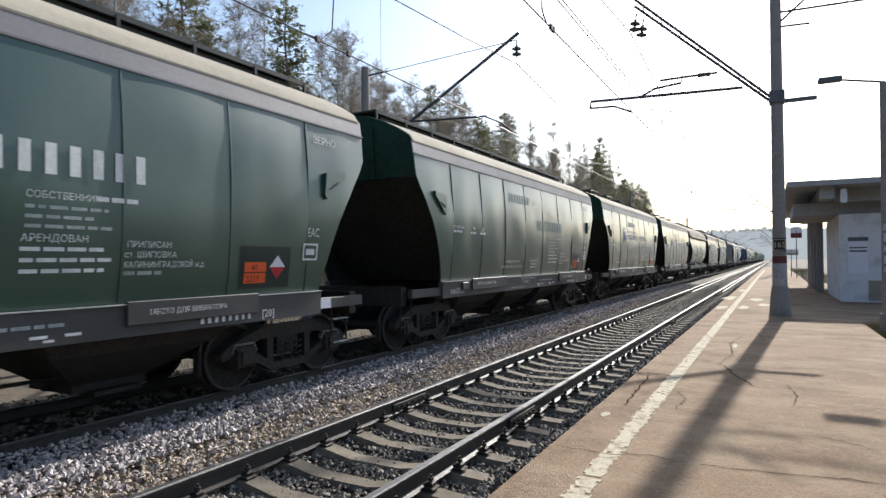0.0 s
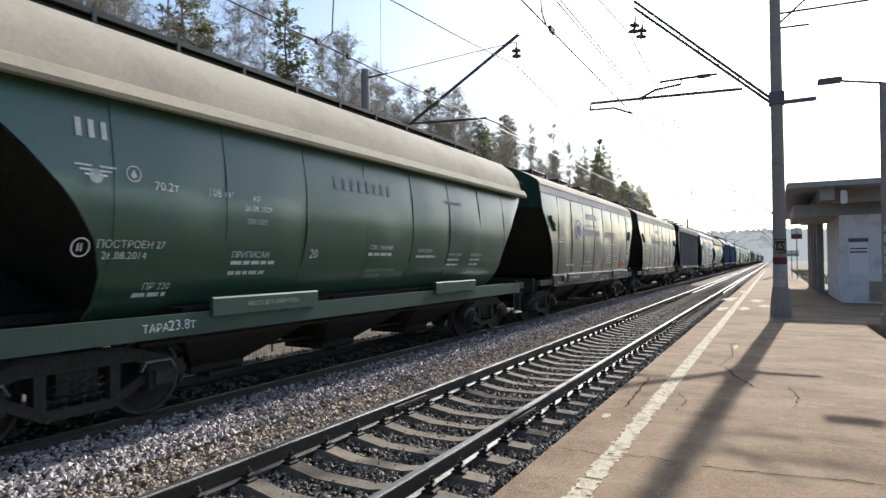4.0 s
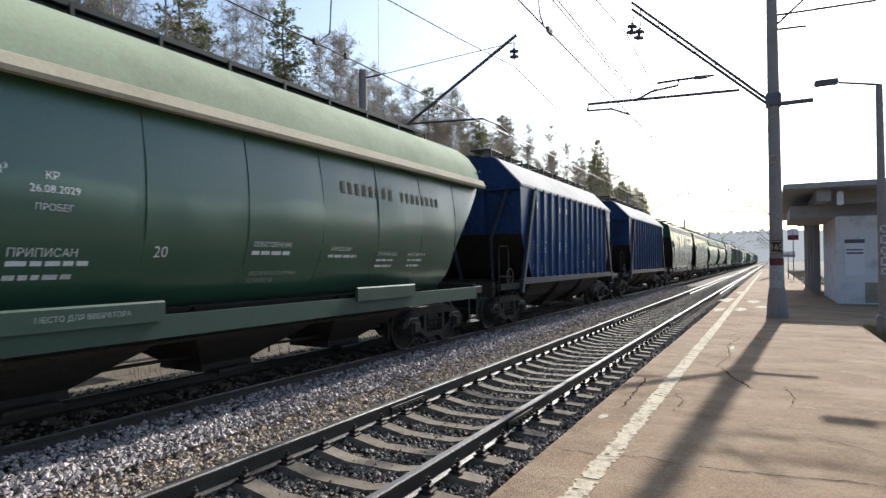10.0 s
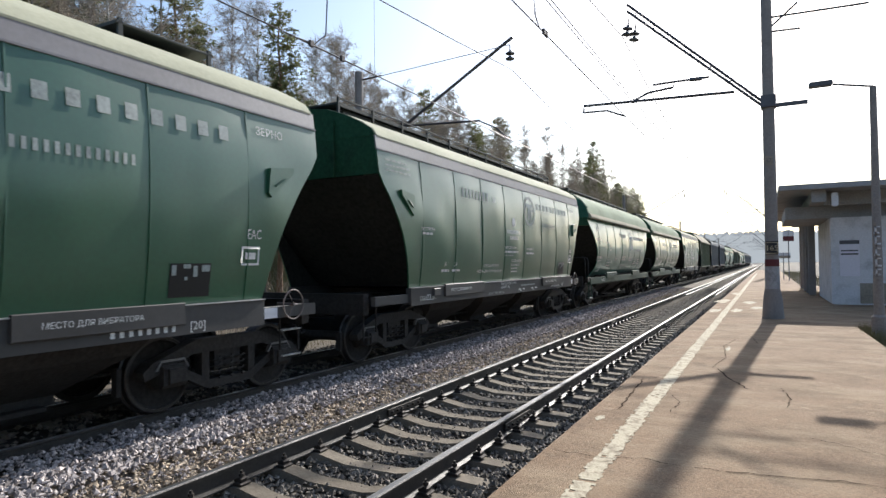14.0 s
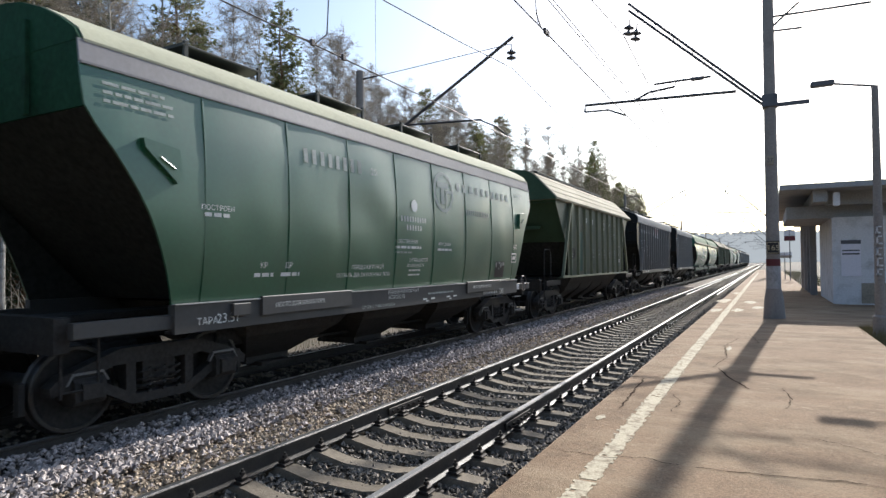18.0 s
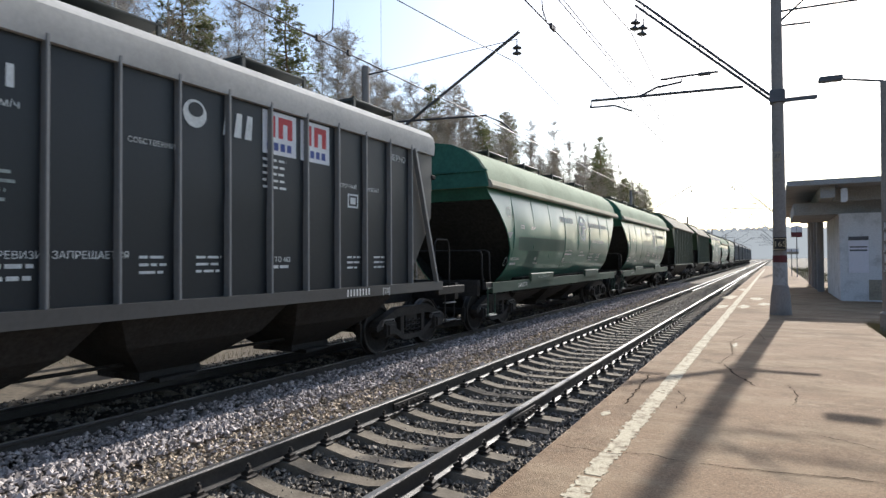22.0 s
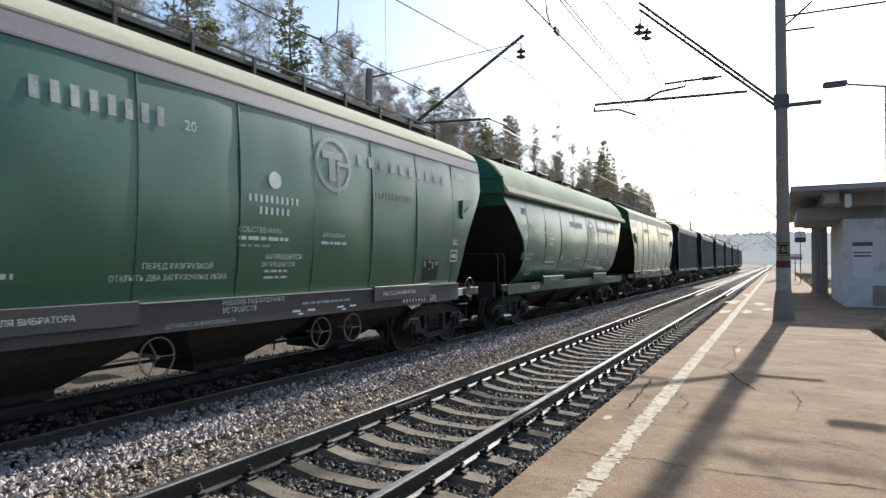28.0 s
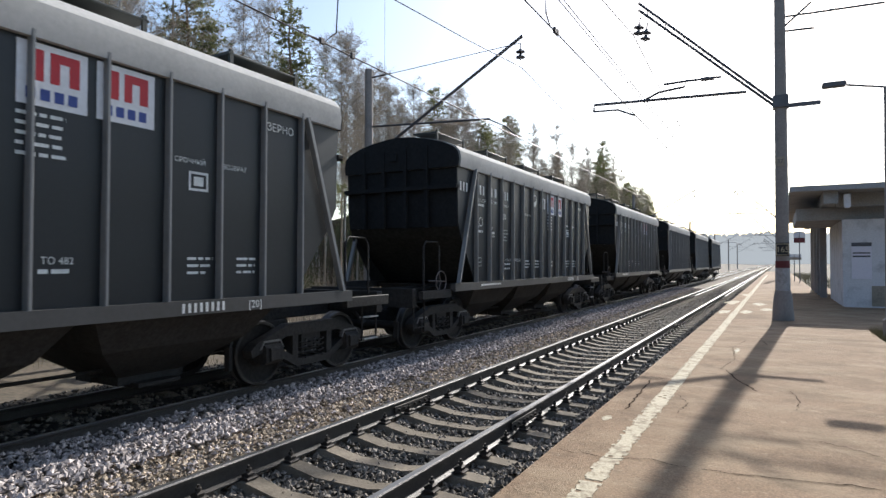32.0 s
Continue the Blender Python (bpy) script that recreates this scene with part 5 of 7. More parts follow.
def eave_bar():
    g = Geo()
    g.prism([(-0.07, 3.57), (0.03, 3.57), (0.045, 3.62), (-0.02, 3.75), (-0.07, 3.77)], -6.72, 6.72)
    return g


def board_prism(y0, y1, z):
    g = Geo()
    g.prism([(-0.03, z - 0.02), (0.035, z - 0.02), (0.035, z + 0.19), (0.02, z + 0.21), (-0.03, z + 0.21)], y0, y1)
    return g


def eaved_hopper(name, at, label, body, roof, eave, long_walk, seed, group):
    """Older hopper with a barrel belly, projecting eaves and a rounded roof."""
    w = empty(name, at, label, "grain wagon", group)
    end_mat = EAVED_ENDS[body.name]
    seams = EAVED_SEAMS
    for s in (1, -1):
        for i in range(len(seams) - 1) if s > 0 else ():
            part("side_plate", side_slab(EAVED, 1.22, 3.62, seams[i], seams[i + 1], s, 14, 7, DENT, seed, seams=seams), [body, SHADE_GRIME], w, smooth=50)
        if s < 0:
            part("side_plate", lambda: side_slab(EAVED, 1.22, 3.62, -7.0, 7.0, s, 9, 10), [body, SHADE_GRIME], w, key=("eaved_far", body.name), smooth=50)
        for q in seams[1:-1] if s > 0 else ():
            part("seam", lambda: seam_strip(EAVED, q, s, 1.3, 3.55, 0.02, 0.01), body, w, key=("eseam", q, s, body.name))
        part("end_wall", lambda: end_slab(EAVED, EAVED_END, 3.31, 3.62, s, 3), end_mat, w, key=("eaved_end", s, body.name))
        part("end_slope_sheet", lambda: end_slab(EAVED, EAVED_END, 1.22, 3.3, s, 9), SHADE_GRIME, w, "slope sheet blackened by grime and painted shade", key=("eaved_slope", s))
        part("eave", lambda: eave_bar(), eave, w, at=pose(s * 1.62, 0, 0, 0, 0, 0 if s > 0 else 180), key=("eave", eave.name))
        def gable():
            g = Geo()
            g.prism([(x - 0.02 if x > 0 else 0, z) for x, z in EAVED_ROOF] + [(-x + 0.02, z) for x, z in reversed(EAVED_ROOF[:-1])], -0.03, 0.03)
            return g
        part("end_gable", gable, end_mat, w, at=pose(0, s * 6.68, 0), key=("egable", body.name))
        part("gable_lip", lambda: boxes((-1.5, 1.5, -0.02, 0.05, 3.98, 4.02)), end_mat, w, at=pose(0, s * 6.7, 0, 0, 0, 0 if s > 0 else 180), key=("glip", body.name))
    part("roof", lambda: roof_shell([(x + 0.006, z + 0.006) for x, z in EAVED_ROOF], 6.64, 3.6), roof, w, key=("eaved_roof", roof.name), smooth=25)
    walkway(w, 5.9 if long_walk else 0, 4.9 if long_walk else 4.84, long_walk)
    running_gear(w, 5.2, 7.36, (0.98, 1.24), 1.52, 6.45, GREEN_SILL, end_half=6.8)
    for y0, y1, z in ((-3.85, -1.9, 1.2), (1.75, 3.6, 1.2)):
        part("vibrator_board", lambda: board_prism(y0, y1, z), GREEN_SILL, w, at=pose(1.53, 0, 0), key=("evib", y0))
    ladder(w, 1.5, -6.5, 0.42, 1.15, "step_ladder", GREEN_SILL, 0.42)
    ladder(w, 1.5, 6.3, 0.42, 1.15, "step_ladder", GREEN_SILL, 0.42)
    part("platform_rail", lambda: tubes(0.022, [(1.4, -6.72, 1.2), (1.4, -6.82, 1.45), (1.4, -6.82, 1.92), (1.36, -6.82, 2.0), (1.28, -6.82, 2.03), (-1.28, -6.82, 2.03), (-1.36, -6.82, 2.0), (-1.4, -6.82, 1.92), (-1.4, -6.82, 1.2)]), BLACK_IRON, w, key="prail", smooth=60)
    part("grab_rail", lambda: tubes(0.022, [(1.4, -6.3, 1.2), (1.4, -6.38, 1.4), (1.4, -6.38, 1.92), (1.37, -6.38, 2.0), (1.28, -6.38, 2.04), (1.1, -6.38, 2.04)]), BLACK_IRON, w, key="egrab", smooth=60)
    part("side_pipe", lambda: tubes(0.03, [(1.25, -4.6, 0.9), (1.25, 4.6, 0.9)]), BLACK_IRON, w, key="side_pipe")
    return w


def ribbed_hopper(name, at, label, body, roof, rib, sill, levels, ends, section, ribs, strut, seed, group, roof_half, sill_half, eaved=False, long_walk=False, bolster=5.2, strut_wide=0.07):
    """Hopper with flat sides and upright pressed ribs."""
    w = empty(name, at, label, "grain wagon", group)
    end_mat = END_GREEN if eaved else dulled(body)
    top, ue = levels[-1][0], levels[-1][2]
    cuts = [-7.0] + ribs + [7.0]
    for s in (1, -1):
        for i in range(len(cuts) - 1) if s > 0 else ():
            part("side_plate", side_slab(levels, 1.36, top, cuts[i], cuts[i + 1], s, 8, 3, 0.009, seed, seams=cuts), [body, SHADE_GRIME], w, smooth=50)
        if s < 0:
            part("side_plate", lambda: side_slab(levels, 1.36, top, -7.0, 7.0, s, 5, 6), [body, SHADE_GRIME], w, key=("rib_far", body.name, levels[0], len(ribs)))
        for q in ribs:
            part("rib", lambda: rib_bar(top), rib, w, at=pose(s * 1.5, q, 0, 0, 0, 0 if s > 0 else 180), key=("rib", top, rib.name))
        knee = 2.62 if not eaved else 2.55
        part("end_wall", lambda: end_slab(levels, ends, knee, top, s, 8), end_mat, w, key=("rib_end", s, body.name, levels[0], levels[-1]))
        part("end_slope_sheet", lambda: end_slab(levels, ends, 1.36, knee - 0.01, s, 6), SHADE_GRIME, w, "slope sheet blackened by grime and painted shade", key=("rib_slope", s, levels[0], levels[-1]))
        def gable():
            g = Geo()
            g.prism([(max(0, x - 0.04), z) for x, z in section] + [(-max(0, x - 0.04), z) for x, z in reversed(section[:-1])], -0.03, 0.03)
            return g
        part("end_gable", gable, end_mat, w, at=pose(0, s * (roof_half - 0.03), 0), key=("rgable", body.name, roof_half, section[-1]))
        if section is RIBBED_ROOF:
            for q in (-0.98, -0.42, 0.18, 0.74):
                part("end_rib", lambda: boxes((-0.045, 0.045, -0.06, 0.03, 2.6, 4.47), cut=0.015), end_mat, w, at=pose(q, s * (ue + 0.05), 0, 0, 0, 0 if s > 0 else 180), key=("erib", body.name, top))
            part("end_beam", lambda: boxes((-1.53, 1.53, -0.05, 0.07, -0.045, 0.045), cut=0.02), end_mat, w, at=pose(0, s * (ue + 0.03), 3.5, 0, 0, 0 if s > 0 else 180), key=("ebeam", body.name))
            part("end_hatch", lambda: boxes((-0.09, 0.09, -0.03, 0.05, 4.15, 4.35), cut=0.02), end_mat, w, at=pose(-0.12, s * (ue + 0.05), 0, 0, 0, 0 if s > 0 else 180), key=("ehatch", body.name))
        elif section is FACET_ROOF:
            for q in (-0.34, 0.34):
                part("end_post", lambda: boxes((-0.085, 0.085, -0.06, 0.09, 2.6, 4.74), cut=0.02), end_mat, w, at=pose(q, s * (ue + 0.03), 0, 0, 0, 0 if s > 0 else 180), key=("epost", body.name))
            for a, b in ((-1.5, -0.44), (-0.25, 0.25), (0.44, 1.5)):
                part("end_beam", lambda: boxes((a, b, -0.05, 0.06, -0.04, 0.04), cut=0.02), end_mat, w, at=pose(0, s * (ue + 0.03), 3.9, 0, 0, 0 if s > 0 else 180), key=("ebeam", body.name, a))
            part("end_hatch", lambda: boxes((-0.12, 0.12, 0.0, 0.07, 4.4, 4.62), cut=0.02), end_mat, w, at=pose(0.0, s * (ue + 0.1), 0, 0, 0, 0 if s > 0 else 180), key=("ehatch", body.name))
            for q in (-1, 1):
                part("end_brace", lambda: tubes(0.055, [(1.12, 0.06, 3.86), (0.62, 0.08, 2.5), (0.5, -0.3, 1.3)], sides=4), sill, w, at=Matrix.Translation((0, s * ue, 0)) @ Matrix.Diagonal((q, s, 1, 1)), key=("brace", body.name, q, s))
        else:
            part("end_stiffener", lambda: boxes((-0.75, 0.75, -0.06, 0.1, 2.98, 3.1), cut=0.03), end_mat, w, at=pose(0, s * 5.02, 0, 0, 0, 0 if s > 0 else 180), key=("slant_stiff", body.name))
            part("gable_rungs", lambda: tubes(0.014, *[[(a - 0.17, 0.0, z), (a - 0.17, 0.06, z), (a + 0.17, 0.06, z), (a + 0.17, 0.0, z)] for a, z in ((-0.12, 4.1), (-0.1, 4.38), (0.1, 4.66), (-0.3, 4.55))], sides=5), end_mat, w, at=pose(0, s * roof_half, 0, 0, 0, 0 if s > 0 else 180), key=("rungs", body.name))
            part("end_beam", lambda: boxes((-1.52, 1.52, 0.0, 0.1, -0.05, 0.05), cut=0.02), end_mat, w, at=pose(0, s * (ue - 0.02), 3.86, 0, 0, 0 if s > 0 else 180), key=("ebeam", body.name))
        if strut:
            for q in (-1, 1):
                part("corner_strut", lambda: strut_bar(strut, strut_wide), sill if body is BLUE_DEEP else rib, w, at=pose(s * 1.52, 0, 0) if q < 0 else Matrix.Translation((s * 1.52, -0.17 if body is BLUE_DEEP else 0, 0)) @ Matrix.Diagonal((1, -1, 1, 1)), key=("strut", q, rib.name, strut))
    part("roof", lambda: roof_shell([(x, z + 0.008) for x, z in section], roof_half - 0.07, section[0][1]), roof, w, key=("rroof", roof.name, roof_half, section[-1]), smooth=25)
    walkway(w, 4.7 if long_walk else 0, section[-1][1] + (0.08 if long_walk else 0.2), long_walk, [-4.6 + 1.53 * i for i in range(7)] if section is FACET_ROOF else (-3.75, -0.93, 1.9, 4.7))
    if eaved:
        for q in (0.95, 1.2, 1.42):
            z = float(np.interp(-q, [-x for x, _ in section[2:]], [z for _, z in section[2:]]))
            for s in (-1, 1):
                part("roof_ridge", lambda: boxes((-0.02, 0.02, 0.1 - roof_half, roof_half - 0.1, -0.03, 0.016), cut=0.006), roof, w, at=pose(s * q, 0, z), key=("ridge", roof.name))
    running_gear(w, bolster, 7.36, (1.2, 1.37) if not eaved else (1.3, 1.37), 1.6, sill_half, sill, chutes=(-2.7, -0.9, 0.9, 2.7) if eaved else (-2.8, 0.0, 2.8))
    ladder(w, -1.2, ue + 0.25, 1.2, 4.2, along=False)
    ladder(w, 1.25, -6.5, 0.45, 1.2, "step", width=0.42)
    ladder(w, 1.25, 6.5, 0.45, 1.2, "step", width=0.42)
    if not eaved:
        for q in (-2.15, 0.78, 1.92) if levels is LONG else ():
            hand_wheel(w, 1.6, q, 0.85, 0.22)
        if levels is LONG:
            part("wheel_rod", lambda: tubes(0.016, [(1.62, 0.2, 0.86), (1.62, 4.4, 0.86)], sides=5), BLACK_IRON, w, key="wrod")
        hand_wheel(w, 1.35, -5.75 if levels is RIBBED else -6.1, 1.42, 0.22)
    if eaved:
        for q in (-1, 1):
            part("strut_gusset", lambda: boxes((0.0, 0.1, -0.1, 0.1, 3.68, 3.92), cut=0.02), rib, w, at=pose(1.52, q * 4.2, 0), key=("gusset", rib.name))
        part("air_tank", lambda: lathe_of((0, 0, 0), [(-0.3, 0.02), (-0.27, 0.1), (-0.2, 0.14), (0.2, 0.14), (0.27, 0.1), (0.3, 0.02)], "y", 14), BLACK_IRON, w, "black steel air tank", at=pose(1.0, 4.95, 1.76), key="air_tank", smooth=40)
        part("tank_stand", lambda: tubes(0.03, [(1.0, 4.8, 1.64), (0.9, 4.6, 1.2)], [(1.0, 5.1, 1.64), (0.9, 5.3, 1.2)]), BLACK_IRON, w, key="tank_stand")
    for q in (-1, 1):
        part("hand_rail", lambda: tubes(0.02, [(1.3, -6.4, 1.26), (1.3, -6.4, 2.15), (1.3, -6.3, 2.25), (1.3, -5.85, 2.25), (1.3, -5.75, 2.15), (1.3, -5.75, 1.26)]), BLACK_IRON, w, at=pose(0, 0, 0) if q < 0 else Matrix.Diagonal((1, -1, 1, 1)), key=("hrail", q), smooth=60)
    return w


def rib_bar(top):
    g = Geo()
    g.prism([(-0.01, -0.024), (0.07, -0.021), (0.085, -0.012), (0.085, 0.012), (0.07, 0.021), (-0.01, 0.024)], 1.36, top, axis="z")
    return g


def strut_bar(ends, wide):
    (y0, z0), (y1, z1) = ends
    g = Geo()
    d = Vector((0, y1 - y0, z1 - z0)).normalized()
    n = Vector((0, -d.z, d.y)) * wide
    for a, b in ((0.0, 0.09),):
        p = [(a, y0 - n.y, z0 - n.z), (a, y0 + n.y, z0 + n.z), (a, y1 + n.y, z1 + n.z), (a, y1 - n.y, z1 - n.z)]
        q = [(b, y, z) for _, y, z in p]
        g.quad(*q)
        g.quad(*reversed(p))
        for k in range(4):
            j = (k + 1) % 4
            g.quad(p[k], p[j], q[j], q[k])
    return g


# Near-black slope sheets and inner faces: grime, with shade put into the colour
SHADE_GRIME = material("shade_and_grime", (0.032, 0.032, 0.03), 0.9, 0, 12, 0.3, 1.5, 0.5, (0.024, 0.022, 0.02), 0.1, 20, spec=0.1)
GREENS = [paint("wagon_green_%d" % i, c, 0.4, 0.3, 0.85, 0.5) for i, c in enumerate([(0.019, 0.064, 0.042), (0.016, 0.098, 0.046), (0.026, 0.165, 0.108), (0.026, 0.085, 0.051), (0.015, 0.104, 0.048)])]
EAVED_ENDS = {m.name: material(m.name + "_end", [v * 0.75 + 0.022 for v in BASES[m.name]], 0.7, 0, 14, 0.15, 0.9, 0.5, 0.5, 0.06, 12, spec=0.2) for m in GREENS}
END_GREEN = paint("slanted_end_green", (0.06, 0.1, 0.062), 0.75, 0.5, spec=0.15)
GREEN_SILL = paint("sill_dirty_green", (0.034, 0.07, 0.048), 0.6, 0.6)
BLUE = paint("wagon_blue", (0.026, 0.105, 0.215), 0.4, 0.3, 0.8)
BLUE_DEEP = paint("wagon_deep_blue", (0.014, 0.052, 0.16), 0.45, 0.25, 0.3)
BLUE_BAND = paint("band_blue", (0.03, 0.065, 0.15), 0.45, 0.3)
BLACK = paint("wagon_graphite", (0.014, 0.0165, 0.019), 0.5, 0.2, 0.1)
# Ribs far lighter than the plates: the light they catch is in the colour
RIB_GREY = paint("rib_graphite_lit", (0.2, 0.203, 0.203), 0.5, 0.35)
ROOF_GREEN = paint("roof_pale_green", (0.30, 0.345, 0.245), 0.85, 0.45, spec=0.08)
ROOF_LIME = paint("roof_pale_lime", (0.42, 0.415, 0.31), 0.85, 0.4, spec=0.08)
SAGE = paint("wagon_sage", (0.085, 0.105, 0.068), 0.5, 0.4)
SAGE_RIB = paint("rib_sage", (0.14, 0.16, 0.105), 0.5, 0.4)
EAVE = paint("eave_beige", (0.42, 0.375, 0.285), 0.85, 0.35, spec=0.08)
BLUE_RIB = paint("rib_blue", (0.022, 0.068, 0.165), 0.42, 0.3)
NAVY = paint("strut_dark_navy", (0.012, 0.022, 0.045), 0.55, 0.5)
OLIVE = paint("wagon_olive", (0.058, 0.084, 0.056), 0.5, 0.45)
OLIVE_RIB = paint("rib_olive", (0.11, 0.125, 0.09), 0.55, 0.4)
RIBS_A = [-4.41 + 0.735 * i for i in range(13)]
RIBS_B = [-4.2 + 0.933 * i for i in range(10)]
RIBS_C = [-5.4 + 0.7714 * i for i in range(15)]
RIBS_D = [-4.2 + 0.7 * i for i in range(13)]
START = 10.97 + 5.55


# play of the couplings
SLACK = {16: 0.2, 21: 0.23, 22: 0.2, 26: 0.15, 27: 0.15, 28: 0.15}


def place(k):
    return pose(RAIL_X, START + PITCH * k + SLACK.get(k, 0.0), RAIL_Z)


GROUP = "wagons of the freight train"
TRAIN = {}


def build_train():
    """Every wagon in order; the run of the train is keyed at the end."""
    green = lambda k, g, walk: smooth_hopper("hopper_wagon", place(k), "green smooth-sided grain hopper wagon with beige roof on rails", GREENS[g], ROOF_LIME if g else BEIGE, BAND, SILL_GREY, walk, k + 3, GROUP)
    barrel = lambda k, g, walk, roof=BEIGE: eaved_hopper("hopper_wagon", place(k), "green barrel-bellied hopper wagon with projecting pale eaves on rails", GREENS[g], roof, EAVE, walk, k + 3, GROUP)
    black = lambda k: ribbed_hopper("hopper_wagon", place(k), "graphite-black ribbed grain hopper wagon with pale grey roof", BLACK, WHITE_ROOF, RIB_GREY, SILL_GREY, RIBBED, RIBBED_END, RIBBED_ROOF, RIBS_A, ((-5.35, 1.37), (-4.5, 3.96)), k + 3, GROUP, 5.35, 5.56, strut_wide=0.028)
    blue = lambda k: ribbed_hopper("hopper_wagon", place(k), "deep blue ribbed grain hopper wagon with pale grey roof", BLUE_DEEP, WHITE_ROOF, BLUE_RIB, NAVY, RIBBED, RIBBED_END, FACET_ROOF, RIBS_D, ((-5.42, 0.98), (-4.36, 3.9)), k + 3, GROUP, 5.38, 5.4, strut_wide=0.075)
    olive = lambda k: ribbed_hopper("hopper_wagon", place(k), "olive-green ribbed hopper wagon with beige roof and slanted ends", *((SAGE, EAVE, SAGE_RIB, SAGE_RIB) if k == 16 else (OLIVE, BEIGE, OLIVE_RIB, OLIVE_RIB)), SLANTED, SLANTED_END, SLANTED_ROOF, RIBS_B, ((-5.25, 1.37), (-4.25, 3.9)), k + 3, GROUP, 6.05, 5.33, eaved=True, long_walk=True, strut_wide=0.045)
    long_black = lambda k, words: ribbed_hopper("hopper_wagon", place(k), words, BLACK, WHITE_ROOF, RIB_GREY, SILL_GREY, LONG, LONG_END, RIBBED_ROOF, RIBS_C, ((-5.36, 1.4), (-4.69, 2.62)), k + 3, GROUP, 6.3, 5.35, bolster=5.24, strut_wide=0.026)
    orders = {-1: (green, 0, True), 0: (green, 0, True), 1: (green, 0, False), 2: (green, 0, False), 3: (barrel, 3, True), 4: (green, 0, False), 5: (green, 0, True), 8: (barrel, 3, True, ROOF_GREEN), 9: (blue,), 10: (blue,), 11: (green, 1, False), 12: (green, 1, True), 13: (barrel, 2, True, ROOF_GREEN), 14: (barrel, 1, True, ROOF_GREEN), 15: (green, 1, False), 16: (olive,), 18: (black,), 19: (barrel, 2, False, ROOF_GREEN), 20: (barrel, 2, False, ROOF_GREEN), 21: (olive,), 22: (olive,), 23: (green, 4, True), 24: (barrel, 2, False, ROOF_GREEN), 25: (green, 4, True)}
    for k in range(26, 32):
        orders[k] = (black,)
    orders[6] = (long_black, "graphite-black long ribbed hopper wagon with an orange painted panel")
    orders[17] = (long_black, "graphite-black long ribbed hopper wagon with pale grey roof")
    for k, order in sorted(orders.items()):
        TRAIN[k] = order[0](k, *order[1:])
    TRAIN[7] = smooth_hopper("hopper_wagon", place(7), "bright blue smooth-sided hopper wagon with yellow slanted stripes", BLUE, PALE_ROOF, BLUE_BAND, SILL_GREY, True, 10, GROUP)


build_train()

# ---- markings on the wagons ----
GLYPHS = {}
ORANGE = paint("marking_orange", (0.62, 0.17, 0.03), 0.5, 0.25)
HAZARD = paint("hazard_orange", (0.75, 0.10, 0.02), 0.5, 0.2)
YELLOW = paint("stripe_yellow", (0.50, 0.42, 0.20), 0.5, 0.35)
LOGO_BLUE = paint("logo_blue", (0.03, 0.06, 0.25), 0.5, 0.2)
LOGO_GREEN = paint("logo_green", (0.02, 0.22, 0.10), 0.5, 0.2)
SHEET = paint("poster_white", (0.72, 0.72, 0.74), 0.5, 0.15)
RED = paint("marking_red", (0.45, 0.02, 0.03), 0.5, 0.2)
FADED = material("lettering_faded", (0.34, 0.38, 0.36), 0.65, 0, 30, 0.2, 6, 0.7, 0.55, 0)
RUSTED = paint("lettering_rusted", (0.12, 0.10, 0.06), 0.6, 0.5)
PATCH_GREEN = paint("touch_up_green", (0.008, 0.075, 0.055), 0.4, 0.3)
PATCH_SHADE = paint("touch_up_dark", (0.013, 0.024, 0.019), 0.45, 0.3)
PATCH_GREY = paint("touch_up_pale", (0.16, 0.20, 0.17), 0.55, 0.4)
CYAN = paint("smear_turquoise", (0.03, 0.16, 0.19), 0.6, 0.5)
DARK_MARK = paint("marking_black", (0.012, 0.012, 0.012), 0.5, 0.2)


def glyphs(text):
    """The flat mesh of a word, one unit high."""
    if text not in GLYPHS:
        c = bpy.data.curves.new("word", "FONT")
        c.body = text
        c.resolution_u = 2
        ob = new("word", c)
        me = bpy.data.meshes.new_from_object(ob)
        v = [tuple(p.co) for p in me.vertices]
        f = [tuple(p.vertices) for p in me.polygons]
        bpy.data.objects.remove(ob)
        bpy.data.meshes.remove(me)
        bpy.data.curves.remove(c)
        GLYPHS[text] = (v, f)
    return GLYPHS[text]


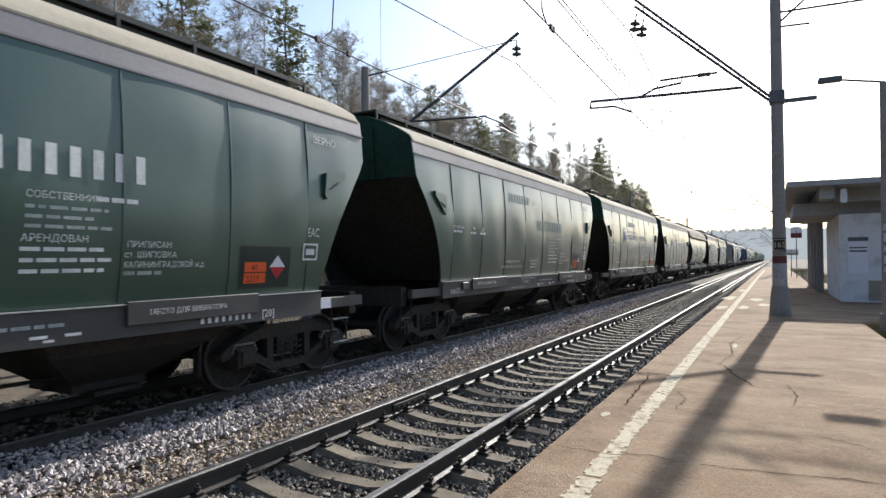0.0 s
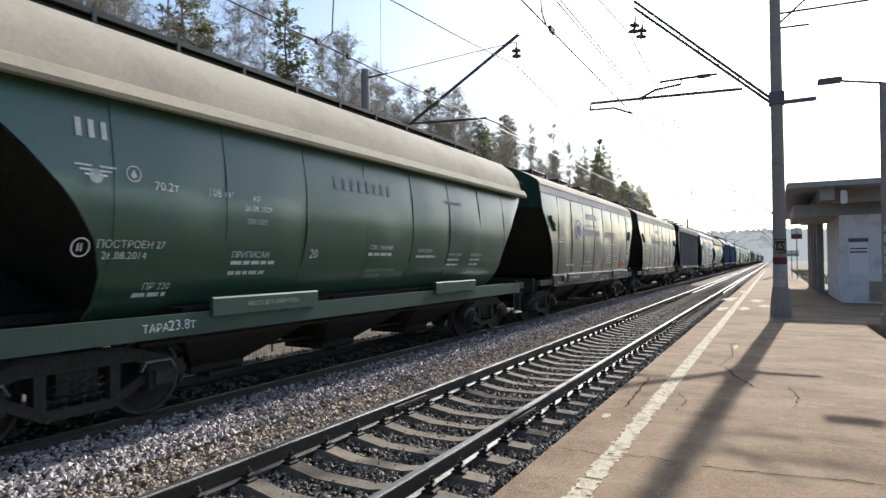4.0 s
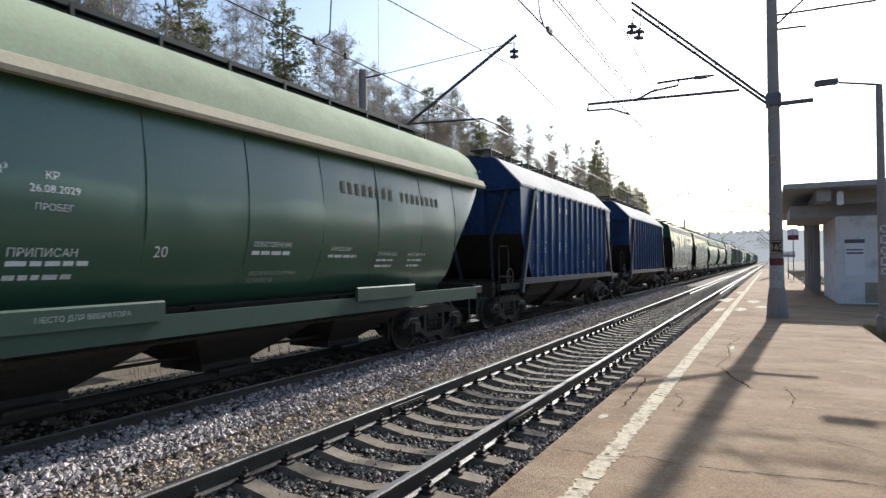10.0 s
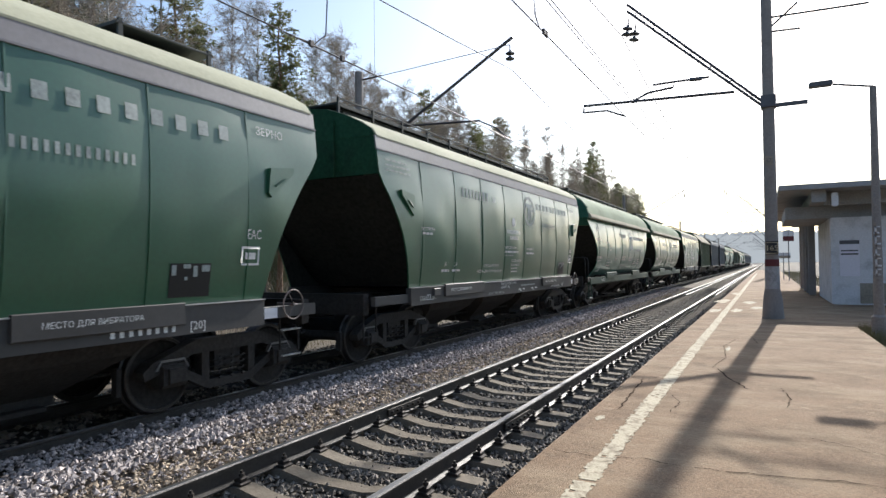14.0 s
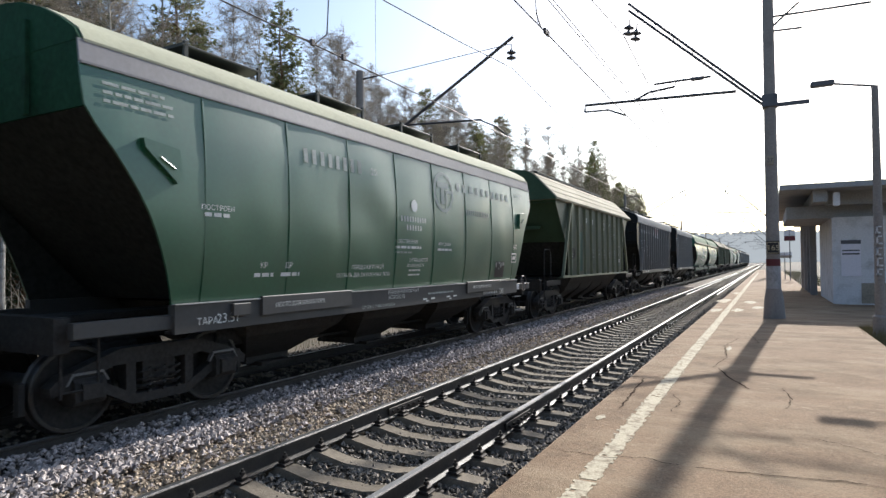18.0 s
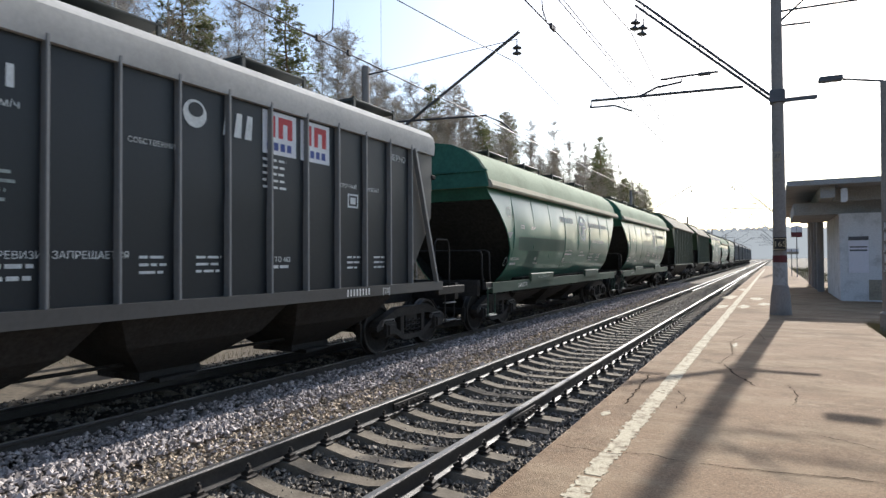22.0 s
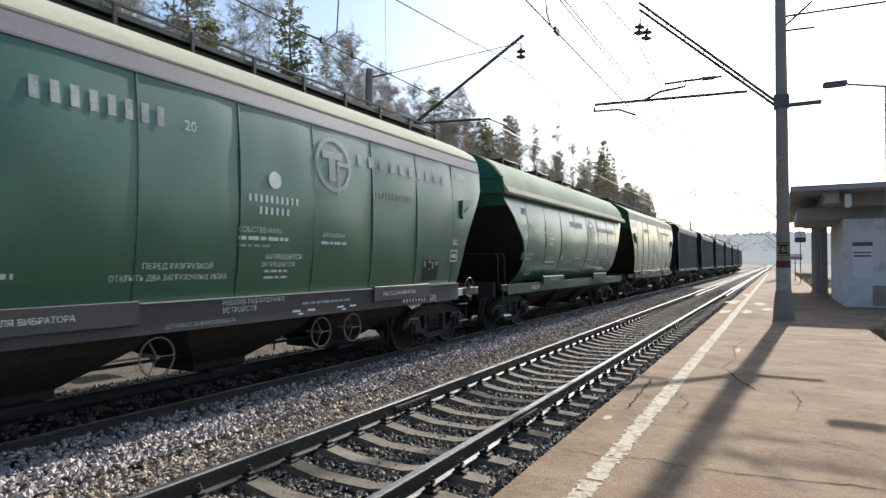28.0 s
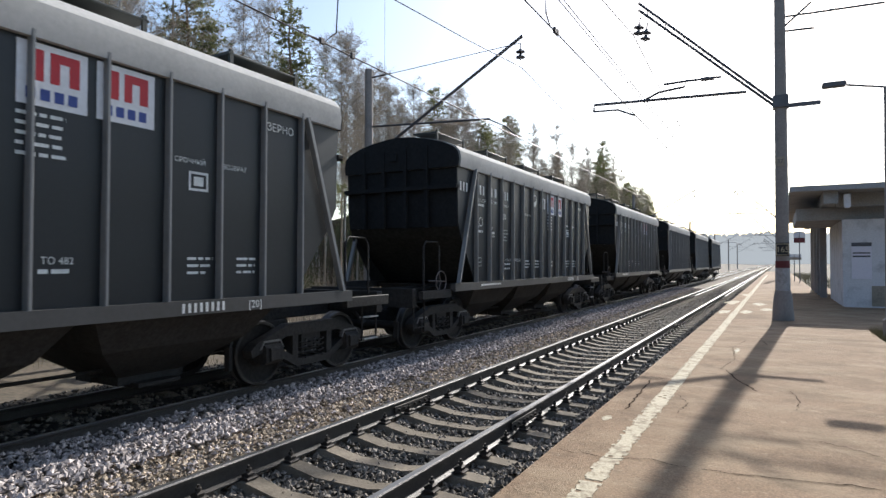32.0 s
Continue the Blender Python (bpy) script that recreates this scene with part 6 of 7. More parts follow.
class Side:
    """Places markings on the visible side of one wagon."""

    def __init__(self, k, levels, seams, dent):
        self.w, self.levels, self.seams, self.dent, self.seed = TRAIN[k], levels, seams, dent, k + 3

    def x(self, u, z, flat):
        return flat if flat else side_x(self.levels, u, z, self.seams, self.dent, self.seed) + 0.011

    def word(self, text, u, z, h, mat=None, flat=0, wide=1.0, label=""):
        v, f = glyphs(text)
        g = Geo()
        s = h / 0.7
        g.v = [(self.x(u + a * s * wide, z + b * s, flat), u + a * s * wide, z + b * s) for a, b, _ in v]
        g.f, g.m = list(f), [0] * len(f)
        tagged(part("lettering", g, mat or LETTER, self.w, label), kind="stuff")

    def shape(self, polys, mat, name="marking", flat=0, label="", lift=0.0):
        g = Geo()
        for p in polys:
            i = len(g.v)
            g.v += [(self.x(u, z, flat) + lift, u, z) for u, z in p]
            g.f.append(tuple(range(i, i + len(p))))
            g.m.append(0)
        return part(name, g, mat, self.w, label, smooth=30)

    def rects(self, items, mat=None, name="marking", flat=0, label="", lift=0.0):
        polys = []
        for u0, u1, z0, z1 in items:
            n = max(1, int(abs(u1 - u0) / 0.25))
            m = max(1, int(abs(z1 - z0) / 0.25))
            for i in range(n):
                for j in range(m):
                    a, b, c, d = u0 + (u1 - u0) * i / n, u0 + (u1 - u0) * (i + 1) / n, z0 + (z1 - z0) * j / m, z0 + (z1 - z0) * (j + 1) / m
                    polys.append([(a, c), (b, c), (b, d), (a, d)])
        ob = self.shape(polys, mat or LETTER, name, flat, label, lift)
        return tagged(ob, kind="stuff") if len(items) > 1 else ob

    def bars(self, u0, u1, z, h, n, mat=None, flat=0):
        """One bar for each character that is not spelt out."""
        s = (u1 - u0) / n
        self.rects([(u0 + s * (i + 0.1), u0 + s * (i + 0.56), z, z + h) for i in range(n)], mat, flat=flat)

    def lines(self, u, z, width, rows, h=0.055, mat=None, flat=0):
        """Rows of unreadable small print."""
        rng = random.Random(int(u * 100 + z * 1000))
        out = []
        for r in range(rows):
            a, end = u, u + width * rng.uniform(0.7, 1.0)
            while a < end:
                b = min(end, a + rng.uniform(0.06, 0.2))
                out.append((a, b, z - r * h * 1.9, z - r * h * 1.9 + h * 0.7))
                a = b + 0.03
        self.rects(out, mat, flat=flat)

    def disc(self, u, z, r, mat, hole=0.0, squash=1.0, lift=0.0):
        n = 24
        polys = []
        for i in range(n):
            a, b = 2 * math.pi * i / n, 2 * math.pi * (i + 1) / n
            polys.append([(u + r * math.cos(a), z + r * squash * math.sin(a)), (u + r * math.cos(b), z + r * squash * math.sin(b)), (u + hole * math.cos(b), z + hole * squash * math.sin(b)), (u + hole * math.cos(a), z + hole * squash * math.sin(a))][: 4 if hole else 3] if hole else [(u, z), (u + r * math.cos(a), z + r * squash * math.sin(a)), (u + r * math.cos(b), z + r * squash * math.sin(b))])
        self.shape(polys, mat, lift=lift)

    def emblem(self, u, z, r, mat=None):
        self.disc(u, z, r, mat or LETTER, r * 0.84)
        self.rects([(u - r * 0.62, u + r * 0.5, z + r * 0.2, z + r * 0.48), (u - r * 0.3, u + r * 0.05, z - r * 0.6, z + r * 0.2), (u + r * 0.16, u + r * 0.3, z - r * 1.05, z + r * 0.05), (u + r * 0.16, u + r * 0.9, z - r * 0.02, z + r * 0.14)], mat)


def smooth_marks(k, owner):
    m = Side(k, SMOOTH, SMOOTH_SEAMS, DENT)
    sill, board = 1.568, 1.617
    m.word("ТАРА", -5.12, 1.1, 0.085, flat=sill)
    m.word("23.5т", -4.82, 1.1, 0.12, flat=sill)
    m.word("МЕСТО ДЛЯ ВИБРАТОРА", -3.85, 1.24, 0.06, flat=board)
    m.word("МЕСТО ДЛЯ ВИБРАТОРА", 2.5, 1.24, 0.06, flat=board)
    m.word("РЕВИЗИЯ РАЗГРУЗОЧНЫХ", -0.95, 1.275, 0.065, flat=sill, wide=0.9)
    m.word("УСТРОЙСТВ", -0.95, 1.18, 0.065, flat=sill)
    m.word("ШТУРВАЛ ЗАФИКСИРОВАТЬ", -1.75, 1.06, 0.05, FADED, flat=sill)
    m.lines(0.5, 1.2, 1.5, 1, 0.05, FADED, flat=sill)
    m.rects([(q, q + 0.16, 1.1, 1.13) for q in (0.3, 0.62, 1.3, 1.62)] + [(q, q + 0.1, 1.06, 1.085) for q in (0.42, 1.42)], flat=sill)
    m.bars(3.2, 4.05, 1.07, 0.1, 8, flat=sill)
    m.word("[20]", 4.2, 1.07, 0.1, flat=sill)
    m.word("ПЕРЕД РАЗГРУЗКОЙ", -2.05, 1.74, 0.065)
    m.word("ОТКРЫТЬ ДВА ЗАГРУЗОЧНЫХ ЛЮКА", -2.42, 1.61, 0.065, wide=0.9)
    m.word("ЗАПРЕЩАЕТСЯ", -0.32, 1.76, 0.06)
    m.lines(-0.25, 1.68, 0.5, 2, 0.045)
    m.word("КР", -4.1, 2.5 if k < 1 else 1.78, 0.075)
    m.lines(-4.2, 2.41 if k < 1 else 1.66, 0.4, 1, 0.075)
    m.word("ДР", -3.62, 2.5 if k < 1 else 1.78, 0.075)
    m.lines(-3.7, 2.41 if k < 1 else 1.66, 0.4, 1, 0.075)
    m.word("ПОСТРОЕН", -5.1, 2.5, 0.065)
    m.lines(-5.05, 2.42, 0.45, 1, 0.07)
    d = -1.42 if owner == "emblem" else 0.0
    m.bars(-1.83 + d, -0.3 + d, 3.34, 0.22, 8, LETTER if k % 3 and not d else FADED)
    m.word("20", -0.12 + d, 3.36, 0.12)
    m.word("ЗЕРНО", 5.25, 3.6, 0.11)
    m.word("EAC", 5.07, 2.18, 0.13, wide=0.72)
    m.rects([(4.98, 5.3, 1.83, 1.86), (4.98, 5.3, 2.05, 2.08), (4.98, 5.01, 1.86, 2.05), (5.27, 5.3, 1.86, 2.05), (5.05, 5.23, 1.91, 2.0)])
    m.rects([(5.46, 5.72, 1.09, 1.235)], SHEET, "white_patch", 1.512)
    if owner == "blue":
        m.rects([(3.95, 4.5, 1.82, 1.98)], DARK_MARK, "hazard_plate")
        m.shape([[(3.95, 1.66), (4.5, 1.66), (4.5, 1.82)]], HAZARD)
        m.shape([[(3.95, 1.66), (4.5, 1.82), (3.95, 1.82)]], SHEET)
    elif owner == "emblem" and k != 25:
        m.rects([(3.92, 4.5, 1.46, 1.86)], DARK_MARK, "blacked_out_plate")
        m.rects([(3.94, 4.0, 1.72, 1.84), (4.1, 4.2, 1.8, 1.85), (4.24, 4.3, 1.7, 1.83), (4.36, 4.48, 1.76, 1.84), (4.12, 4.16, 1.66, 1.7)], FADED, lift=0.003)
    else:
        p = m.rects([(3.89, 4.27, 1.53, 1.665), (3.89, 4.27, 1.68, 1.81)], HAZARD, "hazard_plate", label="orange hazard plate")
        m.word("40", 4.0, 1.7, 0.08, DARK_MARK)
        m.word("2217", 3.93, 1.55, 0.08, DARK_MARK)
        m.shape([[(4.33, 1.74), (4.48, 1.58), (4.63, 1.74), (4.48, 1.9)]], SHEET, "hazard_diamond")
        m.shape([[(4.33, 1.74), (4.48, 1.58), (4.63, 1.74)]], RED, lift=0.002)
    if owner in ("ring", "name"):
        a, b = (1.37, 2.46) if owner == "ring" else (1.23, 2.43)
        m.word("СОБСТВЕННИК", a, b, 0.066)
        m.lines(a + 0.68, b + 0.01, 0.5, 1, 0.07)
        m.lines(a, b - 0.1, 0.95, 3, 0.048, FADED)
        m.word("АРЕНДОВАН", 1.2, 2.02, 0.07)
        m.lines(1.2, 1.93, 0.9, 3, 0.055)
        m.word("ПРИПИСАН", 2.24, 1.98, 0.066)
        m.word("ст. ШИПОВКА", 2.22, 1.87, 0.066)
        m.word("КАЛИНИНГРАДСКОЙ ж.д.", 2.22, 1.76, 0.066, wide=0.86)
        m.lines(2.22, 1.68, 0.65, 1, 0.06, FADED)
        if k < 1:
            m.rects([(3.81, 4.73, 1.46, 2.02)], PATCH_SHADE, "repaint_patch", lift=-0.006)
        if owner == "ring":
            m.disc(-2.82, 2.94, 0.33, LETTER, 0.27)
            m.disc(-2.77, 2.86, 0.22, LOGO_BLUE, lift=0.002)
            m.bars(-2.34, 0.2, 2.74, 0.23, 11)
            m.rects([(-2.34, 0.2, 3.03, 3.045)])
            m.lines(-2.3, 3.09, 2.4, 1, 0.06)
            m.bars(0.57, 2.55, 2.75, 0.23, 10)
        else:
            m.bars(0.2, 2.55, 2.66, 0.3, 10, LETTER if k < 0 else FADED)
            if k < 0:
                m.bars(-2.0, -0.4, 3.3, 0.22, 8)
    if owner == "emblem":
        m.emblem(1.16, 3.33, 0.43, FADED)
        m.bars(1.75, 4.9, 3.42, 0.18, 10, FADED)
        m.bars(2.2, 3.5, 2.92, 0.12, 13, FADED)
        m.disc(-0.1, 2.94, 0.12, LETTER)
        m.bars(-0.58, 0.38, 2.62, 0.1, 10)
        m.bars(-0.4, 0.2, 2.46, 0.1, 6)
        m.word("СОБСТВЕННИК", -0.73, 2.21, 0.07)
        m.lines(-0.73, 2.11, 1.15, 1, 0.07)
        m.lines(-0.73, 2.02, 0.6, 1, 0.05, FADED)
        m.word("АРЕНДОВАН", 0.88, 2.2, 0.06)
        m.lines(0.86, 2.09, 0.8, 1, 0.065)
        m.word("ЗАПРЕЩАЕТСЯ", -0.26, 1.86, 0.068)
        m.lines(-6.3, 3.72, 0.9, 3, 0.05, FADED)
    if owner == "blue":
        for a in (-5.05, -4.05, -3.05):
            m.shape([[(a + 1.03 * i / 8, 1.75 + 1.85 * i / 8), (a + 0.47 + 1.03 * i / 8, 1.75 + 1.85 * i / 8), (a + 0.47 + 1.03 * (i + 1) / 8, 1.75 + 1.85 * (i + 1) / 8), (a + 1.03 * (i + 1) / 8, 1.75 + 1.85 * (i + 1) / 8)] for i in range(8)], YELLOW, "stripe", label="yellow slanted stripe")
        t = 0.05
        m.rects([(2.24, 2.24 + t, 3.14, 3.5), (2.8, 2.8 + t, 3.14, 3.5), (2.24, 2.85, 3.14, 3.14 + t)])
        m.shape([[(2.54 + 0.31 * math.cos(a), 3.5 + 0.2 * math.sin(a)), (2.54 + 0.31 * math.cos(b), 3.5 + 0.2 * math.sin(b)), (2.54 + 0.25 * math.cos(b), 3.5 + 0.15 * math.sin(b)), (2.54 + 0.25 * math.cos(a), 3.5 + 0.15 * math.sin(a))] for a, b in [(math.pi * i / 8, math.pi * (i + 1) / 8) for i in range(8)]], LETTER)
        m.shape([[(2.95, 3.66), (3.55, 3.66), (3.5, 3.61), (3.0, 3.61)], [(2.95, 3.66), (3.01, 3.66), (3.28, 3.22), (3.25, 3.16)], [(3.55, 3.66), (3.49, 3.66), (3.22, 3.22), (3.25, 3.16)]], LETTER)
        m.rects([(3.75, 4.4, 3.12, 3.17), (3.75, 3.8, 3.17, 3.66), (4.35, 4.4, 3.17, 3.66), (3.8, 4.35, 3.61, 3.66)])
        m.rects([(2.27, 2.85, 2.96, 3.02), (2.98, 3.55, 2.97, 3.03), (3.75, 4.45, 2.98, 3.04)])
        m.bars(2.2, 4.5, 2.32, 0.28, 8)
        m.rects([(0.1, 1.85, 2.42, 2.68)], PATCH_GREY, "repaint_patch")
        m.lines(-6.1, 3.7, 0.9, 3, 0.05)
        m.lines(1.2, 2.0, 0.9, 2, 0.06)


def barrel_marks(k, owner):
    m = Side(k, EAVED, EAVED_SEAMS, DENT)
    sill = 1.528
    m.word("ТАРА", -4.78, 1.06, 0.09, flat=sill)
    m.word("23.8т", -4.45, 1.06, 0.12, flat=sill)
    m.word("МЕСТО ДЛЯ ВИБРАТОРА", -3.3, 1.27, 0.055, FADED, flat=1.571)
    m.word("70.2т", -4.67, 2.65, 0.1)
    m.word("108 м³", -3.94, 2.65, 0.1)
    if k in (19, 20):
        m.word("ПОСТРОЕН", -5.18, 1.78, 0.075)
        m.lines(-5.1, 1.66, 0.5, 1, 0.08)
        m.word("КР", -3.35, 1.78, 0.075)
        m.lines(-3.42, 1.66, 0.45, 1, 0.08)
        m.word("20", -0.67, 1.72, 0.13)
        m.disc(-5.45, 3.05, 0.13, FADED, 0.11)
        m.disc(-5.45, 1.75, 0.11, FADED, 0.095)
    else:
        m.bars(-5.53, -5.13, 3.12, 0.19, 3)
        m.rects([(-5.55 + 0.05 * i, -5.37, 2.82 - 0.045 * i, 2.84 - 0.045 * i) for i in range(3)] + [(-5.29, -5.11 - 0.05 * i, 2.82 - 0.045 * i, 2.84 - 0.045 * i) for i in range(3)])
        m.disc(-5.33, 2.73, 0.075, FADED)
        m.disc(-4.91, 2.8, 0.09, LETTER, 0.075)
        m.shape([[(-4.95, 2.78), (-4.91, 2.74), (-4.87, 2.78), (-4.91, 2.85)]], LETTER)
        m.disc(-5.45, 2.0, 0.1, LETTER, 0.085)
        m.bars(-5.49, -5.42, 1.96, 0.08, 2)
        m.word("ПОСТРОЕН 27", -5.29, 2.0, 0.08)
        m.word("25.04.2014" if k == 24 else "26.08.2014", -5.22, 1.88, 0.08)
        m.word("КР", -3.22, 2.64, 0.075)
        m.word("25.04.2029" if k == 24 else "26.08.2029", -3.36, 2.51, 0.075)
        m.word("ПРОБЕГ", -3.31, 2.34, 0.065)
        m.word("ПРИПИСАН", -3.51, 1.9, 0.08)
        m.lines(-3.5, 1.81, 0.85, 2, 0.07)
        m.word("20", -2.01, 1.9, 0.13)
        m.word("ПР 220", -4.66, 1.53, 0.08)
        m.lines(-4.75, 1.45, 0.5, 1, 0.07)
    if k in (19, 20):
        m.shape([[(-5.68, 2.52), (-5.24, 2.52), (-5.36, 2.42), (-5.46, 2.34), (-5.56, 2.42)]], FADED)
    m.word("СОБСТВЕННИК", -0.54, 2.05, 0.066)
    m.lines(-0.54, 1.94, 1.0, 1, 0.075)
    m.word("АРЕНДОВАН", 1.08, 2.02, 0.06)
    m.lines(1.06, 1.91, 0.8, 1, 0.065)
    m.word("РЕВИЗИЯ РАЗГРУЗОЧНЫХ", -0.5, 1.66, 0.055, FADED, wide=0.9)
    m.word("УСТРОЙСТВ", -0.5, 1.56, 0.055, FADED)
    m.word("ОТКРЫТЬ ДВА", 2.4, 1.95, 0.06)
    m.lines(2.4, 1.85, 0.7, 2, 0.055)
    m.word("ЗАПРЕЩАЕТСЯ", 3.4, 1.95, 0.06)
    m.lines(3.45, 1.85, 0.6, 2, 0.055)
    if owner == "emblem":
        m.bars(-1.17, 0.34, 3.0, 0.19, 8, LETTER if k != 20 else FADED)
        m.emblem(1.45, 2.9, 0.45)
        m.bars(2.15, 5.0, 2.98, 0.17, 10, LETTER if k != 20 else FADED)
        m.bars(2.66, 4.33, 2.4, 0.12, 13)
        if k == 19:
            m.rects([(-4.8, -0.67, 2.05, 2.42)], PATCH_GREEN, "repaint_patch")
            m.rects([(-4.0, -3.1, 1.45, 2.05)], PATCH_GREEN, "repaint_patch")
        if k == 20:
            m.rects([(-1.9, 0.3, 2.5, 2.75)], PATCH_GREEN, "repaint_patch")
    elif owner == "wide":
        m.bars(1.3, 2.9, 2.95, 0.2, 8, RUSTED)
        m.bars(3.1, 4.6, 2.95, 0.18, 8, RUSTED)
    elif owner == "sickles":
        for i in range(3):
            c = 0.9 + 0.42 * i
            m.shape([[(c + 0.35, 3.28), (c - 0.05, 3.2), (c - 0.22, 3.06), (c - 0.05, 3.1)], [(c - 0.22, 3.06), (c - 0.05, 2.85), (c + 0.2, 2.75), (c - 0.05, 3.1)]], LETTER)
        m.bars(2.35, 3.55, 2.85, 0.3, 4)
        m.bars(3.8, 4.6, 2.85, 0.3, 3)
        m.rects([(4.8, 5.15, 2.88 + 0.11 * i, 2.92 + 0.11 * i) for i in range(3)])
        m.bars(-2.6, -1.2, 2.9, 0.2, 8)
    else:
        m.bars(-1.5, 0.2, 3.0, 0.2, 8, FADED)
        m.lines(2.2, 3.05, 0.9, 1, 0.1, FADED)


def ribbed_marks(k, kind):
    m = Side(k, RIBBED if kind != "olive" else SLANTED, RIBS_A, 0.0)
    if kind == "long":
        m.levels, m.seams = LONG, RIBS_C
    d = {"black": 0, "long": -0.8, "blue": 0.1, "olive": 0}[kind]
    if kind in ("black", "long"):
        first = -5.2 if kind == "black" else -5.15
        m.bars(first, first + 0.45, 3.42, 0.2, 3)
        p = [-4.36, -3.6, -2.85] if kind == "black" else [-4.45, -3.7, -2.92]
        m.bars(p[0], p[0] + 0.52, 3.42, 0.22, 3)
        m.bars(p[1], p[1] + 0.52, 3.42, 0.22, 3 if kind == "long" else 2)
        m.bars(p[2], p[2] + 0.45, 3.42, 0.22, 3 if kind == "black" else 2)
        if kind == "black":
            day = {18: "01.03.20", 26: "20.02.20"}.get(k, "")
            m.word("ПОСТРОЕН", p[0] + 0.03, 3.25, 0.068)
            m.word("КР", p[0] + 0.04, 2.63, 0.068)
            m.word("76.5 т", p[1] - 0.05, 3.26, 0.08)
            m.lines(p[1] + 0.28, 3.27, 0.2, 1, 0.09)
            m.word("ДР", p[1] + 0.02, 2.62, 0.068)
            m.word("ПРОБЕГ", p[1] - 0.02, 2.42, 0.062)
            for a, z, year in ((p[0], 3.15, "18"), (p[0], 2.53, "34"), (p[1] - 0.05, 2.52, "26")):
                if day:
                    m.word(day + year, a, z, 0.068)
                else:
                    m.lines(a, z, 0.5, 1, 0.08)
            m.word("120 км/ч", p[2], 3.24, 0.078)
            m.word("20", p[2] + 0.05, 2.92, 0.15)
            m.lines(p[2] - 0.08, 2.63, 0.5, 4, 0.045, FADED)
            m.rects([(-4.24, -4.05, 1.73, 1.75), (-4.24, -4.05, 1.82, 1.84), (-4.24, -4.05, 1.92, 1.94), (-4.24, -4.22, 1.75, 1.92), (-4.07, -4.05, 1.75, 1.92)], FADED)
        else:
            m.lines(p[0] - 0.75, 2.95, 0.5, 2, 0.07)
            m.word("КР", p[0] + 0.15, 2.52, 0.075)
            m.lines(p[0] + 0.05, 2.42, 0.45, 1, 0.075)
            m.lines(p[0], 3.0, 0.5, 1, 0.09)
            m.word("120 км/ч", -3.52, 3.07, 0.078)
            m.word("ДР", -3.38, 2.8, 0.07)
            if k == 17:
                m.word("14.08.2026", -3.45, 2.69, 0.072, wide=0.95)
            else:
                m.lines(-3.45, 2.69, 0.45, 1, 0.08)
            m.word("ПРОБЕГ", -3.43, 2.48, 0.07)
            m.word("20", -3.4, 2.08, 0.15)
        m.disc(p[0] + 0.25 - (0.75 if kind == "long" else 0), 2.78 if kind == "black" else 3.05, 0.11, LETTER, 0.09)
        for q in (-2.0, -0.45, 0.1, 3.25) if kind == "long" else (-1.2, -0.45, 2.5, 3.25):
            m.lines(q, 1.85, 0.4, 3, 0.045)
        m.rects([(-1.2, -0.95, 1.72, 1.74), (-1.2, -0.95, 1.9, 1.92), (-1.2, -1.18, 1.74, 1.9), (-0.97, -0.95, 1.74, 1.9)]) if kind == "long" else m.rects([(2.5, 2.78, 2.68, 2.71), (2.5, 2.78, 2.88, 2.91), (2.5, 2.53, 2.71, 2.88), (2.75, 2.78, 2.71, 2.88), (2.57, 2.71, 2.74, 2.85)])
        m.word("ЗЕРНО", 4.78 if k == 6 else 4.02 if k == 17 else 3.75, 3.64, 0.11)
        m.lines(-4.3, 1.28, 1.2, 1, 0.06, flat=1.612)
        m.bars(2.34, 3.0, 1.23, 0.11, 8, flat=1.612)
        m.word("[20]", 3.35, 1.23, 0.1, flat=1.612)
        if k != 6:
            p0 = 0.62 if kind == "black" else -0.72
            for i in (0, 1):
                q = p0 + (0.755 if kind == "black" else 0.7725) * i
                m.rects([(q, q + 0.66, 3.3, 3.9)], SHEET, "poster", label="white poster with red and blue print")
                m.rects([(q + 0.1, q + 0.24, 3.54, 3.84), (q + 0.3, q + 0.58, 3.75, 3.84), (q + 0.3, q + 0.39, 3.54, 3.75), (q + 0.48, q + 0.58, 3.54, 3.75)], RED, lift=0.003)
                m.rects([(q + 0.08 + 0.13 * j, q + 0.17 + 0.13 * j, 3.36, 3.47) for j in range(4)], LOGO_BLUE, lift=0.003)
            m.disc(p0 - 1.1 if kind == "black" else p0 - 1.2, 3.6, 0.17, LETTER)
            m.disc(p0 - 1.09 if kind == "black" else p0 - 1.19, 3.65, 0.11, BLACK, squash=0.8, lift=0.003)
            for j in range(3):
                b = p0 - 0.68 + 0.18 * j
                m.shape([[(b, 3.42), (b + 0.05, 3.74), (b + 0.14, 3.74), (b + 0.12, 3.42)]], LETTER)
            m.lines(p0, 3.2, 0.55, 5, 0.05)
        else:
            m.shape([[(-5.2, 2.92), (-5.05, 3.25), (-4.72, 3.25), (-4.66, 3.0), (-4.75, 2.92)]], LETTER)
            m.shape([[(-5.0, 2.92), (-4.9, 3.07), (-4.74, 3.07), (-4.82, 2.92)]], LOGO_GREEN, lift=0.003)
            m.bars(-4.5, -4.0, 2.92, 0.2, 4)
            m.bars(-3.7, -3.25, 2.92, 0.2, 4)
            m.bars(-2.93, -2.5, 2.92, 0.2, 4)
            m.shape([[(1.62, 3.05), (2.1, 2.12), (2.26, 2.12), (2.26, 3.94), (2.1, 3.94)]], ORANGE, "painted_panel", label="orange painted panel")
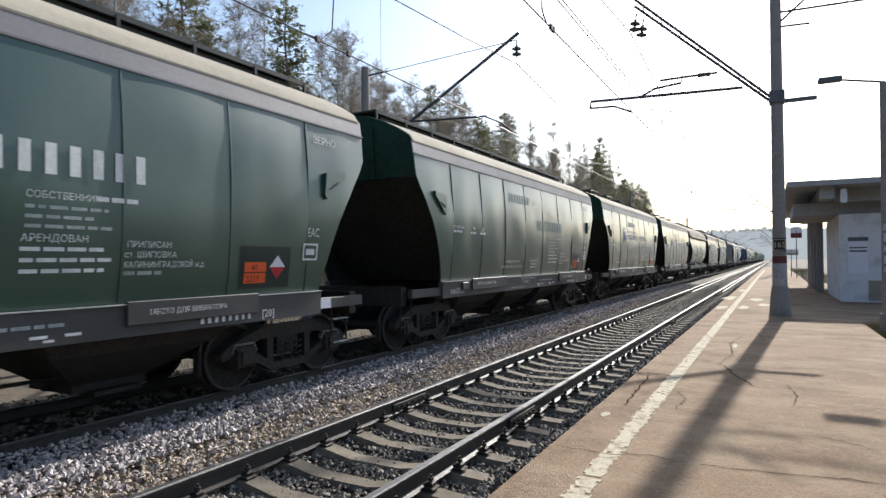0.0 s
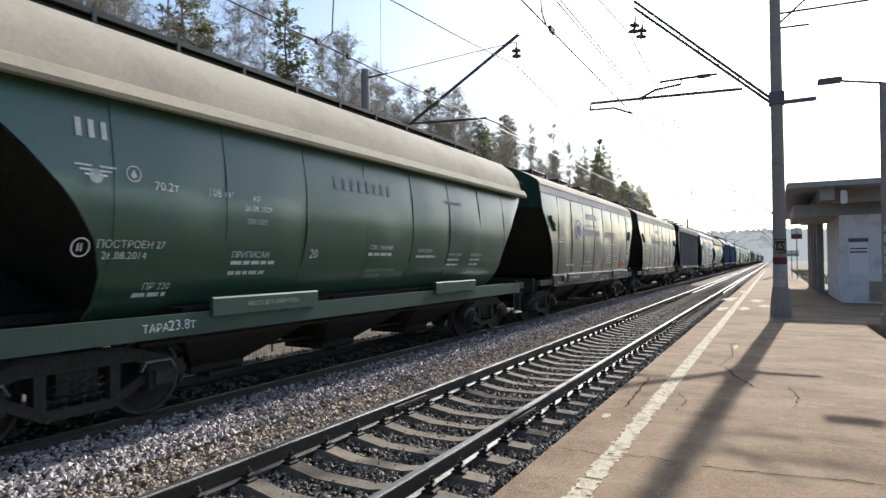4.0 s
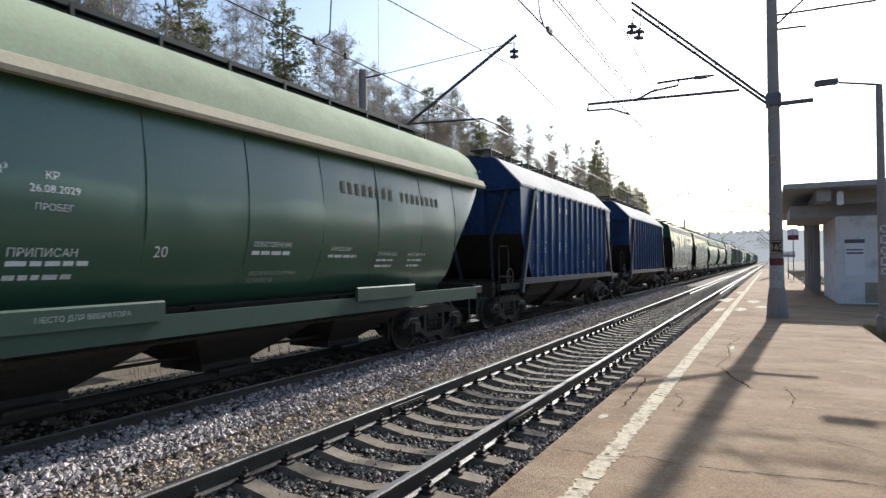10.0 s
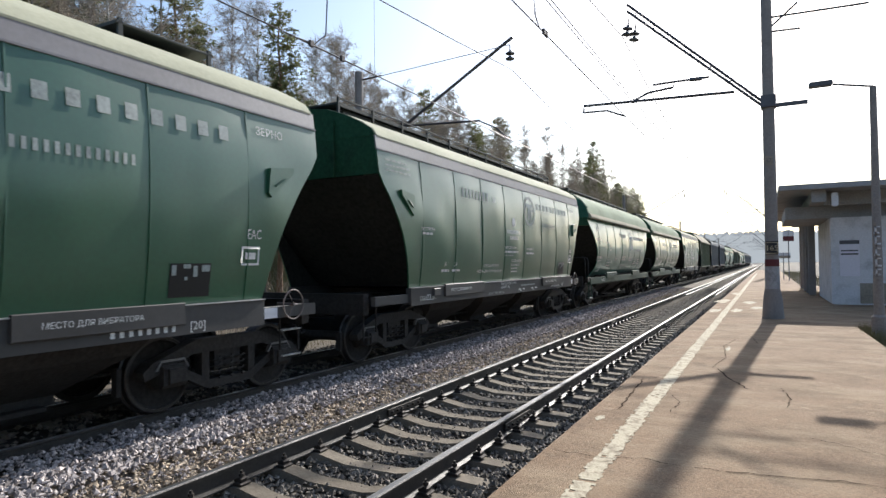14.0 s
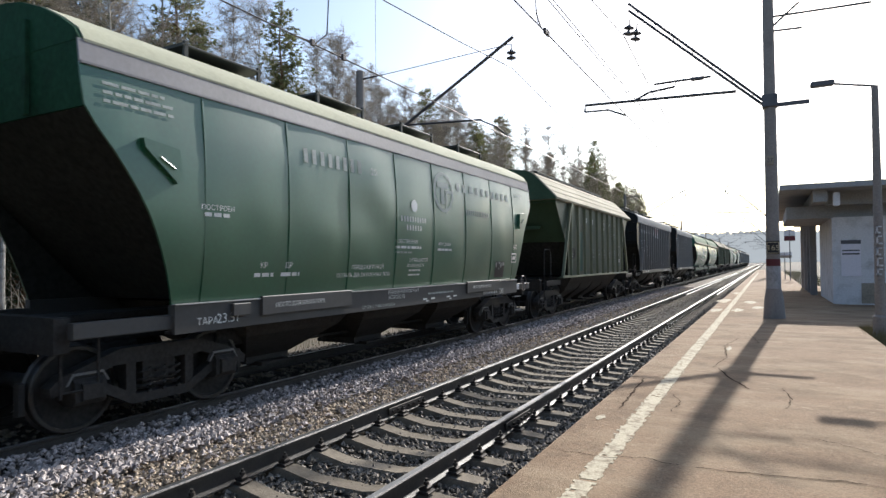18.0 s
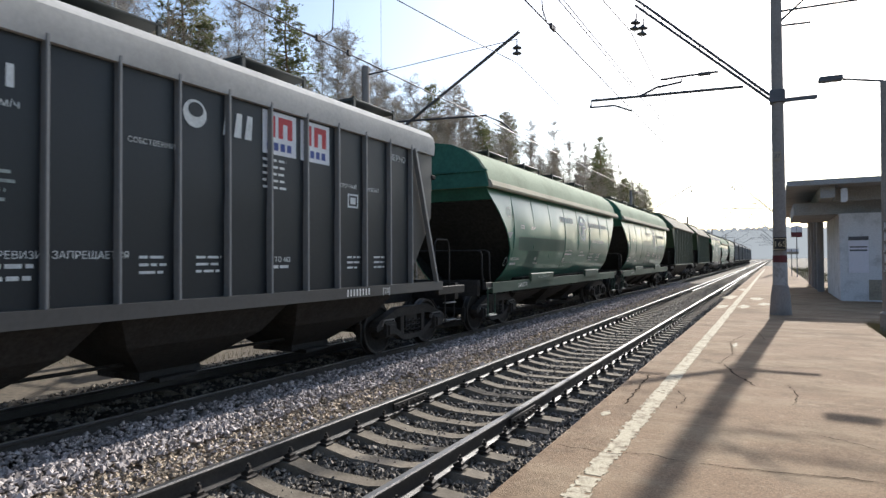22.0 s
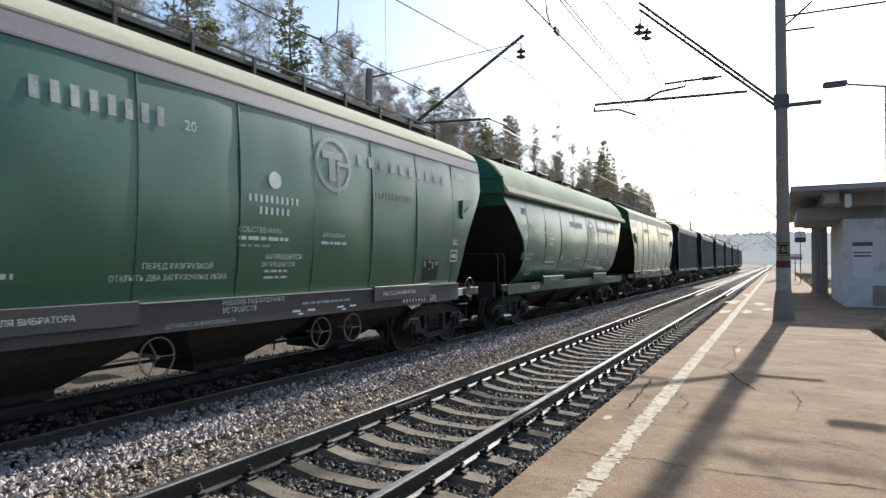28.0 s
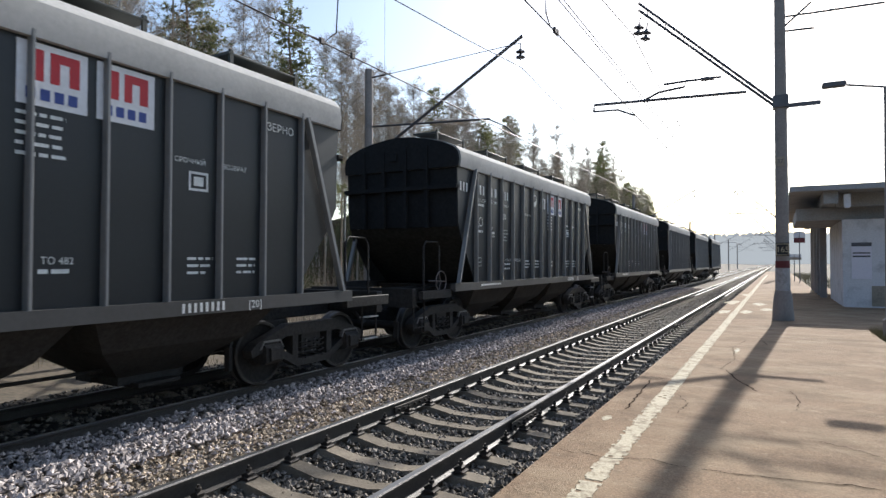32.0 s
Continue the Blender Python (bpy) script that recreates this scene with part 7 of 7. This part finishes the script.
            for a, b in ((2.36, 3.03), (3.13, 3.8), (3.9, 4.57)):
                m.rects([(a, b, 2.12, 3.94)], ORANGE, "painted_panel", label="orange painted panel")
            m.shape([[(2.8, 3.3), (3.03, 3.5), (3.03, 2.75), (2.84, 2.95)]], BLACK, lift=0.003)
            m.shape([[(3.13, 3.4), (3.39, 3.94), (3.68, 3.94), (3.25, 3.2), (3.13, 3.15)]], BLACK, lift=0.003)
            m.shape([[(3.13, 2.75), (3.42, 2.12), (3.66, 2.12), (3.3, 2.85), (3.13, 2.85)]], BLACK, lift=0.003)
            m.rects([(3.13, 3.8, 2.86, 3.08)], BLACK, lift=0.003)
            m.rects([(3.9, 4.57, 2.86, 3.08)], BLACK, lift=0.003)
            m.lines(3.95, 1.75, 0.5, 2, 0.09, RED)
        if kind == "long":
            m.word("ТО 482", 0.92, 1.72, 0.085)
            m.word("05.02.2019" if k == 6 else "14.08.2018", 0.87, 1.59, 0.085, wide=0.85)
            m.word("ПЕРЕД РАЗГРУЗКОЙ", 1.56, 1.84, 0.06, wide=0.85)
            m.word("ОТКРЫТЬ ДВА", 1.66, 1.75, 0.06)
            m.word("ЗАГРУЗОЧНЫХ", 1.66, 1.66, 0.06)
            m.word("ЛЮКА", 1.8, 1.57, 0.06)
            m.word("ЗАПРЕЩАЕТСЯ", 2.36, 1.77, 0.08)
            m.word("ОСТАВЛЯТЬ ЛЮКИ", 2.4, 1.67, 0.06, wide=0.85)
            m.word("ОТКРЫТЫМИ", 2.46, 1.58, 0.06)
            m.word("ПОСТРОЕН", -5.33, 2.54, 0.085)
            m.lines(-5.27, 2.44, 0.5, 1, 0.08)
        if k == 17:
            m.word("АРЕНДОВАН", 0.87, 3.24, 0.085)
            m.rects([(0.87, 1.38, 3.215, 3.225)])
            m.word("СРОЧНЫЙ", 2.62, 3.24, 0.07)
            m.word("ВОЗВРАТ", 3.18, 3.24, 0.07)
            m.word("ПРИПИСАН", 4.0, 3.2, 0.07)
            m.lines(4.0, 3.12, 0.5, 4, 0.045)
        if kind == "black":
            m.word("СОБСТВЕННИК", -1.35, 3.12, 0.06)
            m.word("РЕВИЗИЯ", -2.6, 1.85, 0.07)
            m.lines(-2.66, 1.76, 0.5, 2, 0.06)
            m.word("ЗАПРЕЩАЕТСЯ", -2.12, 1.85, 0.075)
            m.word("ТО 482", 0.86, 1.8, 0.07)
            m.lines(0.84, 1.71, 0.4, 1, 0.06)
            m.word("СРОЧНЫЙ", 2.3, 3.0, 0.06)
            m.word("ВОЗВРАТ", 3.0, 3.0, 0.06)
    elif kind == "blue":
        for a, n in ((-4.35, 2), (-2.9, 1), (-2.15, 2), (-1.4, 2), (-0.7, 1)):
            m.bars(a + 0.1, a + 0.15 + 0.2 * n, 3.42, 0.18, n)
        m.word("ТАРА", -4.35, 1.6, 0.09)
        m.word("23", -3.6, 1.62, 0.13)
        m.lines(-3.6, 1.5, 0.45, 1, 0.06)
        for q in (-4.3, -3.55, -2.1, -1.4, 1.55):
            m.lines(q, 2.4, 0.45, 4, 0.05)
        for q in (-0.7, 0.05, 0.8, 2.3):
            m.lines(q, 1.8, 0.4, 3, 0.05)
        m.word("20", -0.6, 2.5, 0.11)
        m.word("ЗЕРНО", 4.6, 3.52, 0.15)
    else:
        m.bars(-2.3, -1.75, 3.33, 0.2, 3)
        m.bars(-1.38, -0.85, 3.33, 0.2, 3)
        m.bars(-0.45, -0.1, 3.33, 0.2, 2)
        m.word("20", -0.35, 2.9, 0.13)
        m.emblem(0.78, 3.38, 0.26)
        m.bars(1.45, 2.0, 3.4, 0.09, 4)
        m.bars(2.38, 2.9, 3.4, 0.09, 4)
        for q in (-4.1, -1.35, -0.4, 0.6, 1.5, 2.4, 3.3):
            m.lines(q, 2.3, 0.6, 4, 0.05, FADED)
        m.rects([(-3.2, -2.45, 1.5, 2.95)], PATCH_GREEN, "repaint_patch")
        m.disc(-3.75, 2.15, 0.3, DARK_MARK, squash=0.7)
        m.rects([(-0.4, -0.15, 1.85, 2.1)], SHEET, "notice")
        m.word("ЗЕРНО", 2.3, 2.95, 0.13)
        m.word("ПРИПИСАН", 3.38, 2.48, 0.075)
        m.lines(3.38, 2.38, 0.65, 3, 0.065)
        m.bars(2.6, 3.2, 1.31, 0.045, 7, FADED, flat=1.612)
        if k == 16:
            m.shape([[(3.35, 1.62), (3.42, 1.72), (3.8, 1.74), (3.9, 1.66), (3.82, 1.57), (3.42, 1.55)]], CYAN, "repaint_patch", label="smear of turquoise paint")
            m.rects([(3.62, 3.95, 1.8, 1.97)], SHEET, "notice")


OWNERS = {-1: "name", 0: "name", 1: "ring", 2: "ring", 4: "ring", 5: "ring", 7: "blue"}
for k in (11, 12, 15, 23, 25):
    OWNERS[k] = "emblem"
for k, owner in OWNERS.items():
    smooth_marks(k, owner)
for k, owner in {3: "plain", 8: "wide", 13: "emblem", 14: "sickles", 19: "emblem", 20: "emblem", 24: "emblem"}.items():
    barrel_marks(k, owner)
for k, kind in {6: "long", 9: "blue", 10: "blue", 16: "olive", 17: "long", 18: "black", 21: "olive", 22: "olive", 26: "black", 27: "black", 28: "black"}.items():
    ribbed_marks(k, kind)


# ---- what moves ----
SURGE = [(0, 0.1), (1, 0.14), (2, 0.12), (3, 0.08), (6, 0.19), (7, 0.15), (8, 0.2), (9, 0.15), (10, 0.28), (11, 0.17), (12, 0.12), (13, 0.28), (14, 0.28), (17, 0.29), (18, 0.4), (19, 0.34), (20, 0.25), (21, 0.32), (22, 0.33), (23, 0.33), (24, 0.35), (25, 0.24), (28, 0.28), (29, 0.28), (30, 0.24), (31, 0.14), (32, 0.14)]


def come(t):
    """Metres that the train has come by t seconds; it slows a little and surges in its couplings."""
    return -0.1 + 13.012 * t - 0.02755 * t * t + 0.0002698 * t ** 3 + float(np.interp(t, [a for a, _ in SURGE], [b for _, b in SURGE]))


def motions():
    first = {w.name: tuple(w.matrix_basis.translation) for w in TRAIN.values()}
    for w in TRAIN.values():
        x, y, z = first[w.name]
        walk(w, [(t, pose(x, y - come(t), z)) for t, _ in SURGE])
    for ws in WHEELSETS:
        top = ws.parent.parent
        y = first[top.name][1] + ws.parent.location.y + ws.location.y
        inside = [f / FPS for f in range(32 * FPS + 1) if -1.0 < y - come(f / FPS) < 34.0]
        if not inside:
            continue
        times = ([0.0] if inside[0] > 0 else []) + inside + ([32.0] if inside[-1] < 32 else [])
        place_in = tuple(ws.location)
        walk(ws, [(t, pose(*place_in, math.degrees(come(min(max(t, inside[0]), inside[-1])) / WHEEL_R))) for t in times])


motions()
